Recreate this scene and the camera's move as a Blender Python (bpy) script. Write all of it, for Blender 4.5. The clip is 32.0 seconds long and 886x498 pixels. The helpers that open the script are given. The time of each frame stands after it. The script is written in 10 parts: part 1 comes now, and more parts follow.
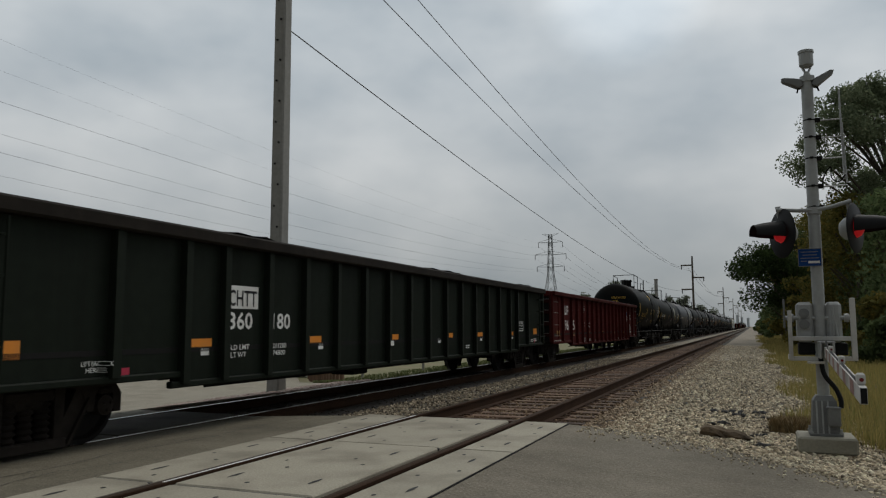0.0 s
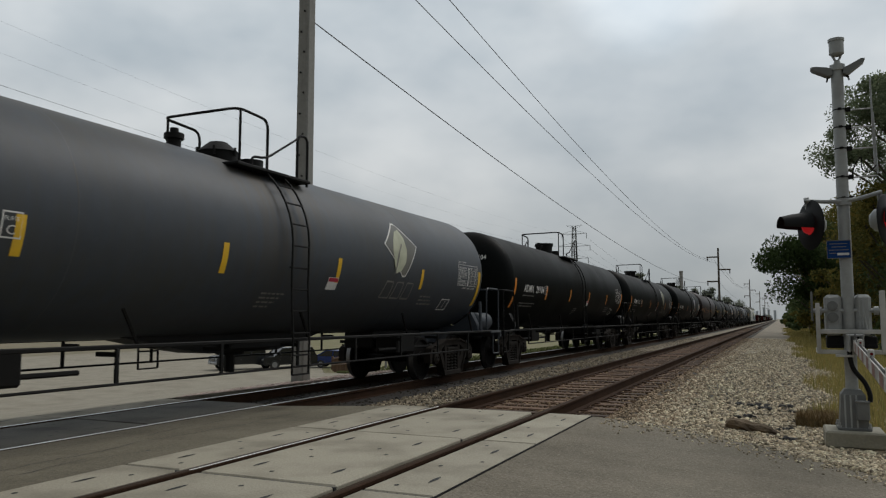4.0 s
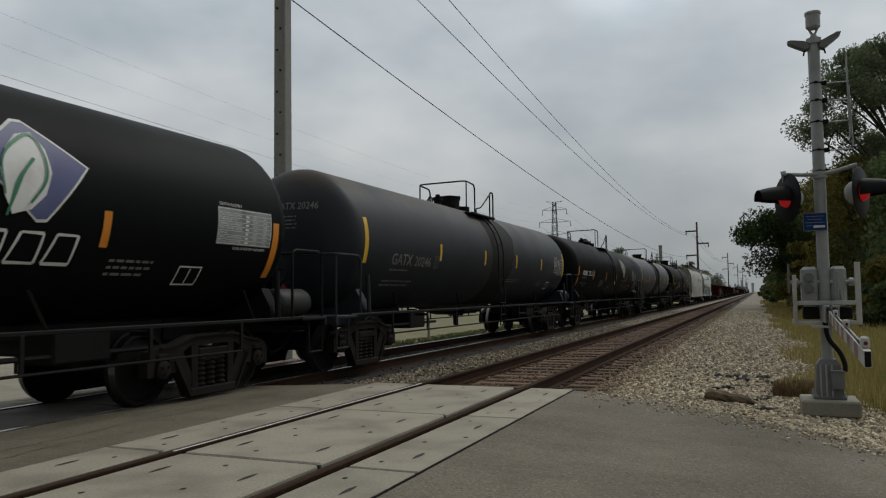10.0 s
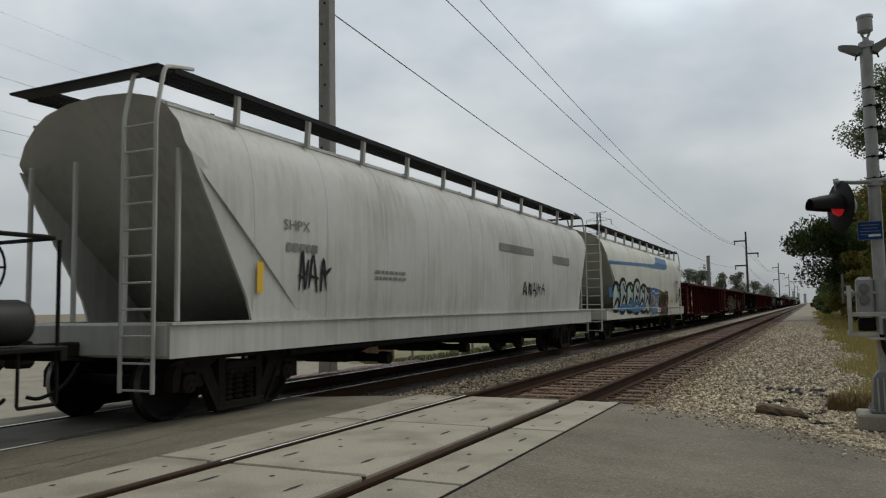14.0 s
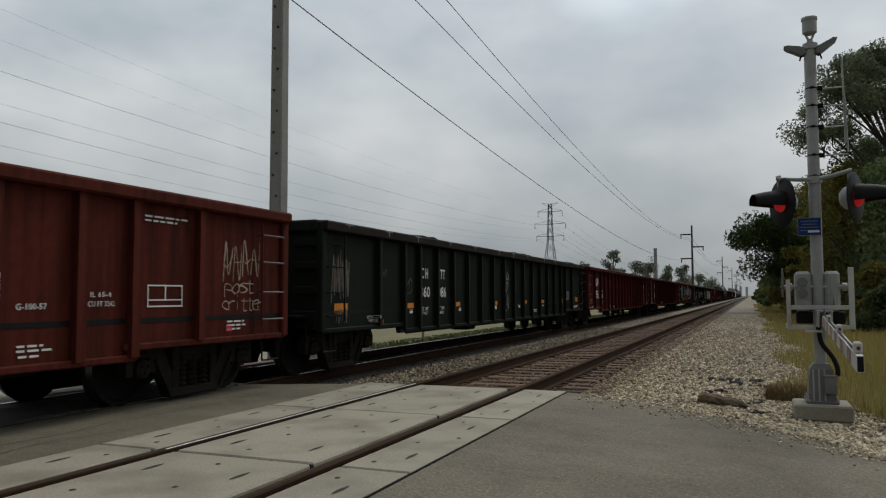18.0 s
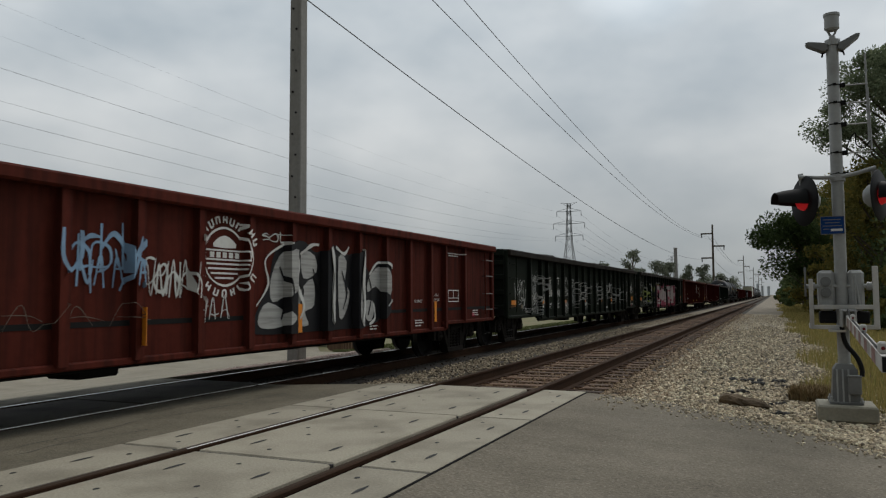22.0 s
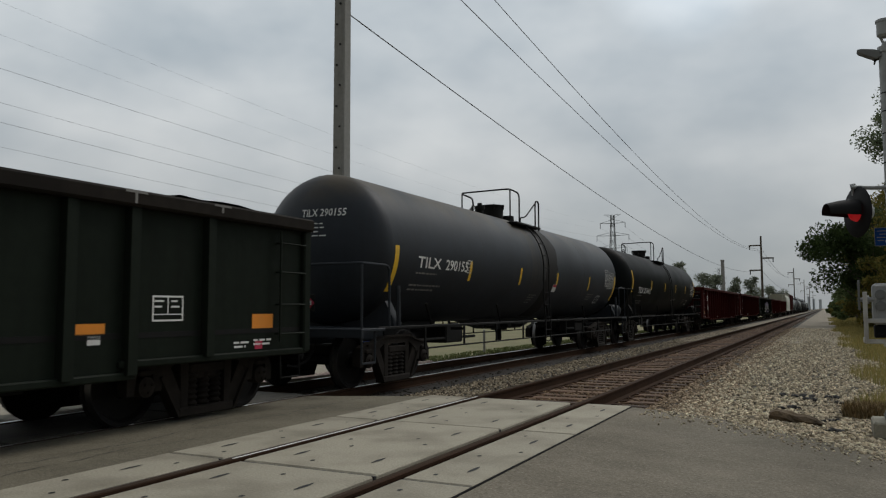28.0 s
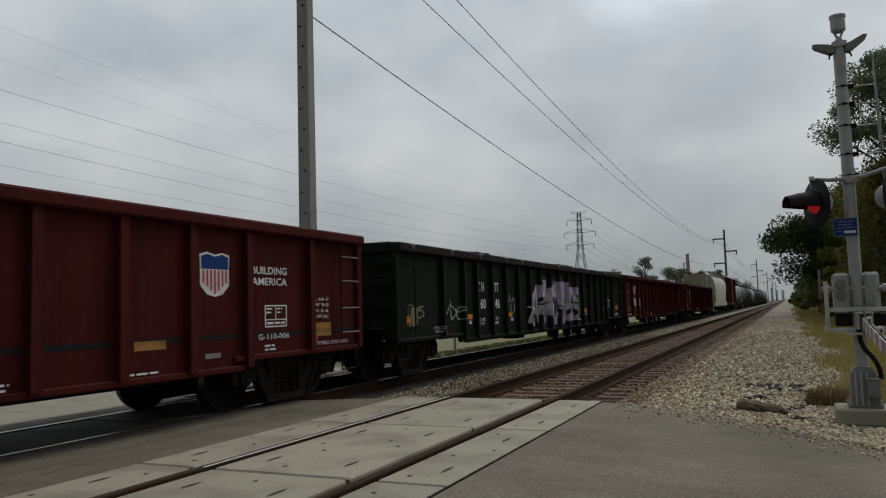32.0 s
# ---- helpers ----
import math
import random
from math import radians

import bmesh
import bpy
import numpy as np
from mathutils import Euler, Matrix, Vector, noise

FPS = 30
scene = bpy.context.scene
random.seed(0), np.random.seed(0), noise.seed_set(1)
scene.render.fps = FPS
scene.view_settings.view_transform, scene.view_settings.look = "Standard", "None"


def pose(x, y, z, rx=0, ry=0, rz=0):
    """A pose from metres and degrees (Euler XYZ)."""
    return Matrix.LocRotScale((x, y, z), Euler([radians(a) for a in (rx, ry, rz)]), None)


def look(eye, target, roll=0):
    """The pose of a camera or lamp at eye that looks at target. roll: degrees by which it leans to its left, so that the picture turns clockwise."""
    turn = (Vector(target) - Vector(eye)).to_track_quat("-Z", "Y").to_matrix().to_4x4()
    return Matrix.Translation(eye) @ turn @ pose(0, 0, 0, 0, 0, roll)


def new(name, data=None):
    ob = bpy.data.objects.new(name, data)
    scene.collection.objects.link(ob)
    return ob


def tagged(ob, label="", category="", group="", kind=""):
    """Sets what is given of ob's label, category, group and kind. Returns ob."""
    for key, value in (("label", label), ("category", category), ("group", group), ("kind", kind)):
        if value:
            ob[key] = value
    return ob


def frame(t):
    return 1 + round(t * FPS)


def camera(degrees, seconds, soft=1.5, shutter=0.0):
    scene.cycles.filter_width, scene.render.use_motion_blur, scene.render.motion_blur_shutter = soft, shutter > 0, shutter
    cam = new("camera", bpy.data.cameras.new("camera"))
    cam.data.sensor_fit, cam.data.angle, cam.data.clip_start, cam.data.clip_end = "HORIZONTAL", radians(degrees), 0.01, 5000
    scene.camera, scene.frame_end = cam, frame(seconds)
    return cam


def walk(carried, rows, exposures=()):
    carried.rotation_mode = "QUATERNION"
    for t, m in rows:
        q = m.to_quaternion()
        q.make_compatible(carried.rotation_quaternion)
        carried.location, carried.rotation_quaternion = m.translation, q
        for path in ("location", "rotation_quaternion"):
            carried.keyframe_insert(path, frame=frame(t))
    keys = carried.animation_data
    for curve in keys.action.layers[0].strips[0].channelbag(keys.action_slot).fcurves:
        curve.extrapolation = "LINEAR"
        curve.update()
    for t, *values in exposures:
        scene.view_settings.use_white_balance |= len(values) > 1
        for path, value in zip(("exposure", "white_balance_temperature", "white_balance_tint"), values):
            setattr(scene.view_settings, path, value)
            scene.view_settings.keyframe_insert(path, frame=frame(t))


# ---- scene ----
# ---- camera and its way ----
cam = camera(60.5, 32.0, soft=1.2, shutter=0.03)
PATH = [
    (0, (2.900, 0, 1.224), (2.1526, 1.8439, 1.4279), -0.13),
    (0.5, (2.900, 0, 1.224), (2.1628, 1.8490, 1.4186), -0.01),
    (1, (2.900, 0, 1.224), (2.1623, 1.8492, 1.4147), -0.14),
    (1.5, (2.900, 0, 1.224), (2.1517, 1.8448, 1.4160), -0.18),
    (2, (2.900, 0, 1.224), (2.1417, 1.8407, 1.4155), 0.01),
    (2.5, (2.900, 0, 1.224), (2.1362, 1.8390, 1.4104), 0.09),
    (3, (2.900, 0, 1.224), (2.1263, 1.8348, 1.4113), -0.13),
    (3.5, (2.900, 0, 1.224), (2.1200, 1.8323, 1.4085), -0.12),
    (5.5, (2.900, 0, 1.224), (1.9782, 1.7652, 1.4091), 0.38),
    (6, (2.900, 0, 1.224), (1.9550, 1.7519, 1.4183), -0.14),
    (6.5, (2.900, 0, 1.224), (1.9584, 1.7514, 1.4388), -1.52),
    (7, (2.900, 0, 1.224), (2.0380, 1.7925, 1.4311), 0.18),
    (7.5, (2.900, 0, 1.224), (2.1276, 1.8369, 1.3951), 0.50),
    (8, (2.900, 0, 1.224), (2.1495, 1.8484, 1.3664), 0.72),
    (8.5, (2.900, 0, 1.224), (2.1289, 1.8393, 1.3737), -0.93),
    (9, (2.900, 0, 1.224), (2.1237, 1.8367, 1.3780), -0.67),
    (9.5, (2.900, 0, 1.224), (2.1379, 1.8438, 1.3632), 0.20),
    (10, (2.900, 0, 1.224), (2.1394, 1.8457, 1.3462), -0.78),
    (10.5, (2.900, 0, 1.224), (2.1335, 1.8430, 1.3504), -0.73),
    (11, (2.900, 0, 1.224), (2.1414, 1.8469, 1.3408), -0.49),
    (11.5, (2.900, 0, 1.224), (2.1429, 1.8479, 1.3343), -0.85),
    (12, (2.900, 0, 1.224), (2.1483, 1.8500, 1.3352), -0.62),
    (12.5, (2.900, 0, 1.224), (2.1541, 1.8512, 1.3529), -1.46),
    (13, (2.900, 0, 1.224), (2.0797, 1.8172, 1.3820), -1.33),
    (13.5, (2.900, 0, 1.224), (2.0428, 1.8001, 1.3816), -0.92),
    (15.5, (2.900, 0, 1.224), (2.0326, 1.7960, 1.3726), -0.84),
    (16, (2.900, 0, 1.224), (2.0929, 1.8242, 1.3689), 0.34),
    (16.5, (2.900, 0, 1.224), (2.1377, 1.8443, 1.3555), 0.59),
    (17, (2.900, 0, 1.224), (2.1555, 1.8521, 1.3487), 0.43),
    (17.5, (2.900, 0, 1.224), (2.1532, 1.8513, 1.3459), -0.03),
    (18, (2.900, 0, 1.224), (2.1510, 1.8503, 1.3475), -0.15),
    (18.5, (2.900, 0, 1.224), (2.1351, 1.8430, 1.3594), -0.61),
    (19, (2.900, 0, 1.224), (2.0493, 1.8043, 1.3687), -0.89),
    (19.5, (2.900, 0, 1.224), (2.0408, 1.7999, 1.3729), -0.97),
    (20, (2.900, 0, 1.224), (2.0932, 1.8243, 1.3683), -0.49),
    (20.5, (2.900, 0, 1.224), (2.1236, 1.8370, 1.3747), -0.74),
    (21, (2.900, 0, 1.224), (2.1351, 1.8414, 1.3796), -0.34),
    (21.5, (2.900, 0, 1.224), (2.1313, 1.8405, 1.3714), 0.17),
    (22, (2.900, 0, 1.224), (2.1060, 1.8314, 1.3485), -0.29),
    (22.5, (2.900, 0, 1.224), (2.1041, 1.8312, 1.3387), -0.35),
    (23, (2.900, 0, 1.224), (2.0939, 1.8268, 1.3390), -0.43),
    (23.5, (2.900, 0, 1.224), (2.0417, 1.8019, 1.3528), -1.08),
    (24, (2.900, 0, 1.224), (2.0060, 1.7839, 1.3601), -0.93),
    (24.5, (2.900, 0, 1.224), (2.0013, 1.7819, 1.3548), -0.61),
    (25, (2.900, 0, 1.224), (2.0068, 1.7836, 1.3691), -0.81),
    (25.5, (2.900, 0, 1.224), (2.0121, 1.7860, 1.3722), -0.83),
    (26, (2.900, 0, 1.224), (2.0479, 1.8034, 1.3710), -0.36),
    (26.5, (2.900, 0, 1.224), (2.0693, 1.8134, 1.3710), -0.36),
    (28.5, (2.900, 0, 1.224), (1.9949, 1.7761, 1.3828), -0.07),
    (29, (2.900, 0, 1.224), (2.0228, 1.7900, 1.3834), -0.40),
    (29.5, (2.900, 0, 1.224), (2.0730, 1.8139, 1.3829), -0.44),
    (30, (2.900, 0, 1.224), (2.0870, 1.8199, 1.3853), -0.75),
    (30.5, (2.900, 0, 1.224), (2.0912, 1.8212, 1.3923), -0.64),
    (31, (2.900, 0, 1.224), (2.0867, 1.8174, 1.4102), -1.42),
    (31.5, (2.900, 0, 1.224), (2.0766, 1.8149, 1.3892), -1.44),
    (32, (2.900, 0, 1.224), (2.0814, 1.8178, 1.3810), -1.69),
]
walk(cam, [(t, look(eye, target, roll)) for t, eye, target, roll in PATH],
     [(0.0, -0.1), (2.0, -0.12), (3.0, 0.1), (6.0, 0.06), (7.0, 0.08), (8.0, -0.04), (9.0, 0.0), (10.0, -0.08), (11.0, -0.02), (12.0, 0.08), (13.0, 0.18), (16.0, 0.1), (19.0, 0.02), (21.0, 0.08), (24.0, 0.0), (26.0, -0.02), (30.0, 0.04), (31.0, -0.01), (32.0, -0.05)])

# ---- plan, in metres: x to the right of the near track's right rail, y along the tracks, z from its rail top ----
GAUGE = 1.505           # rail centre to rail centre
NEAR_X = -0.7525        # centre line of the near, empty track
FAR_X = -5.0225         # centre line of the far track, with the train
FAR_Z = -0.096          # its rail top
SPEED = 19.4            # of the train, metres a second

# ---- world and light: an overcast day ----
world = bpy.data.worlds.new("overcast_sky")
scene.world = world
world.use_nodes = True
wn, wl = world.node_tree.nodes, world.node_tree.links
wn.clear()
w_out = wn.new("ShaderNodeOutputWorld")
w_bg = wn.new("ShaderNodeBackground")
w_sky = wn.new("ShaderNodeTexSky")
w_sky.sky_type = "NISHITA"
w_sky.sun_disc = False
w_sky.sun_elevation, w_sky.sun_rotation = radians(50), radians(25)
w_co = wn.new("ShaderNodeTexCoord")
w_map = wn.new("ShaderNodeMapping")
w_map.inputs["Scale"].default_value = (1.0, 1.0, 3.2)
w_map.inputs["Rotation"].default_value = (0, 0, radians(20))
w_n1 = wn.new("ShaderNodeTexNoise")
w_n1.inputs["Scale"].default_value, w_n1.inputs["Detail"].default_value, w_n1.inputs["Roughness"].default_value = 1.9, 3.5, 0.45
w_ramp = wn.new("ShaderNodeValToRGB")
w_ramp.color_ramp.elements[0].position, w_ramp.color_ramp.elements[1].position = 0.36, 0.66
w_ramp.color_ramp.elements[0].color, w_ramp.color_ramp.elements[1].color = (0.36, 0.41, 0.445, 1), (0.70, 0.72, 0.72, 1)
w_mix = wn.new("ShaderNodeMix")
w_mix.data_type = "RGBA"
w_mix.inputs["Factor"].default_value = 0.94
w_scale = wn.new("ShaderNodeMix")
w_scale.data_type, w_scale.blend_type = "RGBA", "MULTIPLY"
w_scale.inputs["Factor"].default_value = 1.0
w_scale.inputs[7].default_value = (0.1, 0.1, 0.1, 1)
wl.new(w_co.outputs["Generated"], w_map.inputs["Vector"])
wl.new(w_map.outputs["Vector"], w_n1.inputs["Vector"])
w_map2 = wn.new("ShaderNodeMapping")
w_map2.inputs["Scale"].default_value = (1.0, 1.0, 1.7)
w_map2.inputs["Rotation"].default_value = (0, radians(-24), radians(35))
w_n2 = wn.new("ShaderNodeTexNoise")
w_n2.inputs["Scale"].default_value, w_n2.inputs["Detail"].default_value, w_n2.inputs["Roughness"].default_value = 4.6, 4.0, 0.5
w_blend = wn.new("ShaderNodeMix")
w_blend.inputs["Factor"].default_value = 0.42
wl.new(w_co.outputs["Generated"], w_map2.inputs["Vector"])
wl.new(w_map2.outputs["Vector"], w_n2.inputs["Vector"])
wl.new(w_n1.outputs["Fac"], w_blend.inputs[2])
wl.new(w_n2.outputs["Fac"], w_blend.inputs[3])
wl.new(w_blend.outputs[0], w_ramp.inputs["Fac"])
wl.new(w_sky.outputs["Color"], w_scale.inputs[6])
wl.new(w_scale.outputs[2], w_mix.inputs[6])
wl.new(w_ramp.outputs["Color"], w_mix.inputs[7])
w_sep = wn.new("ShaderNodeSeparateXYZ")
w_hor = wn.new("ShaderNodeMapRange")
w_hor.interpolation_type = "SMOOTHSTEP"
w_hor.inputs["From Min"].default_value, w_hor.inputs["From Max"].default_value = -0.02, 0.42
w_hor.inputs["To Min"].default_value, w_hor.inputs["To Max"].default_value = 0.64, 1.17
w_fade = wn.new("ShaderNodeVectorMath")
w_fade.operation = "SCALE"
wl.new(w_co.outputs["Generated"], w_sep.inputs["Vector"])
wl.new(w_sep.outputs["Z"], w_hor.inputs["Value"])
# the cloud is thinner, and so brighter, on the sun's side
w_side = wn.new("ShaderNodeMapRange")
w_side.interpolation_type = "SMOOTHSTEP"
w_side.inputs["From Min"].default_value, w_side.inputs["From Max"].default_value = -0.9, 0.55
w_side.inputs["To Min"].default_value, w_side.inputs["To Max"].default_value = 0.42, 1.0
w_both = wn.new("ShaderNodeMath")
w_both.operation = "MULTIPLY"
wl.new(w_sep.outputs["Y"], w_side.inputs["Value"])
wl.new(w_side.outputs["Result"], w_both.inputs[0])
wl.new(w_hor.outputs["Result"], w_both.inputs[1])
wl.new(w_both.outputs["Value"], w_fade.inputs["Scale"])
wl.new(w_mix.outputs[2], w_fade.inputs[0])
# a thin place in the cloud high up over the track
w_dot = wn.new("ShaderNodeVectorMath")
w_dot.operation = "DOT_PRODUCT"
w_dot.inputs[1].default_value = (-0.128, 0.900, 0.416)
w_thin = wn.new("ShaderNodeMapRange")
w_thin.interpolation_type = "SMOOTHSTEP"
w_thin.inputs["From Min"].default_value, w_thin.inputs["From Max"].default_value = 0.9925, 1.0
w_thin.inputs["To Min"].default_value, w_thin.inputs["To Max"].default_value = 1.0, 1.38
w_lift = wn.new("ShaderNodeVectorMath")
w_lift.operation = "SCALE"
wl.new(w_co.outputs["Generated"], w_dot.inputs[0])
wl.new(w_dot.outputs["Value"], w_thin.inputs["Value"])
wl.new(w_fade.outputs["Vector"], w_lift.inputs[0])
wl.new(w_thin.outputs["Result"], w_lift.inputs["Scale"])
wl.new(w_lift.outputs["Vector"], w_bg.inputs["Color"])
w_bg.inputs["Strength"].default_value = 1.0
wl.new(w_bg.outputs["Background"], w_out.inputs["Surface"])

sun = new("sun", bpy.data.lights.new("sun", "SUN"))
sun.data.energy, sun.data.angle, sun.data.color = 0.95, radians(30), (1.0, 0.955, 0.90)
sun.matrix_world = look((24, 42, 58), (0, 0, 0))


# ---- mesh and material helpers ----
class Geo:
    """Gathers vertices and faces of one part."""

    def __init__(self):
        self.v, self.f = [], []

    def add(self, vs, fs):
        n = len(self.v)
        self.v.extend(tuple(p) for p in vs)
        self.f.extend(tuple(i + n for i in q) for q in fs)
        return self

    def box(self, x0, x1, y0, y1, z0, z1, c=0.0):
        if c <= 0:
            vs = [(x, y, z) for x in (x0, x1) for y in (y0, y1) for z in (z0, z1)]
            fs = [(0, 1, 3, 2), (4, 6, 7, 5), (0, 4, 5, 1), (2, 3, 7, 6), (0, 2, 6, 4), (1, 5, 7, 3)]
            return self.add(vs, fs)
        lo, hi = (x0, y0, z0), (x1, y1, z1)
        c = min(c, (x1 - x0) * 0.45, (y1 - y0) * 0.45, (z1 - z0) * 0.45)
        vs, at = [], {}
        for s in range(8):
            sg = (s >> 2 & 1, s >> 1 & 1, s & 1)
            for ax in range(3):
                p = []
                for k in range(3):
                    e, d = (hi[k], -c) if sg[k] else (lo[k], c)
                    p.append(e if k == ax else e + d)
                at[sg, ax] = len(vs)
                vs.append(tuple(p))
        fs = []
        for ax in range(3):
            a, b = (ax + 1) % 3, (ax + 2) % 3
            for side in (0, 1):
                q = []
                for u, w in ((0, 0), (1, 0), (1, 1), (0, 1)):
                    sg = [0, 0, 0]
                    sg[ax], sg[a], sg[b] = side, u, w
                    q.append(at[tuple(sg), ax])
                fs.append(tuple(q if side else q[::-1]))
            for u in (0, 1):
                for w in (0, 1):
                    s0, s1 = [0, 0, 0], [0, 0, 0]
                    s0[a] = s1[a] = u
                    s0[b] = s1[b] = w
                    s1[ax] = 1
                    s0, s1 = tuple(s0), tuple(s1)
                    q = (at[s0, a], at[s1, a], at[s1, b], at[s0, b])
                    fs.append(q if u == w else q[::-1])
        for s in range(8):
            sg = (s >> 2 & 1, s >> 1 & 1, s & 1)
            q = (at[sg, 0], at[sg, 1], at[sg, 2])
            fs.append(q if sum(sg) % 2 else q[::-1])
        return self.add(vs, fs)

    def prism(self, poly, x0, x1, axis="x"):
        """A polygon in the two other axes, drawn out along one."""
        def at(a, b, h):
            return {"x": (h, a, b), "y": (a, h, b), "z": (a, b, h)}[axis]
        n = len(poly)
        vs = [at(a, b, x0) for a, b in poly] + [at(a, b, x1) for a, b in poly]
        fs = [tuple(range(n))[::-1], tuple(range(n, 2 * n))]
        fs += [(i, (i + 1) % n, (i + 1) % n + n, i + n) for i in range(n)]
        return self.add(vs, fs)

    def lathe(self, prof, seg=16, axis="y", cx=0.0, cy=0.0, cz=0.0, a0=0.0, a1=2 * math.pi):
        """(along, radius) pairs turned about an axis through (cx, cy, cz)."""
        full = abs(a1 - a0 - 2 * math.pi) < 1e-6
        cols = seg if full else seg + 1
        vs, fs = [], []
        for h, r in prof:
            for k in range(cols):
                a = a0 + (a1 - a0) * k / seg
                p, q = r * math.cos(a), r * math.sin(a)
                vs.append({"y": (cx + p, cy + h, cz + q), "x": (cx + h, cy + p, cz + q), "z": (cx + p, cy + q, cz + h)}[axis])
        for i in range(len(prof) - 1):
            for k in range(seg):
                k2 = (k + 1) % cols if full else k + 1
                fs.append((i * cols + k, i * cols + k2, (i + 1) * cols + k2, (i + 1) * cols + k))
        return self.add(vs, fs)

    def cyl(self, p0, p1, r, seg=8, r1=None, caps=True):
        p0, p1 = Vector(p0), Vector(p1)
        d = (p1 - p0).normalized()
        a = d.orthogonal().normalized()
        b = d.cross(a)
        r1 = r if r1 is None else r1
        vs = []
        for p, q in ((p0, r), (p1, r1)):
            vs += [tuple(p + q * (math.cos(t) * a + math.sin(t) * b)) for t in (2 * math.pi * k / seg for k in range(seg))]
        fs = [(k, (k + 1) % seg, (k + 1) % seg + seg, k + seg) for k in range(seg)]
        if caps:
            fs += [tuple(range(seg))[::-1], tuple(range(seg, 2 * seg))]
        return self.add(vs, fs)

    def pipe(self, pts, r, seg=6):
        """A bent pipe through the points."""
        pts = [Vector(p) for p in pts]
        n, vs, fs, a = len(pts), [], [], None
        for i, p in enumerate(pts):
            d = (pts[min(i + 1, n - 1)] - pts[max(i - 1, 0)]).normalized()
            a = d.orthogonal().normalized() if a is None else (a - d * a.dot(d)).normalized()
            b = d.cross(a)
            vs += [tuple(p + r * (math.cos(t) * a + math.sin(t) * b)) for t in (2 * math.pi * k / seg for k in range(seg))]
        for i in range(n - 1):
            fs += [(i * seg + k, i * seg + (k + 1) % seg, (i + 1) * seg + (k + 1) % seg, (i + 1) * seg + k) for k in range(seg)]
        fs += [tuple(range(seg))[::-1], tuple(range((n - 1) * seg, n * seg))]
        return self.add(vs, fs)

    def moved(self, m):
        self.v = [tuple(m @ Vector(p)) for p in self.v]
        return self

    def mesh(self, name, material, smooth=40):
        me = bpy.data.meshes.new(name)
        me.from_pydata(self.v, [], self.f)
        for m in material if isinstance(material, (list, tuple)) else [material]:
            me.materials.append(m)
        if smooth:
            me.shade_smooth()
            me.set_sharp_from_angle(angle=radians(smooth))
        me.update()
        return me


def smooth_bend(pts, r=0.12, n=4):
    """Rounds the corners of a polyline."""
    pts = [Vector(p) for p in pts]
    out = [pts[0]]
    for a, b, c in zip(pts, pts[1:], pts[2:]):
        ra, rc = min(r, (a - b).length * 0.45), min(r, (c - b).length * 0.45)
        p, q = b + (a - b).normalized() * ra, b + (c - b).normalized() * rc
        for k in range(n + 1):
            t = k / n
            out.append(p * (1 - t) ** 2 + b * 2 * t * (1 - t) + q * t * t)
    return out + [pts[-1]]


def part(name, geo, material, parent, label="", smooth=40):
    """One mesh object under a thing or a part; geo may be a ready mesh."""
    me = geo if isinstance(geo, bpy.types.Mesh) else geo.mesh(name, material, smooth)
    ob = new(name, me)
    ob.parent = parent
    if label:
        ob["label"] = label
    return ob


def empty(name, m, label, category, group="", kind=""):
    ob = new(name)
    ob.empty_display_size = 0.3
    ob.matrix_world = m
    return tagged(ob, label, category, group, kind)


def solid(name, geo, material, label, category="", kind="", group="", smooth=40, m=None):
    ob = new(name, geo if isinstance(geo, bpy.types.Mesh) else geo.mesh(name, material, smooth))
    if m is not None:
        ob.matrix_world = m
    return tagged(ob, label, category, group, kind)


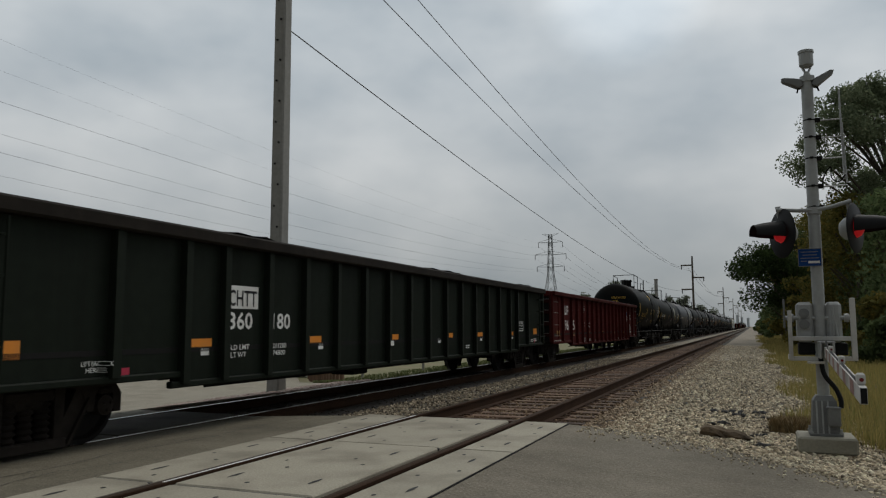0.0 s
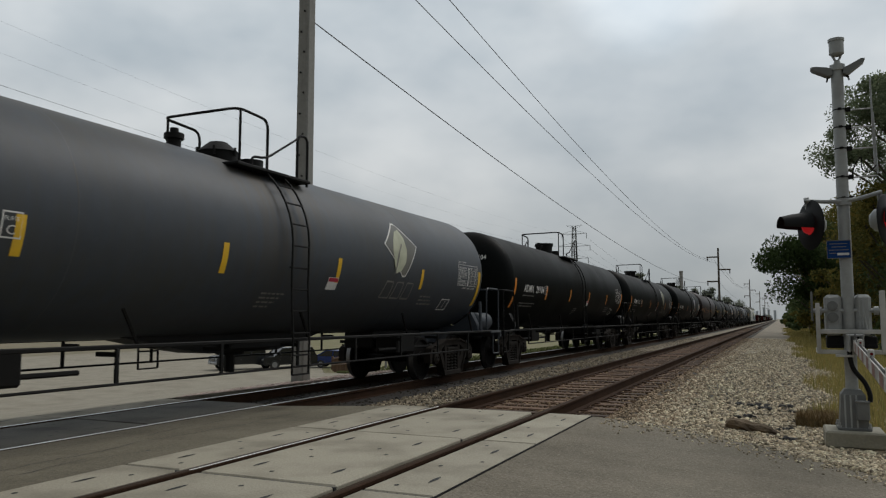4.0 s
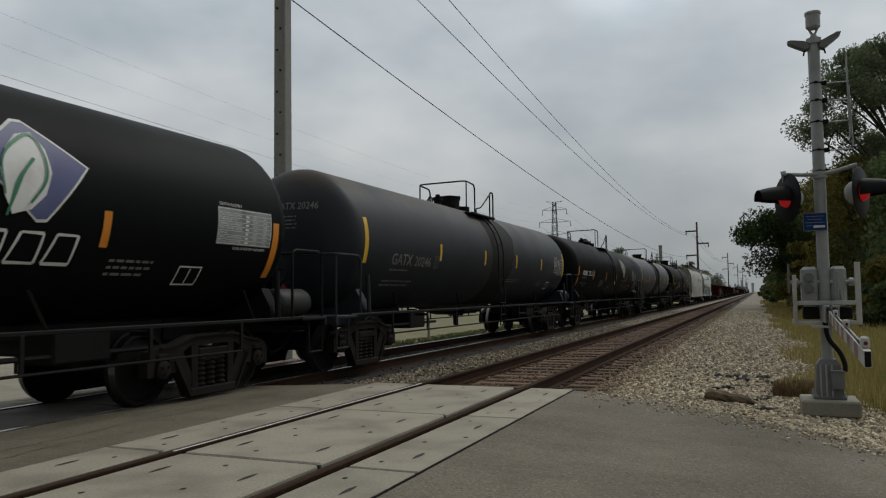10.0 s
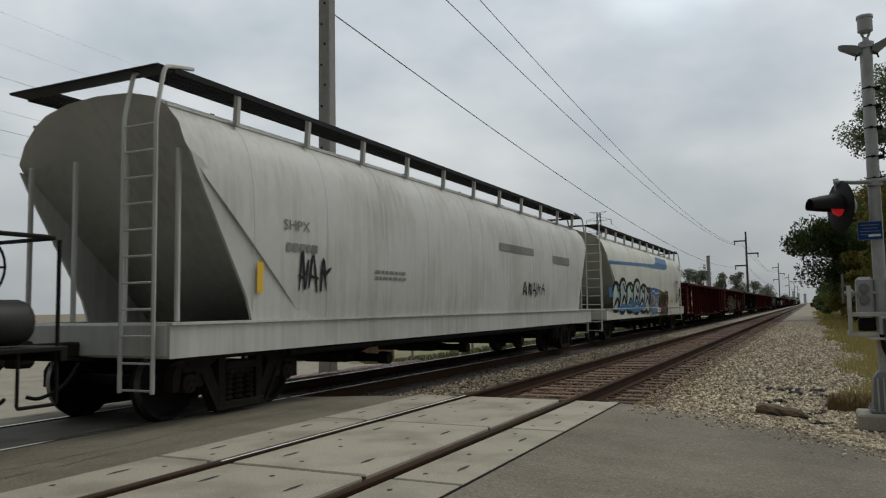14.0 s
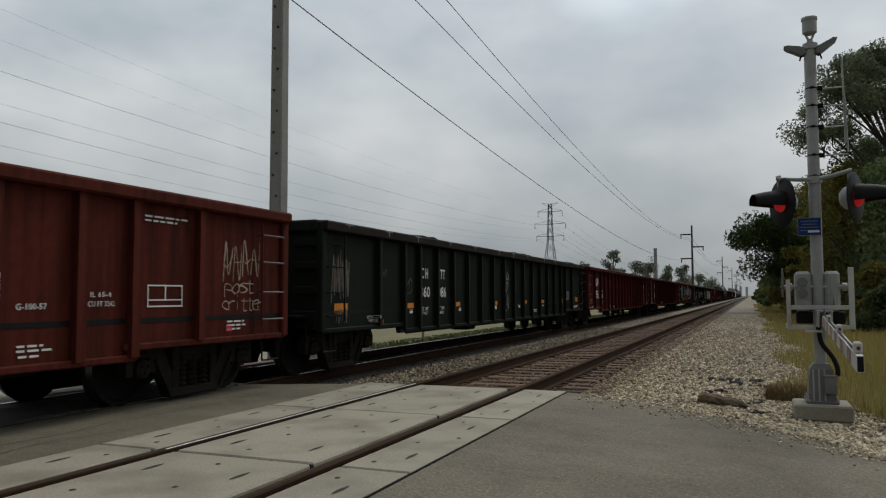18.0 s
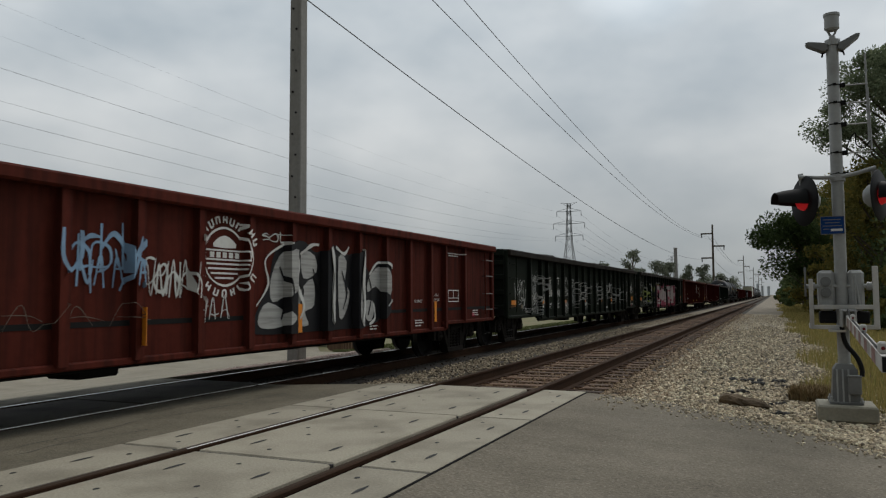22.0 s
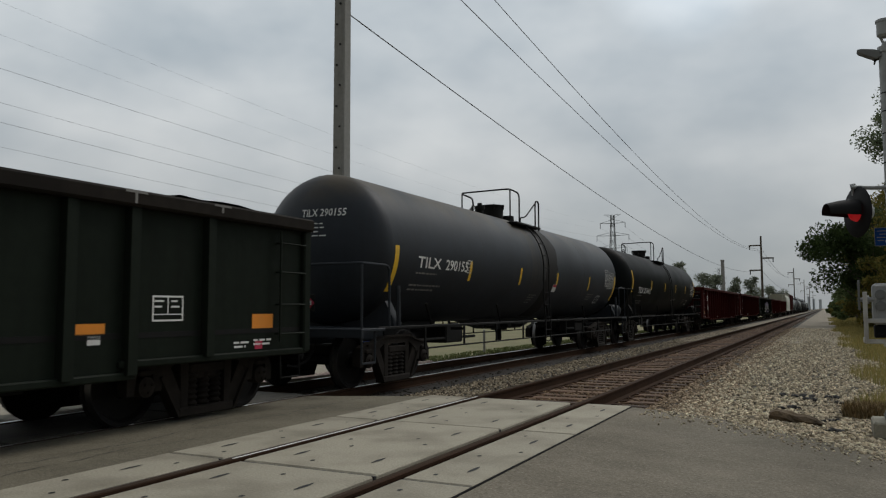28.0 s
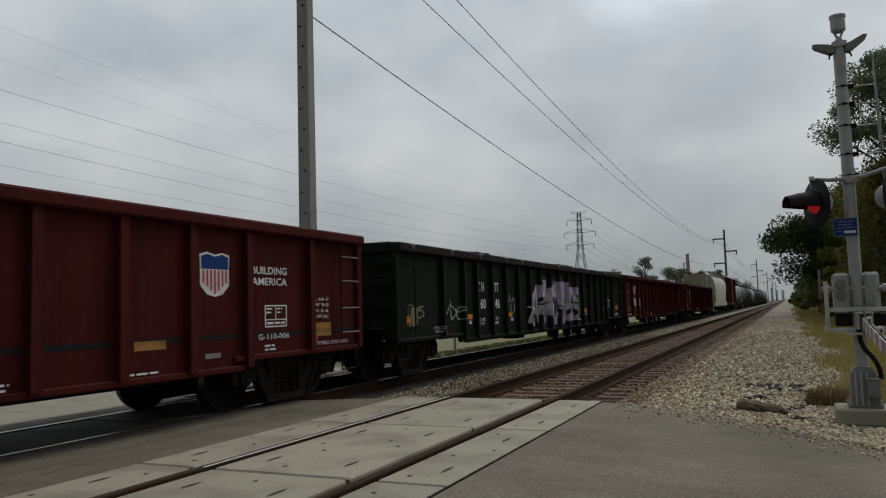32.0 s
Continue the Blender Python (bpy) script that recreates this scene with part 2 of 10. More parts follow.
def paint(name, base, rough=0.6, metal=0.0, vary=0.25, grain=30.0, blotch=1.3, dirt=(0.05, 0.045, 0.04), dirty=0.3, bump=0.15, streak=0.0, rnd=0.0, spec=0.5):
    """A procedural surface: grain and blotches at two scales, dirt, optional run-down streaks."""
    m = bpy.data.materials.new(name)
    m.use_nodes = True
    nt, nd = m.node_tree, m.node_tree.nodes
    b = nd["Principled BSDF"]
    b.inputs["Metallic"].default_value = metal
    b.inputs["Specular IOR Level"].default_value = spec
    co = nd.new("ShaderNodeTexCoord")
    n1, n2 = nd.new("ShaderNodeTexNoise"), nd.new("ShaderNodeTexNoise")
    for n, s, d in ((n1, grain, 3), (n2, blotch, 5)):
        n.inputs["Scale"].default_value, n.inputs["Detail"].default_value = s, d
        nt.links.new(co.outputs["Object"], n.inputs["Vector"])
    dark = tuple(c * (1 - vary) for c in base) + (1,)
    light = tuple(min(1, c * (1 + vary)) for c in base) + (1,)
    r1 = nd.new("ShaderNodeMix")
    r1.data_type = "RGBA"
    r1.inputs[6].default_value, r1.inputs[7].default_value = dark, light
    nt.links.new(n1.outputs["Fac"], r1.inputs["Factor"])
    r2 = nd.new("ShaderNodeMapRange")
    r2.inputs["From Min"].default_value, r2.inputs["From Max"].default_value = 0.45, 0.75
    r2.inputs["To Max"].default_value = dirty
    src = n2.outputs["Fac"]
    if streak:
        mp, n3 = nd.new("ShaderNodeMapping"), nd.new("ShaderNodeTexNoise")
        mp.inputs["Scale"].default_value = (6.0, 6.0, 0.35) if streak > 0 else (0.9, 0.9, 18.0)
        n3.inputs["Scale"].default_value, n3.inputs["Detail"].default_value = 1.6, 4
        nt.links.new(co.outputs["Object"], mp.inputs["Vector"])
        nt.links.new(mp.outputs["Vector"], n3.inputs["Vector"])
        mx = nd.new("ShaderNodeMix")
        mx.inputs["Factor"].default_value = abs(streak)
        nt.links.new(src, mx.inputs[2])
        nt.links.new(n3.outputs["Fac"], mx.inputs[3])
        src = mx.outputs[0]
    nt.links.new(src, r2.inputs["Value"])
    mix = nd.new("ShaderNodeMix")
    mix.data_type = "RGBA"
    mix.inputs[7].default_value = (*dirt, 1)
    nt.links.new(r2.outputs["Result"], mix.inputs["Factor"])
    nt.links.new(r1.outputs[2], mix.inputs[6])
    col = mix.outputs[2]
    if rnd:
        oi, hs = nd.new("ShaderNodeObjectInfo"), nd.new("ShaderNodeHueSaturation")
        mr = nd.new("ShaderNodeMapRange")
        mr.inputs["To Min"].default_value, mr.inputs["To Max"].default_value = 1 - rnd, 1 + rnd
        nt.links.new(oi.outputs["Random"], mr.inputs["Value"])
        nt.links.new(mr.outputs["Result"], hs.inputs["Value"])
        nt.links.new(col, hs.inputs["Color"])
        col = hs.outputs["Color"]
    nt.links.new(col, b.inputs["Base Color"])
    rr = nd.new("ShaderNodeMapRange")
    rr.inputs["To Min"].default_value, rr.inputs["To Max"].default_value = max(0.05, rough - 0.12), min(1, rough + 0.12)
    nt.links.new(n2.outputs["Fac"], rr.inputs["Value"])
    nt.links.new(rr.outputs["Result"], b.inputs["Roughness"])
    if bump:
        bp = nd.new("ShaderNodeBump")
        bp.inputs["Strength"].default_value, bp.inputs["Distance"].default_value = bump, 0.02
        nt.links.new(n1.outputs["Fac"], bp.inputs["Height"])
        nt.links.new(bp.outputs["Normal"], b.inputs["Normal"])
    return m


def tank_paint(name, base, rust, spill, reach=1.1, crown=0.5, **kw):
    """Tank paint with rusty runs below the hatch and a dusty, rust-tinted top."""
    m = paint(name, base, 0.5, **kw)
    nt, nd = m.node_tree, m.node_tree.nodes
    b = nd["Principled BSDF"]
    col = b.inputs["Base Color"].links[0].from_socket
    co = nd["Texture Coordinate"].outputs["Object"]
    sp = nd.new("ShaderNodeSeparateXYZ")
    nt.links.new(co, sp.inputs["Vector"])
    def calc(op, p, q):
        n = nd.new("ShaderNodeMath")
        n.operation, n.use_clamp = op, op == "MULTIPLY"
        for k, v in enumerate((p, q)):
            if isinstance(v, (int, float)):
                n.inputs[k].default_value = v
            elif v is not None:
                nt.links.new(v, n.inputs[k])
        return n.outputs[0]
    def ramp(v, a0, a1, t0=0.0, t1=1.0):
        r = nd.new("ShaderNodeMapRange")
        r.interpolation_type = "SMOOTHSTEP"
        for nm, x in (("From Min", a0), ("From Max", a1), ("To Min", t0), ("To Max", t1)):
            r.inputs[nm].default_value = x
        nt.links.new(v, r.inputs["Value"])
        return r.outputs["Result"]
    def noise(scale, stretch, detail=4):
        mp, n = nd.new("ShaderNodeMapping"), nd.new("ShaderNodeTexNoise")
        mp.inputs["Scale"].default_value = stretch
        n.inputs["Scale"].default_value, n.inputs["Detail"].default_value = scale, detail
        nt.links.new(co, mp.inputs["Vector"])
        nt.links.new(mp.outputs["Vector"], n.inputs["Vector"])
        return n.outputs["Fac"]
    along = calc("ABSOLUTE", sp.outputs["Y"], None)
    runs = ramp(noise(3.2, (0.15, 1.6, 0.15)), 0.42, 0.62)
    near_hatch = ramp(along, reach * 0.35, reach * 1.6, 1.0, 0.0)
    down = ramp(sp.outputs["Z"], 1.2, 3.4, 0.15, 1.0)
    m1 = calc("MULTIPLY", calc("MULTIPLY", runs, near_hatch), down)
    m1 = calc("MULTIPLY", m1, spill)
    top = calc("MULTIPLY", ramp(sp.outputs["Z"], 2.95, 3.75), ramp(noise(1.3, (0.7, 1, 0.7)), 0.36, 0.66))
    m2 = calc("MULTIPLY", top, crown)
    for fac in (m1, m2):
        x = nd.new("ShaderNodeMix")
        x.data_type = "RGBA"
        x.inputs[7].default_value = (*rust, 1)
        nt.links.new(fac, x.inputs["Factor"])
        nt.links.new(col, x.inputs[6])
        col = x.outputs[2]
    nt.links.new(col, b.inputs["Base Color"])
    return m


def worn_asphalt(name, base, dark, pale):
    """Asphalt: coarse aggregate, tar streaks across the road, pale scuffs."""
    m = paint(name, base, 0.9, vary=0.5, grain=42, blotch=0.8, dirt=dark, dirty=0.75, bump=0.6, spec=0.25)
    nt, nd = m.node_tree, m.node_tree.nodes
    b = nd["Principled BSDF"]
    old = b.inputs["Base Color"].links[0].from_socket
    co = nd["Texture Coordinate"].outputs["Object"]
    last = old
    for scale, lo, hi, amount, col, stretch in ((1.1, 0.50, 0.75, 0.55, dark, (0.8, 1.25, 1)), (6.0, 0.55, 0.75, 0.25, dark, (1, 1, 1)), (38.0, 0.53, 0.68, 0.6, pale, (1, 0.8, 1)), (26.0, 0.53, 0.68, 0.6, dark, (1, 0.8, 1)), (0.7, 0.50, 0.78, 0.35, pale, (0.8, 1.2, 1))):
        mp, n, r, x = nd.new("ShaderNodeMapping"), nd.new("ShaderNodeTexNoise"), nd.new("ShaderNodeMapRange"), nd.new("ShaderNodeMix")
        mp.inputs["Scale"].default_value = stretch
        n.inputs["Scale"].default_value, n.inputs["Detail"].default_value, n.inputs["Roughness"].default_value = scale, 8, 0.68
        r.inputs["From Min"].default_value, r.inputs["From Max"].default_value, r.inputs["To Max"].default_value = lo, hi, amount
        x.data_type = "RGBA"
        x.inputs[7].default_value = (*col, 1)
        nt.links.new(co, mp.inputs["Vector"])
        nt.links.new(mp.outputs["Vector"], n.inputs["Vector"])
        nt.links.new(n.outputs["Fac"], r.inputs["Value"])
        nt.links.new(r.outputs["Result"], x.inputs["Factor"])
        nt.links.new(last, x.inputs[6])
        last = x.outputs[2]
    nt.links.new(last, b.inputs["Base Color"])
    return m


def island_paint(name, cols, rough=0.9, bump=0.0, grain=20.0, thin=0.0):
    """For joined pieces: each takes one of a few colours."""
    m = bpy.data.materials.new(name)
    m.use_nodes = True
    nt, nd = m.node_tree, m.node_tree.nodes
    b = nd["Principled BSDF"]
    b.inputs["Roughness"].default_value = rough
    g, rp = nd.new("ShaderNodeNewGeometry"), nd.new("ShaderNodeValToRGB")
    els = rp.color_ramp.elements
    while len(els) < len(cols):
        els.new(0.5)
    for i, c in enumerate(cols):
        els[i].position, els[i].color = i / (len(cols) - 1), (*c, 1)
    nt.links.new(g.outputs["Random Per Island"], rp.inputs["Fac"])
    n1, co = nd.new("ShaderNodeTexNoise"), nd.new("ShaderNodeTexCoord")
    n1.inputs["Scale"].default_value = grain
    nt.links.new(co.outputs["Object"], n1.inputs["Vector"])
    mr = nd.new("ShaderNodeMapRange")
    mr.inputs["To Min"].default_value, mr.inputs["To Max"].default_value = 0.65, 1.3
    nt.links.new(n1.outputs["Fac"], mr.inputs["Value"])
    hs = nd.new("ShaderNodeHueSaturation")
    nt.links.new(mr.outputs["Result"], hs.inputs["Value"])
    nt.links.new(rp.outputs["Color"], hs.inputs["Color"])
    nt.links.new(hs.outputs["Color"], b.inputs["Base Color"])
    if thin:
        b.inputs["Specular IOR Level"].default_value = 0.15
        tr, mx = nd.new("ShaderNodeBsdfTranslucent"), nd.new("ShaderNodeMixShader")
        mx.inputs["Fac"].default_value = thin
        nt.links.new(hs.outputs["Color"], tr.inputs["Color"])
        nt.links.new(b.outputs["BSDF"], mx.inputs[1])
        nt.links.new(tr.outputs["BSDF"], mx.inputs[2])
        nt.links.new(mx.outputs["Shader"], nd["Material Output"].inputs["Surface"])
    return m


def glow(name, col, strength):
    m = bpy.data.materials.new(name)
    m.use_nodes = True
    b = m.node_tree.nodes["Principled BSDF"]
    b.inputs["Base Color"].default_value = (*col, 1)
    b.inputs["Emission Color"].default_value = (*col, 1)
    b.inputs["Emission Strength"].default_value = strength
    return m


# ---- materials ----
M_CONC = paint("panel_concrete", (0.340, 0.308, 0.236), 0.85, vary=0.32, grain=48, blotch=1.4, dirt=(0.150, 0.130, 0.094), dirty=0.8, bump=0.25, rnd=0.12)
M_CONC2 = paint("footing_concrete", (0.27, 0.255, 0.20), 0.9, vary=0.25, grain=40, dirt=(0.11, 0.10, 0.07), dirty=0.7)
# darkened panel concrete: the train's shadow is painted into the colour
M_CONCD = paint("train_shaded_concrete", (0.085, 0.078, 0.062), 0.8, vary=0.4, grain=40, blotch=1.2, dirt=(0.020, 0.018, 0.015), dirty=0.9, bump=0.25, rnd=0.2)
M_GAP = paint("black_flangeway", (0.010, 0.0095, 0.009), 0.9, vary=0.3, dirty=0.2, dirt=(0.03, 0.025, 0.02), spec=0.1)
M_RUBBER = paint("flangeway_rubber", (0.025, 0.024, 0.023), 0.8, vary=0.3, dirty=0.2, dirt=(0.08, 0.07, 0.06))
M_ASPH = worn_asphalt("old_asphalt", (0.190, 0.166, 0.126), (0.086, 0.073, 0.054), (0.345, 0.308, 0.240))
M_LOT = worn_asphalt("lot_surface", (0.2860, 0.2576, 0.1988), (0.1872, 0.1616, 0.1212), (0.4056, 0.3686, 0.3007))
M_ASPH2 = worn_asphalt("patched_asphalt", (0.172, 0.152, 0.110), (0.075, 0.065, 0.047), (0.27, 0.243, 0.178))
M_BALLAST = paint("ballast_bed", (0.055, 0.046, 0.034), 0.95, vary=0.8, grain=22, blotch=0.6, dirt=(0.03, 0.025, 0.02), dirty=0.6, bump=0.9)
# near-black: oil plus the train's shadow in the colour; also the gondola load
M_SHADEBED_LOAD = paint("dark_ballast", (0.030, 0.025, 0.020), 0.95, vary=0.5, grain=26, blotch=0.8, dirty=0.5, bump=0.9)
M_GRAVEL = paint("limestone_gravel", (0.27, 0.232, 0.175), 0.95, vary=0.6, grain=7, blotch=0.5, dirt=(0.13, 0.105, 0.08), dirty=0.6, bump=0.8)
M_STONE = island_paint("ballast_stone", [(0.075, 0.061, 0.043), (0.695, 0.582, 0.403), (0.224, 0.181, 0.121), (0.9, 0.81, 0.577), (0.125, 0.101, 0.069), (0.564, 0.46, 0.31), (0.092, 0.072, 0.049), (0.801, 0.667, 0.463), (0.329, 0.258, 0.173)])
M_STONE_D = island_paint("grimy_stone", [(0.043, 0.034, 0.023), (0.394, 0.321, 0.217), (0.127, 0.1, 0.065), (0.528, 0.447, 0.31), (0.071, 0.056, 0.037), (0.319, 0.254, 0.167), (0.052, 0.04, 0.026), (0.454, 0.368, 0.249), (0.186, 0.143, 0.093)])
M_STONE_R = island_paint("rusty_stone", [(0.048, 0.032, 0.019), (0.240, 0.156, 0.088), (0.102, 0.062, 0.034), (0.360, 0.248, 0.145), (0.144, 0.088, 0.048), (0.066, 0.042, 0.024)])
# stones for the same bed, shadow of the train included in their colours
M_STONE_K = island_paint("oily_shaded_stone", [(0.012, 0.010, 0.008), (0.07, 0.056, 0.042), (0.03, 0.024, 0.018), (0.10, 0.08, 0.06)])
M_STONE_B = island_paint("brown_stone", [(0.085, 0.060, 0.038), (0.336, 0.247, 0.156), (0.168, 0.116, 0.071), (0.481, 0.367, 0.240), (0.240, 0.168, 0.102)])
M_STONE_P = island_paint("pink_gravel", [(0.20, 0.14, 0.12), (0.44, 0.33, 0.28), (0.56, 0.49, 0.43), (0.34, 0.23, 0.195)])
M_RAIL = paint("rusty_rail", (0.046, 0.025, 0.015), 0.75, metal=0.1, vary=0.35, grain=40, dirt=(0.026, 0.019, 0.014), dirty=0.6, spec=0.05)
M_HEAD = paint("worn_railhead", (0.72, 0.71, 0.69), 0.30, metal=1.0, vary=0.1, grain=60, dirt=(0.35, 0.31, 0.27), dirty=0.4, bump=0.03)
M_TIE = paint("creosote_tie", (0.125, 0.072, 0.043), 0.9, vary=0.5, grain=25, dirt=(0.040, 0.028, 0.018), dirty=0.8, bump=0.6, rnd=0.4)
M_GRASS = paint("mown_grass_soil", (0.15, 0.142, 0.058), 0.95, vary=0.3, grain=12, blotch=0.3, dirt=(0.22, 0.175, 0.095), dirty=0.9, bump=0.5)
M_DIRT = paint("dry_soil", (0.20, 0.165, 0.10), 0.95, vary=0.3, grain=14, blotch=0.4, dirt=(0.10, 0.10, 0.045), dirty=0.7, bump=0.5)
M_RED = paint("oxide_red_paint", (0.0640, 0.0108, 0.0096), 0.6, vary=0.18, grain=8, blotch=0.8, dirt=(0.0240, 0.0066, 0.0052), dirty=0.85, streak=0.6, bump=0.05, rnd=0.14, spec=0.05)
# darker copy of the red: weaker light on the car ends painted in
M_ENDR = paint("shaded_car_end", (0.046, 0.0115, 0.0100), 0.75, vary=0.3, grain=9, blotch=1.2, dirt=(0.014, 0.008, 0.0075), dirty=0.7, streak=0.5, bump=0.1, spec=0.05)
M_RUST = paint("faded_rust_paint", (0.088, 0.0195, 0.0130), 0.65, vary=0.25, grain=10, blotch=0.9, dirt=(0.020, 0.0090, 0.0068), dirty=1.0, streak=0.7, bump=0.08, rnd=0.1, spec=0.05)
M_BLACKG = paint("green_black_paint", (0.0128, 0.0168, 0.0122), 0.5, vary=0.25, grain=8, blotch=0.9, dirt=(0.008, 0.0085, 0.007), dirty=0.55, spec=0.05, streak=0.6, bump=0.05)
M_CHORD = paint("rusty_top_chord", (0.0190, 0.0155, 0.0122), 0.7, vary=0.4, grain=9, blotch=1.6, dirt=(0.010, 0.0085, 0.0075), dirty=0.9, bump=0.1, spec=0.08)
M_TANK = tank_paint("black_tank_paint", (0.0038, 0.0052, 0.0048), (0.017, 0.0135, 0.0095), 0.5, 1.1, 0.35, vary=0.2, grain=5, blotch=0.5, dirt=(0.0060, 0.0064, 0.0056), dirty=0.5, spec=0.06, streak=0.3, bump=0.03, rnd=0.15)
M_TANKG = tank_paint("slate_tank_paint", (0.050, 0.058, 0.070), (0.060, 0.045, 0.026), 0.6, 1.1, 0.6, vary=0.15, grain=5, blotch=0.5, dirt=(0.060, 0.054, 0.040), dirty=0.6, streak=0.4, bump=0.03, rnd=0.2, spec=0.3)
M_TANKN = tank_paint("dark_slate_tank_paint", (0.0209, 0.0252, 0.0315), (0.075, 0.055, 0.028), 0.5, 1.1, 0.8, vary=0.15, grain=5, blotch=0.5, dirt=(0.0162, 0.0154, 0.0142), dirty=0.6, streak=0.4, bump=0.03, spec=0.25)
M_TANKS = tank_paint("pale_slate_tank_paint", (0.112, 0.127, 0.152), (0.145, 0.115, 0.060), 0.6, 1.1, 0.9, vary=0.12, grain=5, blotch=0.5, dirt=(0.085, 0.075, 0.052), dirty=0.7, streak=0.4, bump=0.03, spec=0.3)
M_TANKB = tank_paint("brown_tank_paint", (0.020, 0.0115, 0.0105), (0.034, 0.018, 0.012), 0.5, 1.1, 0.6, vary=0.2, grain=5, blotch=0.5, dirt=(0.011, 0.0085, 0.0075), dirty=0.6, streak=0.3, bump=0.03, spec=0.2)
M_TANKW = paint("pale_grey_tank_paint", (0.26, 0.29, 0.28), 0.5, vary=0.1, grain=5, blotch=0.5, dirt=(0.12, 0.11, 0.09), dirty=0.6, streak=0.4, bump=0.03)
M_GRIME = paint("tank_spill_grime", (0.013, 0.012, 0.011), 0.7, vary=0.3, grain=9, blotch=1.1, dirt=(0.03, 0.025, 0.02), dirty=0.5, bump=0.05, spec=0.2)
M_HOP = paint("cream_grey_paint", (0.60, 0.602, 0.525), 0.5, vary=0.05, grain=6, blotch=0.7, dirt=(0.34, 0.32, 0.22), dirty=0.45, streak=0.12, bump=0.03, spec=0.3)
M_HOP2 = paint("dirty_grey_paint", (0.50, 0.50, 0.46), 0.6, vary=0.08, grain=6, blotch=0.6, dirt=(0.20, 0.18, 0.14), dirty=0.7, streak=0.35, bump=0.04)
M_BLACK = paint("black_iron", (0.005, 0.0048, 0.0045), 0.65, vary=0.3, grain=14, dirt=(0.012, 0.010, 0.008), dirty=0.5, spec=0.2)
M_TRUCK = paint("dusty_cast_iron", (0.021, 0.0168, 0.0135), 0.8, vary=0.4, grain=12, blotch=2.0, dirt=(0.0075, 0.0065, 0.0055), dirty=0.8, bump=0.3, spec=0.15)
M_WHEEL = paint("wheel_steel", (0.0077, 0.0070, 0.0066), 0.65, metal=0.2, vary=0.3, grain=10, dirt=(0.0210, 0.0154, 0.0126), dirty=0.5, spec=0.2)
M_TREAD = paint("polished_tread", (0.22, 0.215, 0.21), 0.35, metal=1.0, vary=0.2, dirty=0.4)
# base lightened so thin rods carry their highlights in the colour
M_GRAB = paint("highlit_grab_iron", (0.11, 0.085, 0.078), 0.55, vary=0.4, grain=9, dirt=(0.05, 0.02, 0.016), dirty=0.7, bump=0)
M_GALV = paint("galvanised_steel", (0.34, 0.35, 0.34), 0.55, metal=0.2, vary=0.12, grain=25, blotch=3, dirt=(0.18, 0.17, 0.155), dirty=0.6)
M_WHITE = paint("white_lettering", (0.72, 0.72, 0.69), 0.6, vary=0.05, dirt=(0.35, 0.3, 0.27), dirty=0.5, blotch=3, bump=0)
M_YELL = paint("yellow_lettering", (0.54, 0.32, 0.025), 0.6, vary=0.1, dirt=(0.24, 0.14, 0.03), dirty=0.7, blotch=4, bump=0)
M_REFY = paint("yellow_reflector", (0.75, 0.45, 0.02), 0.45, vary=0.06, dirt=(0.4, 0.25, 0.04), dirty=0.4, blotch=4, bump=0)
M_REFO = paint("orange_reflector", (0.72, 0.24, 0.015), 0.45, vary=0.06, dirt=(0.4, 0.17, 0.04), dirty=0.4, blotch=4, bump=0)
M_REFD = paint("dull_reflector", (0.33, 0.15, 0.02), 0.5, vary=0.1, dirt=(0.15, 0.07, 0.03), dirty=0.6, blotch=4, bump=0)
M_FADE = paint("faded_marks", (0.20, 0.19, 0.175), 0.7, vary=0.2, dirty=0.5, bump=0)
M_PINK = paint("red_tag", (0.42, 0.018, 0.055), 0.5, bump=0)
M_GWHITE = paint("white_spray", (0.60, 0.61, 0.58), 0.6, vary=0.12, grain=5, dirt=(0.25, 0.22, 0.2), dirty=0.5, blotch=2, bump=0)
M_GPINK = paint("pink_spray", (0.42, 0.09, 0.15), 0.55, vary=0.3, grain=3, dirt=(0.30, 0.03, 0.07), dirty=0.8, blotch=1.6, bump=0)
M_GCRIM = paint("crimson_spray", (0.20, 0.018, 0.045), 0.55, vary=0.25, grain=3, dirty=0.3, bump=0)
M_GBLACK = paint("black_spray", (0.008, 0.008, 0.010), 0.5, vary=0.3, dirty=0.2, bump=0, spec=0.25)
M_GBLUE = paint("blue_spray", (0.045, 0.15, 0.30), 0.5, vary=0.2, grain=3, dirt=(0.08, 0.13, 0.18), dirty=0.4, bump=0)
M_GTEAL = paint("pale_green_spray", (0.135, 0.128, 0.080), 0.6, vary=0.35, grain=3, streak=0.5, dirt=(0.075, 0.042, 0.028), dirty=0.9, blotch=2, bump=0)
M_GTAN = paint("tan_spray", (0.19, 0.155, 0.098), 0.6, vary=0.25, grain=3, streak=0.5, dirt=(0.085, 0.040, 0.025), dirty=0.8, blotch=2.2, bump=0)
M_GWPINK = paint("white_to_pink_spray", (0.52, 0.49, 0.48), 0.55, vary=0.1, grain=4, dirt=(0.40, 0.12, 0.17), dirty=1.0, blotch=1.3, bump=0)
M_GMINT = paint("mint_spray", (0.42, 0.52, 0.46), 0.55, vary=0.1, grain=4, dirt=(0.20, 0.28, 0.30), dirty=0.9, blotch=1.2, bump=0)
M_GSLATE = paint("slate_blue_spray", (0.13, 0.18, 0.24), 0.55, vary=0.2, grain=4, dirt=(0.36, 0.40, 0.42), dirty=0.9, blotch=1.8, bump=0)
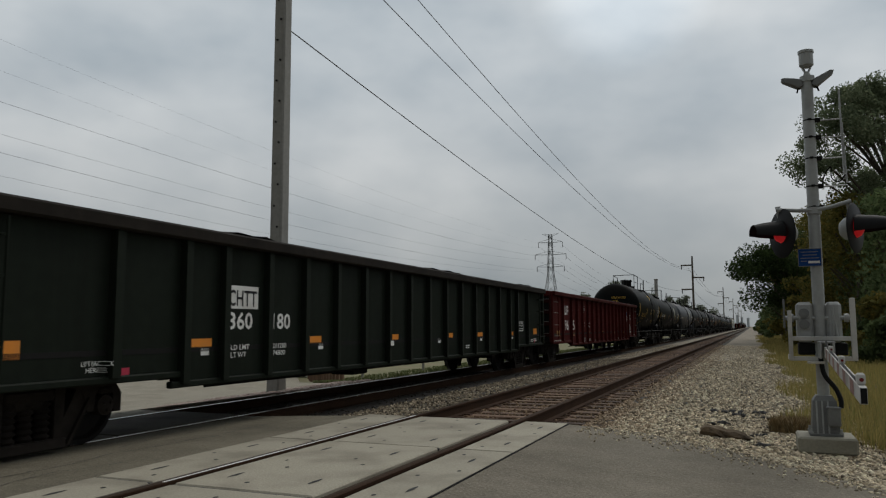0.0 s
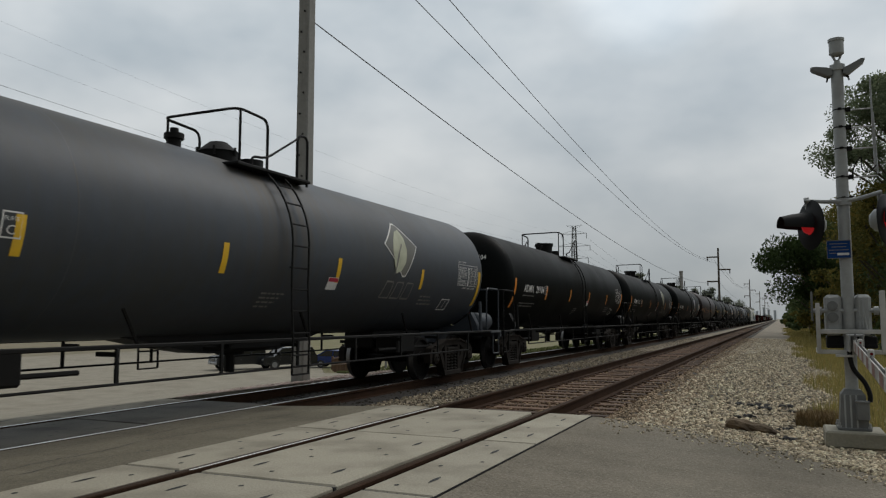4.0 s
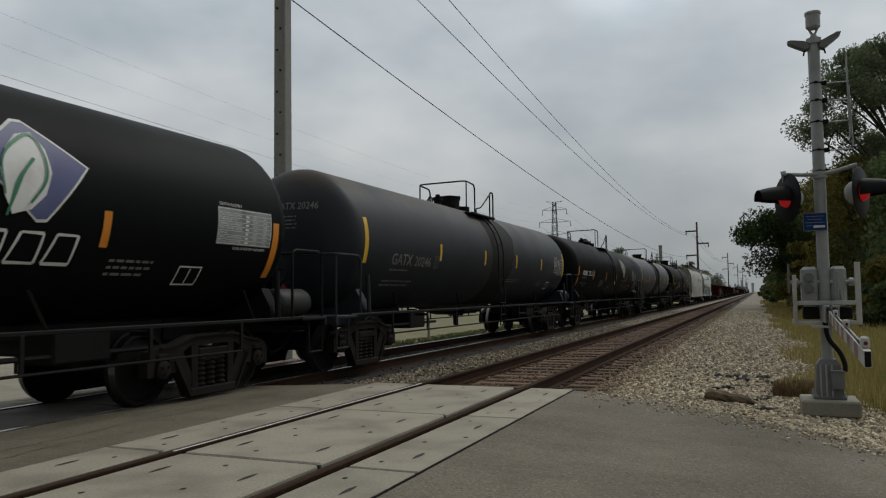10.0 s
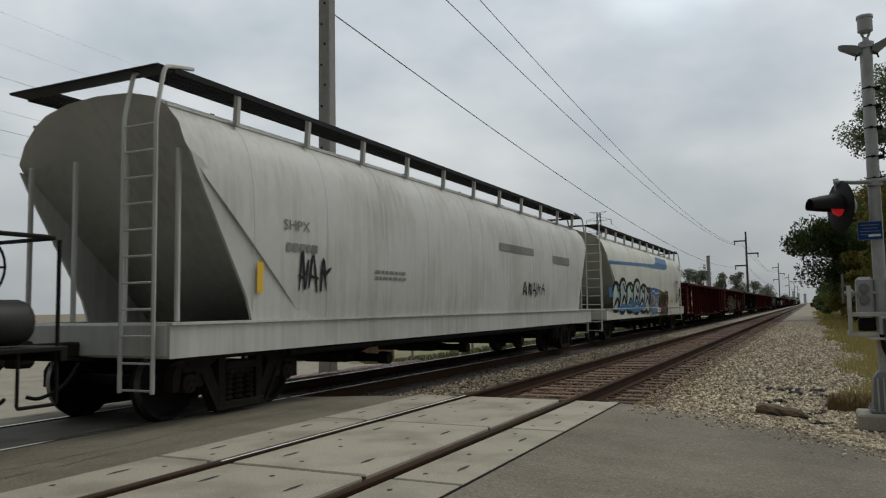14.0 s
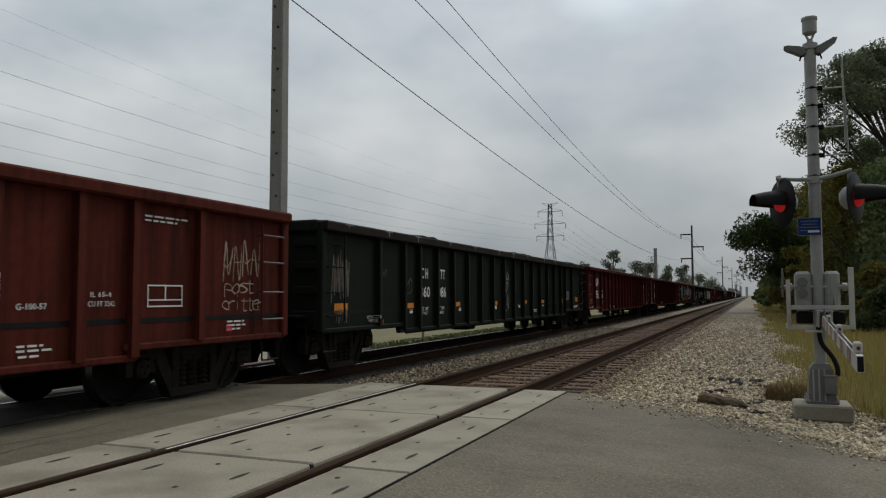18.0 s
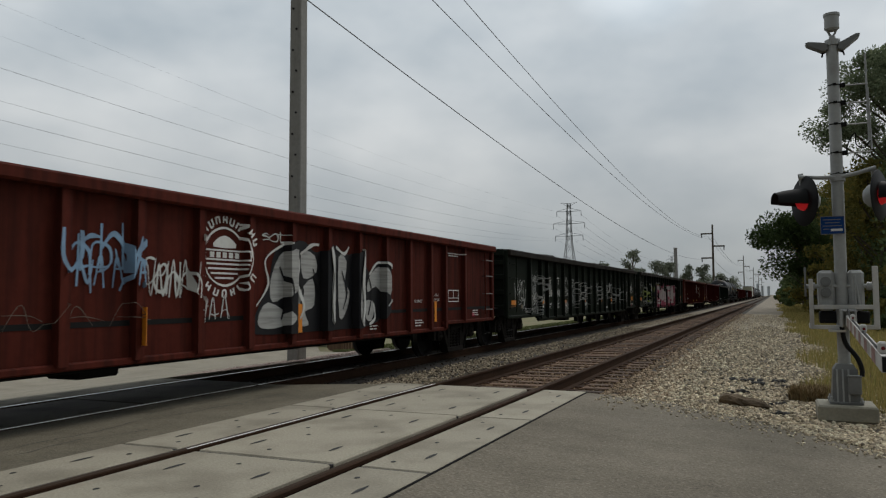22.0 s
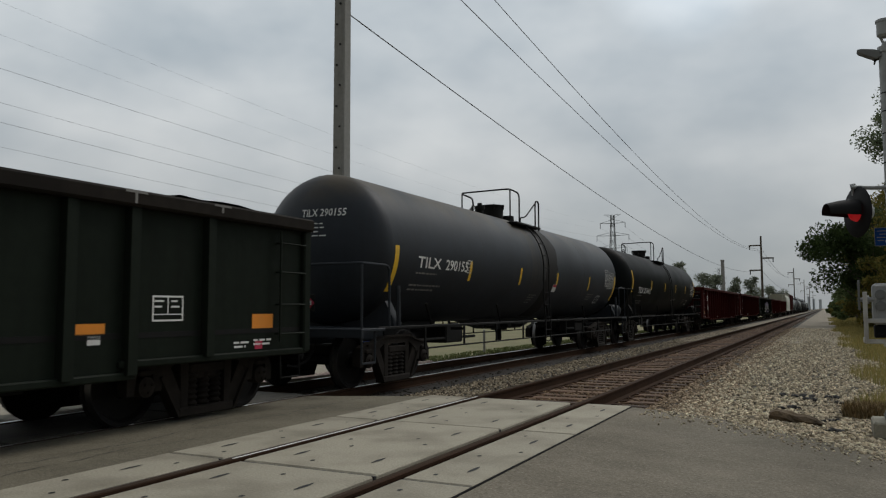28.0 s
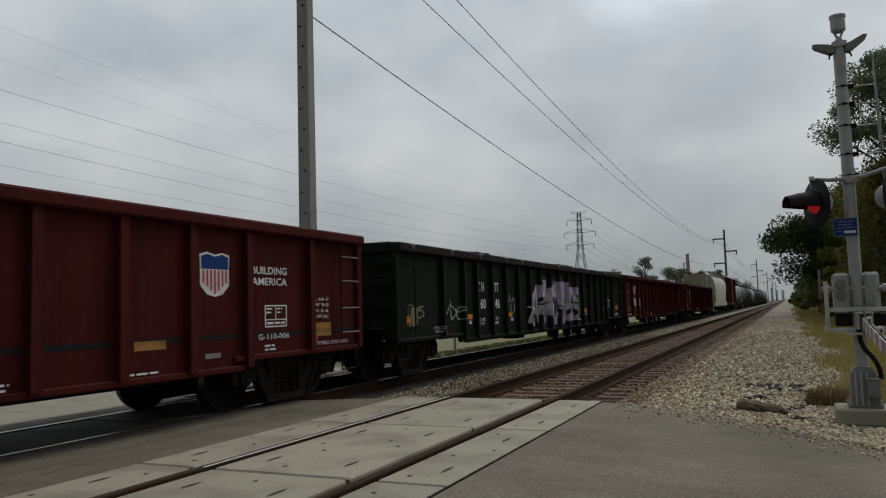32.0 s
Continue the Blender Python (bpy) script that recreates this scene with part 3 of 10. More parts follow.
M_GGREY = paint("grey_spray_line", (0.29, 0.30, 0.285), 0.6, vary=0.2, grain=6, dirt=(0.08, 0.085, 0.08), dirty=0.9, blotch=2.4, bump=0)
M_GLIGHT = paint("pale_spray_line", (0.40, 0.41, 0.39), 0.6, vary=0.2, grain=6, dirt=(0.2, 0.2, 0.19), dirty=0.7, blotch=2.4, bump=0)
M_GLIME = paint("lime_spray", (0.32, 0.38, 0.10), 0.6, vary=0.2, grain=6, dirt=(0.10, 0.13, 0.05), dirty=0.8, blotch=2.4, bump=0)
M_GFADE = paint("worn_piece", (0.13, 0.115, 0.085), 0.65, vary=0.3, grain=5, dirt=(0.09, 0.03, 0.022), dirty=0.9, blotch=2.2, streak=0.3, bump=0)
M_GOLIVE = paint("olive_yellow_spray", (0.24, 0.18, 0.025), 0.55, vary=0.2, grain=5, dirt=(0.10, 0.08, 0.02), dirty=0.6, blotch=2.4, bump=0)
M_LEAFPALE = paint("faded_emblem_leaf", (0.46, 0.47, 0.34), 0.6, vary=0.15, grain=6, dirt=(0.22, 0.22, 0.15), dirty=0.6, blotch=2.4, bump=0)
M_GTANL = paint("chalky_tan_line", (0.42, 0.34, 0.25), 0.65, vary=0.25, grain=6, dirt=(0.16, 0.06, 0.04), dirty=0.9, blotch=2.4, bump=0)
M_DULLY = paint("dull_yellow_stencil", (0.12, 0.085, 0.022), 0.6, vary=0.3, grain=8, dirty=0.5, bump=0)
M_GSILV = paint("streaky_silver_spray", (0.40, 0.40, 0.38), 0.5, vary=0.22, grain=4, dirt=(0.12, 0.115, 0.105), dirty=0.9, blotch=2.0, bump=0, streak=-0.6)
M_GVIOL = paint("violet_spray", (0.34, 0.28, 0.42), 0.55, vary=0.2, grain=4, dirt=(0.5, 0.5, 0.5), dirty=0.6, blotch=2.0, bump=0)
M_GTEALD = paint("dark_teal_spray", (0.02, 0.055, 0.055), 0.55, vary=0.2, grain=4, bump=0)
M_LOGO1 = paint("blue_grey_field", (0.09, 0.10, 0.22), 0.5, vary=0.2, grain=2, dirt=(0.22, 0.23, 0.24), dirty=0.9, blotch=0.7, bump=0)
M_LOGO2 = paint("worn_olive_field", (0.10, 0.10, 0.085), 0.5, vary=0.2, grain=2, dirt=(0.2, 0.19, 0.16), dirty=0.8, blotch=0.9, bump=0)
M_WORNY = paint("worn_cream_lettering", (0.46, 0.39, 0.22), 0.6, vary=0.1, dirt=(0.2, 0.12, 0.06), dirty=0.7, blotch=4, bump=0)
M_GRES = paint("dark_reservoir", (0.022, 0.022, 0.021), 0.55, vary=0.15, dirty=0.5, bump=0.03, spec=0.3)
M_GBROWN = paint("dark_brown_spray", (0.035, 0.028, 0.021), 0.6, vary=0.3, grain=4, dirt=(0.08, 0.06, 0.04), dirty=0.6, blotch=2.4, bump=0)
M_GSKY = paint("sky_blue_spray", (0.22, 0.36, 0.52), 0.6, vary=0.2, grain=5, dirt=(0.1, 0.12, 0.16), dirty=0.7, blotch=3, bump=0)
# near-white paint in place of the sky mirrored by the rail head
M_GLINT = paint("painted_rail_glint", (0.92, 0.91, 0.88), 0.4, vary=0.05, grain=30, dirt=(0.3, 0.27, 0.23), dirty=0.6, bump=0.03)
M_FILL = paint("worn_rail_filler", (0.080, 0.070, 0.054), 0.85, vary=0.35, grain=30, blotch=2.0, dirt=(0.05, 0.043, 0.034), dirty=0.8, bump=0.3)
M_HEADN = paint("brown_railhead", (0.055, 0.039, 0.028), 0.85, metal=0.0, spec=0.05, vary=0.2, grain=50, dirt=(0.07, 0.05, 0.04), dirty=0.6, bump=0.05)
M_GREEN = paint("leaf_green", (0.03, 0.20, 0.09), 0.5, bump=0)
M_WOODP = paint("weathered_pole", (0.25, 0.245, 0.225), 0.85, vary=0.2, grain=14, blotch=2, dirt=(0.13, 0.122, 0.108), dirty=0.5, streak=0.7, bump=0.3)
M_WIRE = paint("dark_cable", (0.03, 0.03, 0.032), 0.6, vary=0.1, bump=0)
M_LATT = paint("tower_steel", (0.16, 0.17, 0.175), 0.6, metal=0.3, vary=0.1, bump=0)
M_SIGN = paint("blue_sign", (0.006, 0.042, 0.17), 0.6, spec=0.15, vary=0.08, dirty=0.15, bump=0)
M_CASE = paint("weathered_case_grey", (0.17, 0.175, 0.17), 0.6, vary=0.12, grain=20, blotch=3, dirt=(0.09, 0.085, 0.08), dirty=0.6, spec=0.3)
M_HOODB = paint("black_signal_paint", (0.007, 0.007, 0.0075), 0.6, vary=0.2, dirt=(0.02, 0.02, 0.019), dirty=0.4, bump=0.03, spec=0.2)
M_GUARD = paint("weathered_white_steel", (0.50, 0.49, 0.46), 0.6, vary=0.12, grain=18, blotch=3, dirt=(0.24, 0.22, 0.19), dirty=0.7, bump=0.05, spec=0.3)
M_STRIPE = paint("worn_red_stripe", (0.27, 0.15, 0.13), 0.6, vary=0.2, grain=18, dirt=(0.18, 0.13, 0.11), dirty=0.8, blotch=4, bump=0, spec=0.3)
M_LENS = glow("lit_red_lens", (0.6, 0.012, 0.018), 0.2)
M_LENSD = paint("dark_red_lens", (0.16, 0.008, 0.012), 0.25, bump=0)
M_BARK = paint("tree_bark", (0.085, 0.068, 0.05), 0.95, vary=0.4, grain=12, blotch=3, bump=0.6)
M_LEAF = island_paint("green_leaves", [(0.064, 0.092, 0.040), (0.155, 0.205, 0.090), (0.105, 0.150, 0.062), (0.19, 0.225, 0.105)], thin=0.42)
M_LEAFC = island_paint("grey_green_leaves", [(0.085, 0.110, 0.062), (0.185, 0.220, 0.130), (0.125, 0.158, 0.088), (0.23, 0.255, 0.155)], thin=0.5)
# distance haze is mixed into this leaf colour: paler and greyer
M_LEAFH = island_paint("haze_tinted_leaves", [(0.115, 0.135, 0.105), (0.20, 0.22, 0.165), (0.155, 0.175, 0.13), (0.24, 0.25, 0.18)], thin=0.3)
M_LEAFDD = island_paint("deep_green_leaves", [(0.022, 0.040, 0.014), (0.060, 0.088, 0.028), (0.038, 0.062, 0.020)], thin=0.35)
M_LEAFD = island_paint("dark_leaves", [(0.042, 0.060, 0.023), (0.10, 0.130, 0.052), (0.068, 0.092, 0.036)], thin=0.42)
M_LEAFY = island_paint("autumn_leaves", [(0.072, 0.076, 0.022), (0.20, 0.17, 0.045), (0.115, 0.120, 0.034), (0.26, 0.19, 0.045)], thin=0.4)
M_BLADE = island_paint("dry_grass_blades", [(0.27, 0.215, 0.072), (0.40, 0.32, 0.12), (0.21, 0.20, 0.065), (0.34, 0.26, 0.092), (0.18, 0.195, 0.062)], thin=0.45)
M_TURF = island_paint("green_grass_blades", [(0.09, 0.12, 0.035), (0.15, 0.17, 0.06), (0.12, 0.135, 0.045)])
M_LOG = paint("weathered_log", (0.135, 0.095, 0.056), 0.95, vary=0.5, grain=18, blotch=5, dirt=(0.03, 0.022, 0.015), dirty=0.8, bump=1.0)
M_BRUSH = island_paint("dry_brush", [(0.180, 0.128, 0.060), (0.300, 0.225, 0.112), (0.225, 0.150, 0.075)])
M_GLASS = paint("dark_window_glass", (0.012, 0.014, 0.016), 0.08, vary=0.05, dirty=0.05, bump=0, spec=0.6)
M_BLUE = paint("blue_car_paint", (0.012, 0.035, 0.16), 0.25, vary=0.05, dirty=0.1, bump=0)
M_DKCAR = paint("black_car_paint", (0.015, 0.016, 0.018), 0.25, vary=0.05, dirty=0.15, bump=0)
M_SILV = paint("silver_car_paint", (0.30, 0.31, 0.32), 0.3, metal=0.4, vary=0.05, dirty=0.1, bump=0)
M_TYRE = paint("tyre_rubber", (0.018, 0.018, 0.018), 0.8, bump=0)
M_FENCE = paint("brown_fence_wood", (0.13, 0.075, 0.045), 0.85, vary=0.3, grain=14, bump=0.3, rnd=0.2)
M_STACK = paint("stack_concrete", (0.30, 0.29, 0.29), 0.9, vary=0.1, bump=0)
# pale blue of the distant air painted on as the building colour
M_HAZE = paint("haze_coloured_buildings", (0.50, 0.55, 0.60), 0.95, vary=0.06, bump=0)


# ---- ground, road and tracks ----
def left_z(x):
    """The ground falls away to the left of the embankment."""
    if x > -6.9:
        return -0.30
    return max(-2.95, -0.30 - 0.122 * (-6.9 - x))


def strip(xs, zs, y0, y1, thick=0.0, ny=1):
    """A sheet along the tracks with a cross-section; y0 and y1 may depend on x."""
    g = Geo()
    f0 = y0 if callable(y0) else (lambda x: y0)
    f1 = y1 if callable(y1) else (lambda x: y1)
    for x, z in zip(xs, zs):
        for k in range(ny + 1):
            t = k / ny
            g.v.append((x, f0(x) * (1 - t) + f1(x) * t, z))
    n = ny + 1
    for i in range(len(xs) - 1):
        for k in range(ny):
            g.f.append((i * n + k, (i + 1) * n + k, (i + 1) * n + k + 1, i * n + k + 1))
    if thick:
        top = len(g.v)
        rim = [i * n for i in range(len(xs))] + [(len(xs) - 1) * n + k for k in range(1, n)]
        rim += [i * n + ny for i in range(len(xs) - 2, -1, -1)] + [k for k in range(ny - 1, 0, -1)]
        g.v += [(g.v[i][0], g.v[i][1], g.v[i][2] - thick) for i in rim]
        m = len(rim)
        g.f += [(rim[(j + 1) % m], rim[j], top + j, top + (j + 1) % m) for j in range(m)]
    return g


gx = [-3000, -400, -60, -28.6, -20, -12, -6.9, 4.5, 12, 60, 3000]
solid("ground", strip(gx, [left_z(x) - 0.09 if x < -6.9 else -0.39 for x in gx], -3000, 3000, ny=6), M_DIRT,
      "bare dry soil and grass beyond the railway", "ground", "structure")

# ballast bed under both tracks
bed = [(-7.7, -0.55), (-7.7, -0.36), (-6.9, -0.275), (-3.5, -0.275), (-2.7, -0.185), (-2.2, -0.18), (-2.0, -0.235), (0.5, -0.235), (0.72, -0.185), (1.9, -0.225), (3.5, -0.25), (4.4, -0.31), (4.8, -0.42), (4.8, -0.55)]
for a, b in ((5.0, 900), (-300, -9.5)):
    g = Geo()
    for y in (a, b):
        g.v += [(x, y, z) for x, z in bed]
    n = len(bed)
    g.f += [(i, i + 1, i + 1 + n, i + n) for i in range(n - 1)] + [tuple(range(n)), tuple(range(2 * n - 1, n - 1, -1))]
    solid("ballast_bed", g, M_BALLAST, "grey crushed-stone ballast bed under the two tracks", "ballast", "structure")
# oily ballast of the used track, blackened further to stand for the train's shadow
g = Geo().box(-6.55, -3.55, 9.95, 400, -0.29, -0.262)
solid("dark_ballast_strip", g, M_SHADEBED_LOAD, "oil-dark ballast under the far track, with the train's shade painted in", "ballast", "structure")


def road_edge(x):
    pts = [(0.66, 9.72), (1.55, 9.66), (2.3, 9.32), (3.0, 8.85), (3.6, 8.25), (4.2, 7.5), (5.5, 6.2), (7, 5.2), (40, 3.5)]
    return float(np.interp(x, [p[0] for p in pts], [p[1] for p in pts]))


rx = [0.675, 1.0, 1.55, 1.9, 2.3, 2.65, 3.0, 3.3, 3.6, 4.2, 5.5, 7, 12, 40]
rz = [-0.012, -0.03, -0.06, -0.085, -0.115, -0.14, -0.165, -0.185, -0.20, -0.21, -0.22, -0.23, -0.25, -0.3]
solid("road", strip(rx, rz, -9, road_edge, 0.12, ny=8), M_ASPH, "worn grey asphalt road approach to the crossing", "road", "structure")
solid("road_between_tracks", strip([-4.235, -3.6, -3.0, -2.2], [-0.10, -0.075, -0.045, -0.012], -8, 9.62, 0.15, ny=6), M_ASPH2,
      "patched dark asphalt between the two tracks", "road", "structure")
lx = [-70, -28.6, -20, -12, -6.9, -6.42]
solid("lot", strip(lx, [left_z(x) + 0.05 if x < -6.9 else (-0.25 if x < -6.6 else -0.105) for x in lx], -60, lambda x: 17.2 + 1.45 * (-6.5 - x) if x < -6.6 else 9.7, 0.1, ny=6),
      M_LOT, "pale worn asphalt and gravel parking lot", "parking lot", "structure")
fx = [-400, -60, -28.6, -20, -12, -7.3]
solid("lawn", strip(fx, [left_z(x) + 0.03 for x in fx], lambda x: 17.25 + 1.45 * (-6.5 - x), lambda x: 700, 0.1, ny=8),
      M_GRASS, "mown green and yellowing grass beside the track", "grass", "structure")
# asphalt cracks and seams
crack = Geo()
for pts in ([(-3.15, 2.0), (-3.12, 5.0), (-3.05, 7.5), (-2.98, 9.5)], [(-2.7, 3.4), (-2.75, 4.6), (-2.62, 5.6)], [(-3.6, 6.3), (-3.55, 8.2)]):
    for (ax, ay), (bx, by) in zip(pts, pts[1:]):
        z0, z1 = (float(np.interp(v, [-4.235, -3.6, -3.0, -2.2], [-0.10, -0.075, -0.045, -0.012])) + 0.004 for v in (ax, bx))
        n = max(2, int((by - ay) / 0.14))
        js = [0.05 * math.sin(2.3 * (ay + 0.14 * i) + ax * 7) + 0.03 * math.sin(6.1 * (ay + 0.14 * i)) + random.gauss(0, 0.014) for i in range(n + 1)]
        ws = [random.uniform(0.002, 0.009) for _ in range(n + 1)]
        for k in range(n):
            q = [(ax + (bx - ax) * i / n + js[i] + e * ws[i], ay + (by - ay) * i / n, z0 + (z1 - z0) * i / n) for i, e in ((k, -1), (k, 1), (k + 1, 1), (k + 1, -1))]
            crack.add(q, [(0, 1, 2, 3)])
solid("asphalt_cracks", crack, M_RUBBER, "dark cracks in the asphalt between the tracks", "crack", "stuff")

# rails
RAIL_P = [(-0.07, -0.175), (0.07, -0.175), (0.07, -0.163), (0.012, -0.145), (0.010, -0.045), (0.036, -0.032), (0.037, -0.006), (0.028, 0.0), (-0.028, 0.0), (-0.037, -0.006), (-0.036, -0.032), (-0.010, -0.045), (-0.012, -0.145), (-0.07, -0.163)]


def track(name, cx, z, label, head):
    tr = empty(name, pose(cx, 0, z), label, "railway track", kind="structure")
    for s in (-1, 1):
        x = s * GAUGE / 2
        rail = part("rail", Geo().prism([(x + a, b) for a, b in RAIL_P], -200, 900, "y"), M_RAIL, tr, smooth=30)
        w = 0.024 if head > 0.5 else 0.020
        part("running_surface", Geo().box(x - s * 0.012 - w, x - s * 0.012 + w, -200, 900, -0.001, 0.0015), M_HEAD if head > 0.5 else M_HEADN, rail, "worn strip on the rail head", smooth=0)
        # the left rail's sky reflection, laid on as a thin white strip
        if head < 0.5 and s < 0:
            part("polished_strip", Geo().box(x + 0.006, x + 0.027, 4.9, 9.8, 0.0, 0.004), M_GLINT, rail, "white strip painted as the sky's reflection on the rail head", smooth=0)
    return tr


near_track = track("near_track", NEAR_X, 0, "empty rusty railway track on wooden ties", 0.2)
far_track = track("far_track", FAR_X, FAR_Z, "railway track in use, with bright rail heads", 1.0)

# crossing panels
crossing = empty("grade_crossing", pose(0, 0, 0), "concrete panel crossing laid between and beside the rails", "level crossing", kind="structure")
joints = [9.78 - 2.44 * k for k in range(8)]
slot = Geo()
for k in range(12):
    a = 2 * math.pi * k / 12
    slot.v.append((0.020 * math.cos(a), 0.085 * math.sin(a) ** 3 * 0.9 + 0.045 * math.sin(a), 0))
slot.f.append(tuple(range(12)))
slot_me = slot.mesh("lifting_slot", M_RUBBER, 0)
hole = Geo()
hole.v = [(0.019 * math.cos(2 * math.pi * k / 10), 0.026 * math.sin(2 * math.pi * k / 10), 0) for k in range(10)]
hole.f = [tuple(range(10))]
hole_me = hole.mesh("bolt_hole", M_RUBBER, 0)


def panels(x0, x1, z, spots, n=7, m_=M_CONC):
    me = Geo().box(x0, x1, -1.204, 1.204, -0.14, 0.0, 0.014).mesh("concrete_panel", m_, 30)
    for a in joints[:n]:
        p = part("concrete_panel", me, None, crossing)
        p.location = (random.uniform(-0.003, 0.003), a - 1.22, z + random.uniform(-0.004, 0.001))
        for kind, fx_, fy in spots:
            h = part("lifting_slot" if kind else "bolt_hole", slot_me if kind else hole_me, None, p)
            h.location = (x0 + fx_ * (x1 - x0), fy, 0.003)


for x0, x1, z in ((-1.395, -0.125, 0), (0.10, 0.668, 0), (-2.195, -1.61, 0), (-5.665, -4.395, FAR_Z), (-6.42, -5.885, FAR_Z)):
    for a in joints[1:7]:
        part("panel_joint", Geo().box(x0, x1, a - 0.014, a + 0.014, -0.14 + z, -0.012 + z), M_RUBBER, crossing, "dark open joint between panels")


GS = [(1, 0.2, -0.75), (1, 0.2, 0.7), (1, 0.8, -0.75), (1, 0.8, 0.7), (0, 0.36, -0.3), (0, 0.64, 0.3), (0, 0.5, 0.95), (0, 0.42, -0.98), (0, 0.2, 0.0), (0, 0.8, 0.05)]
FS = [(1, 0.62, -0.72), (1, 0.62, 0.62), (0, 0.3, -0.2), (0, 0.3, 0.9), (0, 0.75, 0.1), (0, 0.3, -1.0)]
panels(-1.395, -0.125, -0.002, GS)
panels(0.10, 0.668, -0.002, FS)
panels(-2.195, -1.61, -0.002, [(k, 1 - a, b) for k, a, b in FS])
# panels under the train, its shadow painted in
panels(-5.665, -4.395, FAR_Z - 0.002, GS, 7, M_CONCD)
panels(-6.42, -5.885, FAR_Z - 0.002, [(k, 1 - a, b) for k, a, b in FS])
for x0, x1, z in ((-1.60, -1.55, 0), (-1.46, -1.40, 0), (-0.12, -0.05, 0), (0.045, 0.095, 0), (-5.88, -5.82, FAR_Z), (-5.73, -5.67, FAR_Z), (-4.39, -4.315, FAR_Z), (-4.225, -4.215, FAR_Z)):
    field = x0 == -1.60
    part("flangeway_filler", Geo().box(x0, x1, -7.2, 9.7, -0.15 + z, (-0.010 if field else -0.055) + z, 0.006), M_FILL if field else M_GAP, crossing, "worn grey filler flush with the rail" if field else "dark rubber filler along the rail")

part("edge_seam", Geo().box(0.662, 0.688, -7.2, 9.74, -0.10, -0.007, 0.003), M_GAP, crossing, "black open seam between panels and asphalt")

# ties
tie_me = Geo().box(-1.3, 1.3, -0.115, 0.115, -0.17, 0.0, 0.015).mesh("tie", M_TIE, 30)
plate_me = Geo().box(-0.16, 0.16, -0.09, 0.09, 0, 0.018, 0.005).mesh("tie_plate", M_RAIL, 30)
for tr, n, z0 in ((near_track, 220, -0.178), (far_track, 90, -0.178)):
    for k in range(n):
        t = part("tie", tie_me, None, tr)
        t.location = (random.uniform(-0.04, 0.04), 10.1 + 0.52 * k + random.uniform(-0.02, 0.02), z0 + random.uniform(-0.012, 0.004))
        t.rotation_euler = (random.uniform(-0.01, 0.01), 0, random.uniform(-0.015, 0.015))
        if k < 60 and tr is near_track:
            for s in (-1, 1):
                p = part("tie_plate", plate_me, None, t)
                p.location = (s * GAUGE / 2, 0, -0.004)

# loose stones
ICO_V = np.array([(-1, 1.618, 0), (1, 1.618, 0), (-1, -1.618, 0), (1, -1.618, 0), (0, -1, 1.618), (0, 1, 1.618), (0, -1, -1.618), (0, 1, -1.618), (1.618, 0, -1), (1.618, 0, 1), (-1.618, 0, -1), (-1.618, 0, 1)]) / 1.9
ICO_F = [(0, 11, 5), (0, 5, 1), (0, 1, 7), (0, 7, 10), (0, 10, 11), (1, 5, 9), (5, 11, 4), (11, 10, 2), (10, 7, 6), (7, 1, 8), (3, 9, 4), (3, 4, 2), (3, 2, 6), (3, 6, 8), (3, 8, 9), (4, 9, 5), (2, 4, 11), (6, 2, 10), (8, 6, 7), (9, 8, 1)]


def stones(name, n, spot, size, material, label, seed):
    rg = np.random.default_rng(seed)
    pts = np.array([spot(rg) for _ in range(n)])
    r = rg.uniform(size[0], size[1], n)
    v = ICO_V[None] * rg.uniform(0.62, 1.25, (n, 12, 1))
    v = v * rg.uniform(0.6, 1.3, (n, 1, 3))
    a = rg.uniform(0, 6.28, n)
    c, s = np.cos(a), np.sin(a)
    x, y = v[..., 0] * c[:, None] - v[..., 1] * s[:, None], v[..., 0] * s[:, None] + v[..., 1] * c[:, None]
    v = np.stack([x, y, v[..., 2] * 0.8], -1) * r[:, None, None] + pts[:, None]
    f = (np.array(ICO_F)[None] + 12 * np.arange(n)[:, None, None]).reshape(-1, 3)
    me = bpy.data.meshes.new(name)
    me.from_pydata(v.reshape(-1, 3).tolist(), [], f.tolist())
    me.materials.append(material)
    return tagged(new(name, me), label, "stones", kind="stuff")


def far_y(rg, a, b, k=2.2):
    return a + (b - a) * rg.random() ** k


def on_bed(x):
    return float(np.interp(x, [p[0] for p in bed[1:-1]], [p[1] for p in bed[1:-1]]))


def spot_right(rg):
    x = 0.95 + 3.45 * rg.random() ** 0.9
    e = road_edge(x)
    y = far_y(rg, e - 0.05, 60)
    return (x, y, on_bed(x) + 0.008 + 0.05 * max(0.0, 1 - (y - e) / 0.5))


def spot_crib(rg):
    return (rg.uniform(-2.05, 0.68), far_y(rg, 9.85, 55), -0.205 + rg.uniform(-0.02, 0.014))


def spot_mid(rg):
    x = rg.uniform(-3.6, -2.0)
    return (x, far_y(rg, 9.7, 60), on_bed(x) + 0.01)


def spot_far(rg):
    return (rg.uniform(-6.9, -3.5), far_y(rg, 9.9, 45), -0.262)


def spot_left(rg):
    x = -6.6 - 3.4 * rg.random()
    return (x, rg.uniform(9.9, 18.5) + (-6.6 - x) * 1.3, left_z(x) + 0.068)


def spot_side(rg):
    x = rg.uniform(0.55, 1.5)
    return (x, far_y(rg, 9.8, 60), on_bed(x) + 0.006)


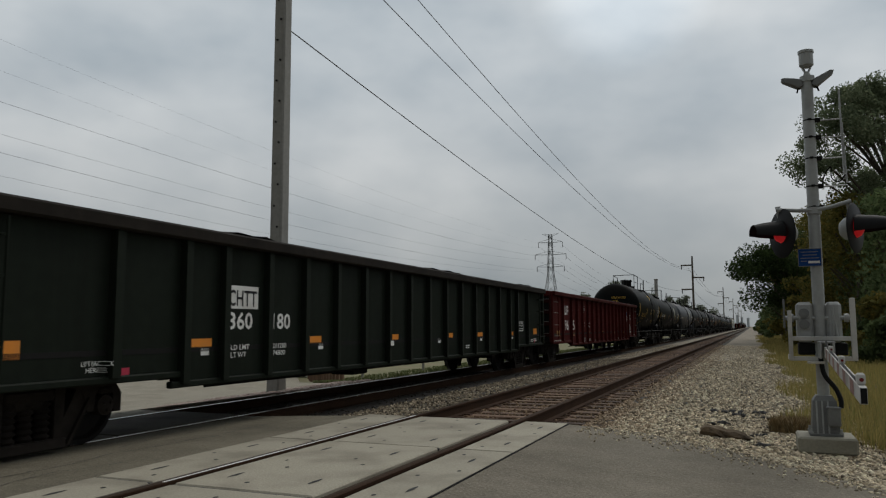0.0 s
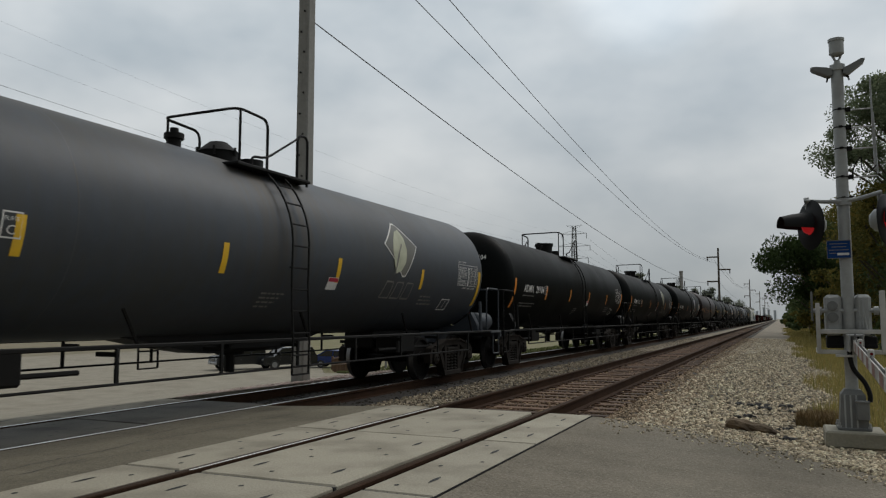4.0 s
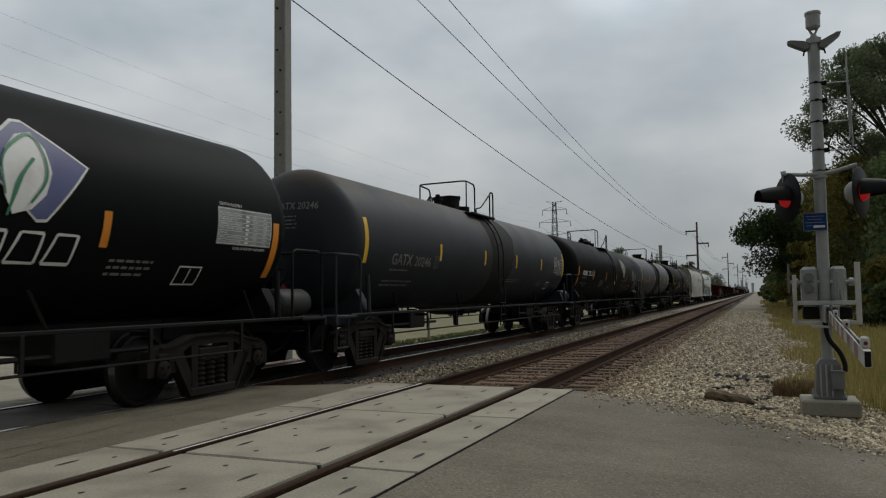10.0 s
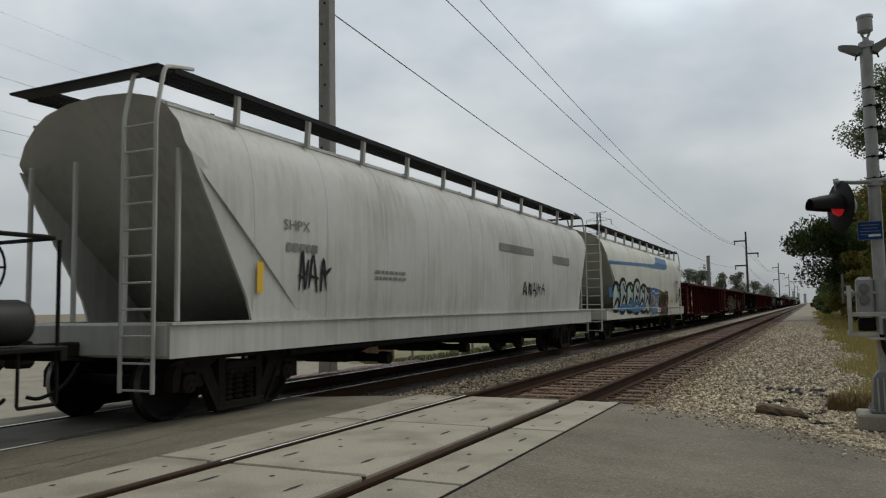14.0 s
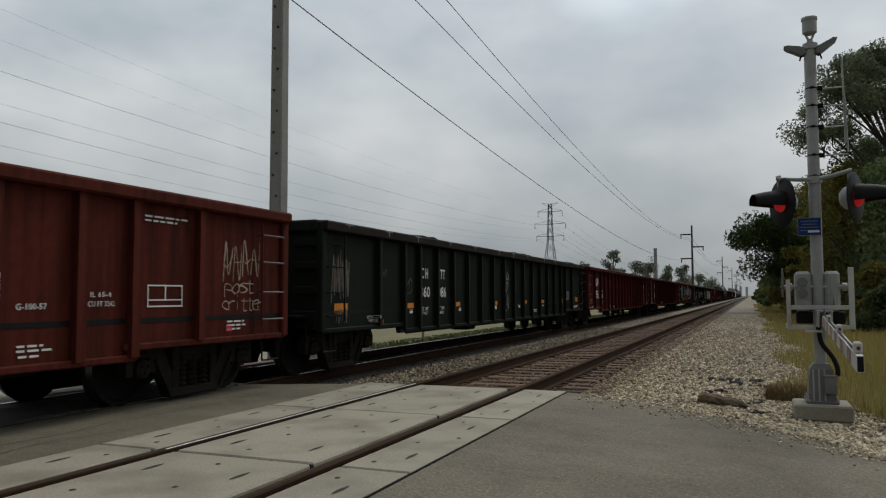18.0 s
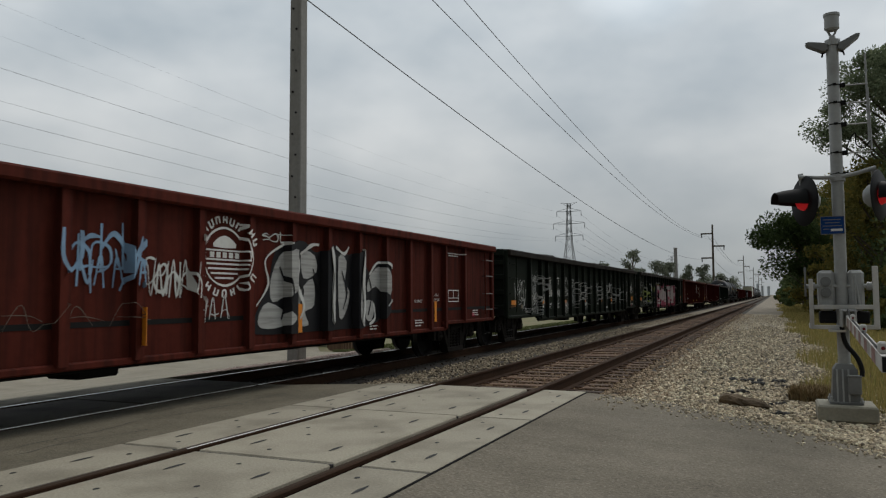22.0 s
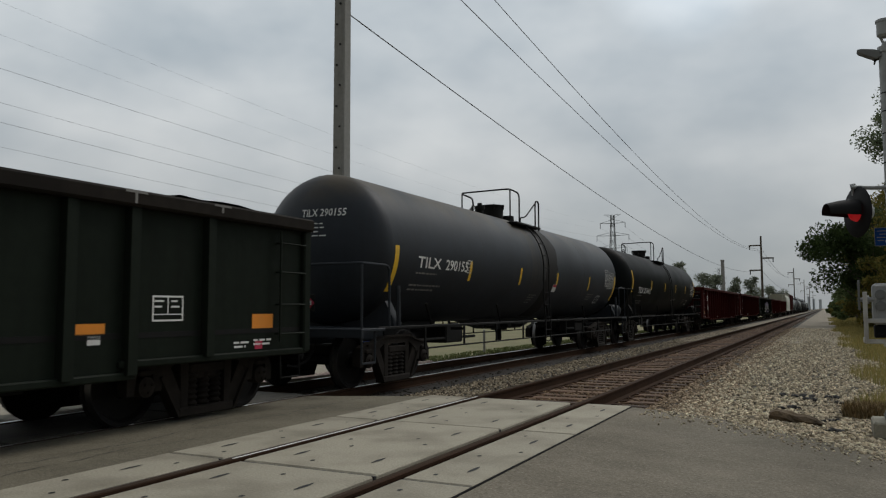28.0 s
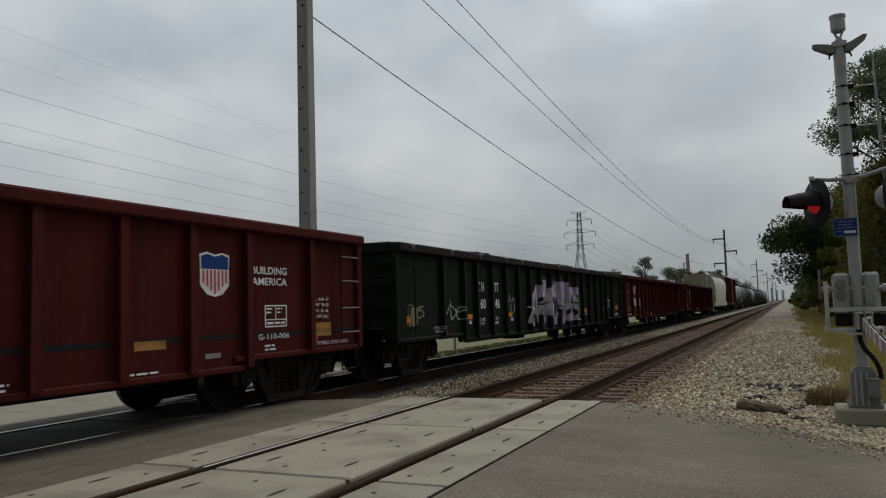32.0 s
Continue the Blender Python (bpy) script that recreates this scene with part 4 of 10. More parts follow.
for nm, x0, x1, lab in (("shoulder_gravel", 0.95, 4.35, "pale gravel shoulder running on beside the track"), ("middle_gravel", -3.55, -2.1, "pale gravel between the two tracks")):
    gx = [x0 + (x1 - x0) * k / 12 for k in range(13)]
    solid(nm, strip(gx, [on_bed(x) + 0.012 for x in gx], lambda x: 36 + 2.5 * math.sin(3.1 * x), lambda x: 900, 0.05, ny=6), M_GRAVEL, lab, "gravel", "structure")
stones("shoulder_stones", 6000, spot_side, (0.016, 0.036), M_STONE_B, "brown weathered stones beside the rail", 7)
stones("ballast_stones", 36000, spot_right, (0.012, 0.037), M_STONE, "loose pale limestone ballast along the track shoulder", 1)
stones("track_stones", 12500, spot_crib, (0.016, 0.036), M_STONE_R, "dark rust-stained stones between the ties", 2)
stones("middle_stones", 9000, spot_mid, (0.015, 0.034), M_STONE_D, "grey ballast stones between the two tracks", 3)
stones("oily_stones", 2500, spot_far, (0.018, 0.036), M_STONE_K, "oil-dark stones under the far track, with the train's shade painted in", 4)
def spot_road(rg):
    x = rg.uniform(0.9, 4.0)
    e = road_edge(x)
    return (x, e - abs(rg.normal(0, 0.35)) - 0.02, float(np.interp(x, rx, rz)) + 0.004)


stones("scattered_gravel", 700, spot_road, (0.006, 0.022), M_STONE, "loose pebbles strewn along the edge of the asphalt", 6)
stones("pink_gravel", 8500, spot_left, (0.02, 0.05), M_STONE_P, "pinkish coarse gravel at the edge of the lot", 5)


# ---- grass ----
def blades(name, n, spot, h, material, label, seed, w=0.012):
    rg = np.random.default_rng(seed)
    v, f = [], []
    for i in range(n):
        x, y, z = spot(rg)
        hh, a, ln = rg.uniform(*h), rg.uniform(0, 6.28), rg.uniform(0.05, 0.45)
        ww = w * rg.uniform(0.6, 1.6) * (1 + max(0.0, y - 20) / 40)
        dx, dy = math.cos(a), math.sin(a)
        ox, oy = -dy * ww, dx * ww
        m1, m2 = 0.5 * hh, hh * 0.93
        v += [(x - ox, y - oy, z), (x + ox, y + oy, z), (x + ox * 0.8 + dx * ln * hh * 0.25, y + oy * 0.8 + dy * ln * hh * 0.25, z + m1),
              (x - ox * 0.8 + dx * ln * hh * 0.25, y - oy * 0.8 + dy * ln * hh * 0.25, z + m1), (x + dx * ln * hh, y + dy * ln * hh, z + m2)]
        k = 5 * i
        f += [(k, k + 1, k + 2, k + 3), (k + 3, k + 2, k + 4)]
    me = bpy.data.meshes.new(name)
    me.from_pydata(v, [], f)
    me.materials.append(material)
    return tagged(new(name, me), label, "grass", kind="stuff")


def spot_verge(rg):
    y = far_y(rg, 9.6, 120, 2.0)
    cx = 3.75 + 0.35 * math.sin(y * 0.9) + 0.25 * math.sin(y * 0.31)
    return (cx + abs(rg.normal(0, 1)) * 3.2 + (0.6 if y < 11.5 else 0), y, -0.36)


def spot_lawn(rg):
    x = -7.6 - 12 * rg.random() ** 1.6
    return (x, max(17.5 + 1.45 * (-6.5 - x), far_y(rg, 19, 110, 1.6)), left_z(x) + 0.02)


blades("tall_dry_grass", 70000, spot_verge, (0.12, 0.46), M_BLADE, "tall yellow-brown dry grass along the verge", 11, 0.006)
blades("lawn_grass", 9000, spot_lawn, (0.05, 0.16), M_TURF, "short green lawn grass behind the far track", 12, 0.02)


# ---- crossing signal with gate ----
def crossing_signal():
    s = empty("crossing_signal", pose(3.645, 10.15, -0.05), "galvanised crossing signal mast with lit red flashers and a lowered gate", "railway signal")
    part("mast", Geo().cyl((0, 0, 0.3), (-0.005, 0, 4.28), 0.068, 16), M_GALV, s)
    base = part("base_casting", Geo().box(-0.175, 0.175, -0.17, 0.17, 0, 0.03, 0.006).add([(x * k, y * k2, z) for z, k, k2 in ((0.03, 0.15, 0.15), (0.40, 0.125, 0.12), (0.46, 0.085, 0.085)) for x, y in ((-1, -1), (1, -1), (1, 1), (-1, 1))], [(i + j * 4, (i + 1) % 4 + j * 4, (i + 1) % 4 + j * 4 + 4, i + j * 4 + 4) for j in (0, 1) for i in range(4)] + [(8, 9, 10, 11)]), M_CASE, s, "dark grey bolted base casting", 20)
    for x in (-0.09, -0.03, 0.03):
        part("casting_rib", Geo().prism([(-0.165, 0.02), (-0.145, 0.02), (-0.118, 0.40), (-0.132, 0.40)], x - 0.009, x + 0.009), M_GALV, base)
    for x in (-0.155, 0.155):
        for y in (-0.14, 0.14):
            part("bolt", Geo().cyl((x, y, 0.03), (x, y, 0.085), 0.016, 6).cyl((x, y, 0.03), (x, y, 0.05), 0.028, 6), M_GALV, base)
    jb = part("junction_box", Geo().box(0.02, 0.155, -0.21, -0.13, 0.12, 0.33, 0.012), M_CASE, s, "grey junction box at the foot of the mast")
    part("box_lid", Geo().box(0.012, 0.163, -0.22, -0.12, 0.32, 0.342, 0.006), M_CASE, jb)
    # clamps up the mast
    for z in (2.70, 2.955, 3.30, 3.56, 3.776):
        part("mast_clamp", Geo().cyl((0, 0, z), (0, 0, z + 0.014), 0.073, 14).box(-0.02, 0.02, -0.092, -0.066, z - 0.005, z + 0.02, 0.003).box(0.06, 0.12, -0.03, 0.03, z - 0.02, z + 0.03, 0.006), M_BLACK, s)
    # top: floodlight pair, bell housing on a forked bracket
    part("bell_bracket", Geo().cyl((0, 0, 4.27), (0, 0, 4.34), 0.085, 14).cyl((0, 0, 4.33), (0, 0, 4.40), 0.05, 12, 0.03).cyl((-0.01, 0, 4.38), (-0.055, 0, 4.48), 0.014, 6).cyl((0.01, 0, 4.38), (0.055, 0, 4.48), 0.014, 6), M_GALV, s)
    part("bell_housing", Geo().cyl((0, 0, 4.46), (0, 0, 4.48), 0.06, 14, 0.08).cyl((0, 0, 4.48), (0, 0, 4.635), 0.083, 18).cyl((0, 0, 4.635), (0, 0, 4.665), 0.092, 18), M_GALV, s, "round grey bell housing on top of the mast")
    for d in (-1, 1):
        tip = 4.36 if d > 0 else 4.32
        wing = Geo().prism([(d * 0.05, 4.22), (d * 0.10, 4.20), (d * 0.28, tip - 0.02), (d * 0.295, tip + 0.01), (d * 0.25, tip + 0.015), (d * 0.12, 4.31), (d * 0.07, 4.29)], -0.07, 0.07, "y")
        part("floodlight", wing, M_CASE, s, "slanting grey floodlight head")
        part("light_bracket", Geo().pipe([(d * 0.05, 0, 4.25), (d * 0.11, 0, 4.19), (d * 0.12, -0.03, 4.14)], 0.011), M_BLACK, s)
    # antenna frame beside the mast
    ant = part("antenna_rod", Geo().pipe([(0.36, 0.1, 3.05), (0.355, 0.1, 3.7), (0.35, 0.1, 4.16)], 0.011).pipe([(0.385, 0.1, 3.0), (0.37, 0.1, 3.5), (0.365, 0.1, 3.75)], 0.010), M_GALV, s, "thin whip antenna on side brackets")
    for z in (3.30, 3.56, 3.776, 2.955):
        part("antenna_bracket", Geo().pipe([(0.05, 0, z), (0.37, 0.1, z + 0.02)], 0.009), M_GALV, ant)
    part("cable_loop", Geo().pipe(smooth_bend([(0.10, -0.04, 2.97), (0.14, -0.02, 3.12), (0.22, 0.0, 3.22), (0.20, 0.02, 3.05), (0.30, 0.06, 3.0), (0.37, 0.08, 3.1)], 0.08), 0.007), M_BLACK, s)
    # flashers on the cross arm
    part("cross_arm", Geo().pipe([(-0.42, -0.02, 2.70), (-0.2, -0.06, 2.67), (0, -0.08, 2.66), (0.2, -0.05, 2.70), (0.40, -0.02, 2.76)], 0.024, 8).cyl((0, -0.02, 2.62), (0, -0.02, 2.70), 0.085, 12), M_GALV, s)
    for cx, cy, cz, turn in ((-0.375, -0.04, 2.40, 63), (0.44, -0.02, 2.43, -67)):
        m = pose(cx, cy, cz, 0, 0, -turn)
        target = part("flasher", Geo().lathe([(0.0, 0.0), (0.0, 0.285), (0.014, 0.303), (0.024, 0.285), (0.03, 0.0)], 32, "y").moved(m), M_HOODB, s, "black round flasher backing plate")
        hood = Geo().lathe([(-0.36, 0.098), (-0.22, 0.130), (-0.02, 0.158), (-0.02, 0.150), (-0.22, 0.122), (-0.36, 0.090)], 22, "y", a0=radians(-18), a1=radians(198)).moved(m)
        part("hood", hood, M_HOODB, target, "long black sun hood")
        part("lamp_housing", Geo().lathe([(0.03, 0.15), (0.12, 0.13), (0.17, 0.08), (0.18, 0.0)], 18, "y").moved(m), M_GALV, target, "grey lamp housing")
        part("lens", Geo().lathe([(-0.085, 0.0), (-0.076, 0.055), (-0.045, 0.10), (-0.004, 0.118)], 18, "y").moved(m), M_LENS, target, "lit red lens")
    for x, y in ((-0.40, 0.0), (0.38, 0.02)):
        part("flasher_bracket", Geo().pipe(smooth_bend([(x, y, 2.74), (x + 0.02, y + 0.04, 2.60), (x, y + 0.06, 2.42)], 0.05), 0.030, 8), M_GALV, s)
    # blue notice
    nt = part("notice_plate", Geo().box(-0.205, 0.05, -0.085, -0.079, 1.985, 2.20, 0.002), M_SIGN, s, "small blue emergency notice plate")
    part("notice_border", Geo().box(-0.205, 0.05, -0.0875, -0.0855, 2.194, 2.20).box(-0.205, 0.05, -0.0875, -0.0855, 1.985, 1.991).box(-0.205, -0.200, -0.0875, -0.0855, 1.985, 2.2).box(0.045, 0.05, -0.0875, -0.0855, 1.985, 2.2), M_FADE, nt)
    for i, (p, q) in enumerate(((-0.175, 0.015), (-0.155, 0.0), (-0.18, 0.025), (-0.175, -0.11))):
        part("notice_text", Geo().box(p, q, -0.0872, -0.0854, 2.155 - i * 0.037, 2.163 - i * 0.037), M_FADE, nt, "line of small white writing")
    part("notice_text", Geo().box(-0.095, 0.03, -0.0874, -0.0854, 2.022, 2.05), M_WHITE, nt, "white panel of small writing")
    # gate mechanism: a case on each side of the mast
    for x0, x1 in ((-0.25, -0.07), (0.07, 0.235)):
        mech = part("gate_mechanism", Geo().box(x0, x1, -0.06, 0.24, 1.08, 1.56, 0.035), M_GALV, s, "grey gate mechanism case")
        if x0 < 0:
            for z in (1.425, 1.295):
                part("round_cover", Geo().cyl((-0.172, -0.06, z), (-0.172, -0.095, z), 0.058, 18).cyl((-0.172, -0.095, z), (-0.172, -0.102, z), 0.042, 18), M_CASE, mech, "round dark grey cover")
        else:
            part("case_rib", Geo().box(0.13, 0.15, -0.085, -0.05, 1.16, 1.50, 0.006).cyl((0.18, -0.075, 1.14), (0.145, -0.075, 1.40), 0.012, 6), M_GALV, mech)
    for x0, x1 in ((-0.245, -0.02), (0.075, 0.285)):
        part("counterweight", Geo().box(x0, x1, -0.02, 0.16, 0.93, 1.075, 0.012).box(x0 + 0.02, x1 - 0.02, -0.03, 0.0, 0.95, 0.975, 0.004), M_HOODB, s, "black cast counterweight")
    # white guard frame round the mechanism
    for x0, x1, z0, z1 in ((-0.355, -0.308, 0.87, 1.46), (0.312, 0.372, 0.87, 1.60)):
        part("guard_post", Geo().box(x0, x1, -0.13, -0.09, z0, z1, 0.006).box(x0 + (0.04 if x0 > 0 else 0), x0 + (0.06 if x0 > 0 else 0.02), -0.14, 0.18, z0, z0 + 0.06, 0.004), M_GUARD, s, "white upright of the guard frame")
    for x0, x1, z0, z1 in ((-0.312, 0.33, 1.10, 1.152), (-0.345, 0.03, 0.865, 0.915), (0.08, 0.37, 0.868, 0.92)):
        part("guard_bar", Geo().box(x0, x1, -0.125, -0.085, z0, z1, 0.006), M_GUARD, s, "white crossbar of the guard frame")
    part("guard_post", Geo().box(-0.40, -0.376, -0.06, -0.03, 1.25, 1.60, 0.005), M_CASE, s)
    part("shaft", Geo().cyl((-0.40, -0.02, 1.37), (0.375, -0.02, 1.37), 0.026, 10).cyl((-0.335, -0.02, 1.37), (-0.285, -0.02, 1.37), 0.05, 12).cyl((0.26, -0.02, 1.37), (0.31, -0.02, 1.37), 0.05, 12), M_GALV, s)
    # lowered gate arm, a tapered hollow beam reaching out over the road
    def along(u, w, z):
        return (0.035 - 0.25 * u + w, -0.24 - 5.3 * u, 0.975 - 0.07 * u + z)
    beam, n = Geo(), 10
    for k in range(n + 1):
        u = k / n
        h, w = 0.058 - 0.014 * u, 0.022 - 0.004 * u
        beam.v += [along(u, -w, -h), along(u, w, -h), along(u, w, h), along(u, -w, h)]
    for k in range(n):
        beam.f += [(4 * k + i, 4 * k + (i + 1) % 4, 4 * k + 4 + (i + 1) % 4, 4 * k + 4 + i) for i in range(4)]
    beam.f += [(3, 2, 1, 0), (4 * n, 4 * n + 1, 4 * n + 2, 4 * n + 3)]
    arm = part("gate_arm", beam, M_GUARD, s, "long white tapered gate arm lowered across the road", 0)
    p, q = along(1.0, -0.015, -0.040), along(1.0, 0.015, 0.040)
    part("arm_end", Geo().box(p[0], q[0], p[1] - 0.004, p[1] + 0.01, p[2], q[2]), M_HOODB, arm, "black open end of the hollow arm")
    part("arm_bracket", Geo().box(-0.05, 0.13, -0.34, -0.10, 1.07, 1.10, 0.01).box(-0.045, -0.02, -0.40, -0.08, 0.90, 1.10, 0.008).box(0.09, 0.115, -0.40, -0.08, 0.90, 1.10, 0.008), M_GALV, arm)
    for k in range(6):
        u0, u1 = 0.10 + 0.15 * k, 0.165 + 0.15 * k
        q = []
        for u, e in ((u0, -1), (u1, -1), (u1, 1), (u0, 1)):
            q.append(along(u, -(0.022 - 0.004 * u) - 0.002, e * (0.056 - 0.014 * u)))
        part("arm_stripe", Geo().add(q, [(0, 1, 2, 3)]), M_STRIPE, arm, "worn red reflective stripe", 0)
    pts = []
    for u in (0.26, 0.62, 0.97):
        h = 0.058 - 0.014 * u
        x, y, z = along(u, 0.0, h)
        lamp = part("arm_lamp", Geo().box(x - 0.022, x + 0.022, y - 0.03, y + 0.04, z, z + 0.065, 0.01), M_GUARD, arm, "small white arm lamp")
        part("lamp_lens", Geo().cyl((x, y - 0.03, z + 0.03), (x, y - 0.034, z + 0.03), 0.011, 10), M_LENSD, lamp)
        pts.append((x, y + 0.06, z + 0.01))
    part("lamp_cable", Geo().pipe(smooth_bend([(0.03, -0.35, 1.10), along(0.12, 0.0, 0.06), pts[0], along(0.45, 0.0, 0.05), pts[1], along(0.8, 0.0, 0.04), pts[2]], 0.3), 0.010), M_BLACK, arm, "dark cable strung from lamp to lamp")
    part("conduit", Geo().pipe(smooth_bend([(-0.02, -0.13, 0.90), (0.0, -0.14, 0.70), (0.12, -0.15, 0.56), (0.17, -0.16, 0.42), (0.165, -0.17, 0.33)], 0.1), 0.027, 8), M_BLACK, s, "black flexible conduit")
    part("lower_tray", Geo().box(-0.16, 0.02, -0.20, -0.05, 0.835, 0.862, 0.005), M_GUARD, s)
    return s


crossing_signal()
solid("signal_footing", Geo().box(3.335, 3.955, 9.84, 10.46, -0.235, -0.05, 0.02).box(3.43, 3.86, 9.98, 10.38, -0.42, -0.21), M_CONC2, "square concrete footing slab under the signal mast", "footing")
# a log and a dry brush pile beside the footing
log = Geo()
prof = [(-0.42, 0.05), (-0.38, 0.095), (-0.26, 0.105), (-0.1, 0.095), (0.05, 0.085), (0.2, 0.08), (0.32, 0.06), (0.42, 0.03), (0.47, 0.008)]
rgl = np.random.default_rng(77)
for h, r in prof:
    q = 8
    log.v += [(h * 0.75 + rgl.normal(0, 0.02), r * math.cos(6.283 * n / q) * rgl.uniform(0.75, 1.25), r * 0.85 * math.sin(6.283 * n / q) * rgl.uniform(0.7, 1.25)) for n in range(q)]
for n in range(len(prof) - 1):
    log.f += [(8 * n + m, 8 * n + (m + 1) % 8, 8 * n + 8 + (m + 1) % 8, 8 * n + 8 + m) for m in range(8)]
log.f += [tuple(range(8))[::-1], tuple(range(8 * len(prof) - 8, 8 * len(prof)))]
solid("fallen_log", log, M_LOG, "short weathered log lying on the ballast", "log", m=pose(2.52, 10.75, -0.175, 0, 5, -22), smooth=0)
for i, (x, y) in enumerate(((1.66, 10.1), (2.38, 12.2), (2.24, 13.9), (2.57, 13.9), (2.87, 14.0), (3.1, 13.2), (2.85, 11.1), (2.98, 10.2), (2.7, 13.5), (3.25, 12.6))):
    for k in range(6):
        c, d = random.gauss(0, 0.09), random.gauss(0, 0.05)
        r = random.uniform(0.025, 0.06)
        g = Geo()
        g.add([(px * r * random.uniform(0.6, 1.4), py * r * random.uniform(0.6, 1.3), pz * r * random.uniform(0.4, 0.9)) for px, py, pz in ICO_V], ICO_F)
        solid("asphalt_lump", g, M_RUBBER, "black crumbled lump of asphalt on the gravel", "rubble", group="asphalt lumps", m=pose(x + c, y + d, on_bed(x + c) + 0.022, 0, 0, 40 * i), smooth=0)


def spot_brush(rg):
    a, r = rg.uniform(0, 6.28), 0.32 * math.sqrt(rg.random())
    return (3.38 + r * math.cos(a), 11.8 + r * math.sin(a), -0.28)


blades("dry_brush_clump", 2600, spot_brush, (0.10, 0.30), M_BRUSH, "clump of dead brown brush beside the footing", 15, 0.011)


# ---- poles, wires, tower ----
big = empty("utility_pole", pose(-8.5, 16.7, -0.5), "tall square weathered pole with rows of bolt holes", "utility pole")
shaft = Geo()
for z, h in ((0.0, 0.19), (16.5, 0.155)):
    shaft.v += [(a * h, b * h, z) for a, b in ((-1, -0.8), (-0.8, -1), (0.8, -1), (1, -0.8), (1, 0.8), (0.8, 1), (-0.8, 1), (-1, 0.8))]
shaft.f += [(k, (k + 1) % 8, (k + 1) % 8 + 8, k + 8) for k in range(8)] + [tuple(range(8))[::-1], tuple(range(8, 16))]
part("pole_shaft", shaft, M_WOODP, big)
part("pole_base", Geo().box(-0.21, 0.21, -0.21, 0.21, -0.3, 0.10, 0.03), M_CONC2, big, "pale concrete base block")
for k in range(24):
    z = 3.2 + 0.56 * k
    part("bolt_plate", Geo().cyl((0.05 * (-1) ** k, -0.20, z), (0.05 * (-1) ** k, -0.185 + 0.002 * k, z), 0.028, 8), M_BLACK, big)
part("crossarm", Geo().box(-1.4, 1.4, -0.08, 0.08, 13.3, 13.5, 0.02).box(-1.1, 1.1, -0.08, 0.08, 12.3, 12.48, 0.02), M_WOODP, big)


def wood_pole(x, y, h, z0):
    p = empty("line_pole", pose(x, y, z0), "distant dark wooden line pole with single arms", "utility pole", "line poles")
    part("pole_shaft", Geo().cyl((0, 0, 0), (0, 0, h), 0.26, 8, 0.17), M_BARK, p)
    for k, (d, z) in enumerate(((-1, h - 2.0), (1, h - 4.6), (-1, h - 7.0))):
        part("crossarm", Geo().box(*sorted((0.1 * d, 2.3 * d)), -0.1, 0.1, z, z + 0.28, 0.02), M_BARK, p)
        part("insulator", Geo().cyl((2.15 * d, 0, z), (2.15 * d, 0, z - 0.7), 0.1, 6), M_BLACK, p)
    return p


for y, h in ((165, 16.5), (345, 18.5), (520, 19.5), (700, 20), (900, 20)):
    wood_pole(-8.2, y, h, -0.8)


def wire(p0, p1, sag, r, label, n=40, group="overhead wires"):
    pts = []
    for k in range(n + 1):
        t = k / n
        p = Vector(p0).lerp(Vector(p1), t)
        p.z -= 4 * sag * t * (1 - t)
        pts.append(p)
    return solid("overhead_wire", Geo().pipe(pts, r, 5), M_WIRE, label, "cable", group=group)


for x0, x1, z0, z1, sag in ((-8.35, -8.3, 9.2, 8.9, 2.65), (-8.5, -7.9, 12.9, 12.7, 2.75), (-8.22, -9.0, 14.1, 13.2, 2.8)):
    wire((x0, 16.7, z0), (x1, 165, z1), sag, 0.017 if z0 < 19 else 0.007, "dark overhead wire along the railway")
    for a, b in ((165, 345), (345, 520), (520, 700)):
        wire((x1, a, z1 + (a - 165) * 0.01), (x1, b, z1 + (b - 165) * 0.01), 2.6, 0.03, "dark overhead wire along the railway", 20)


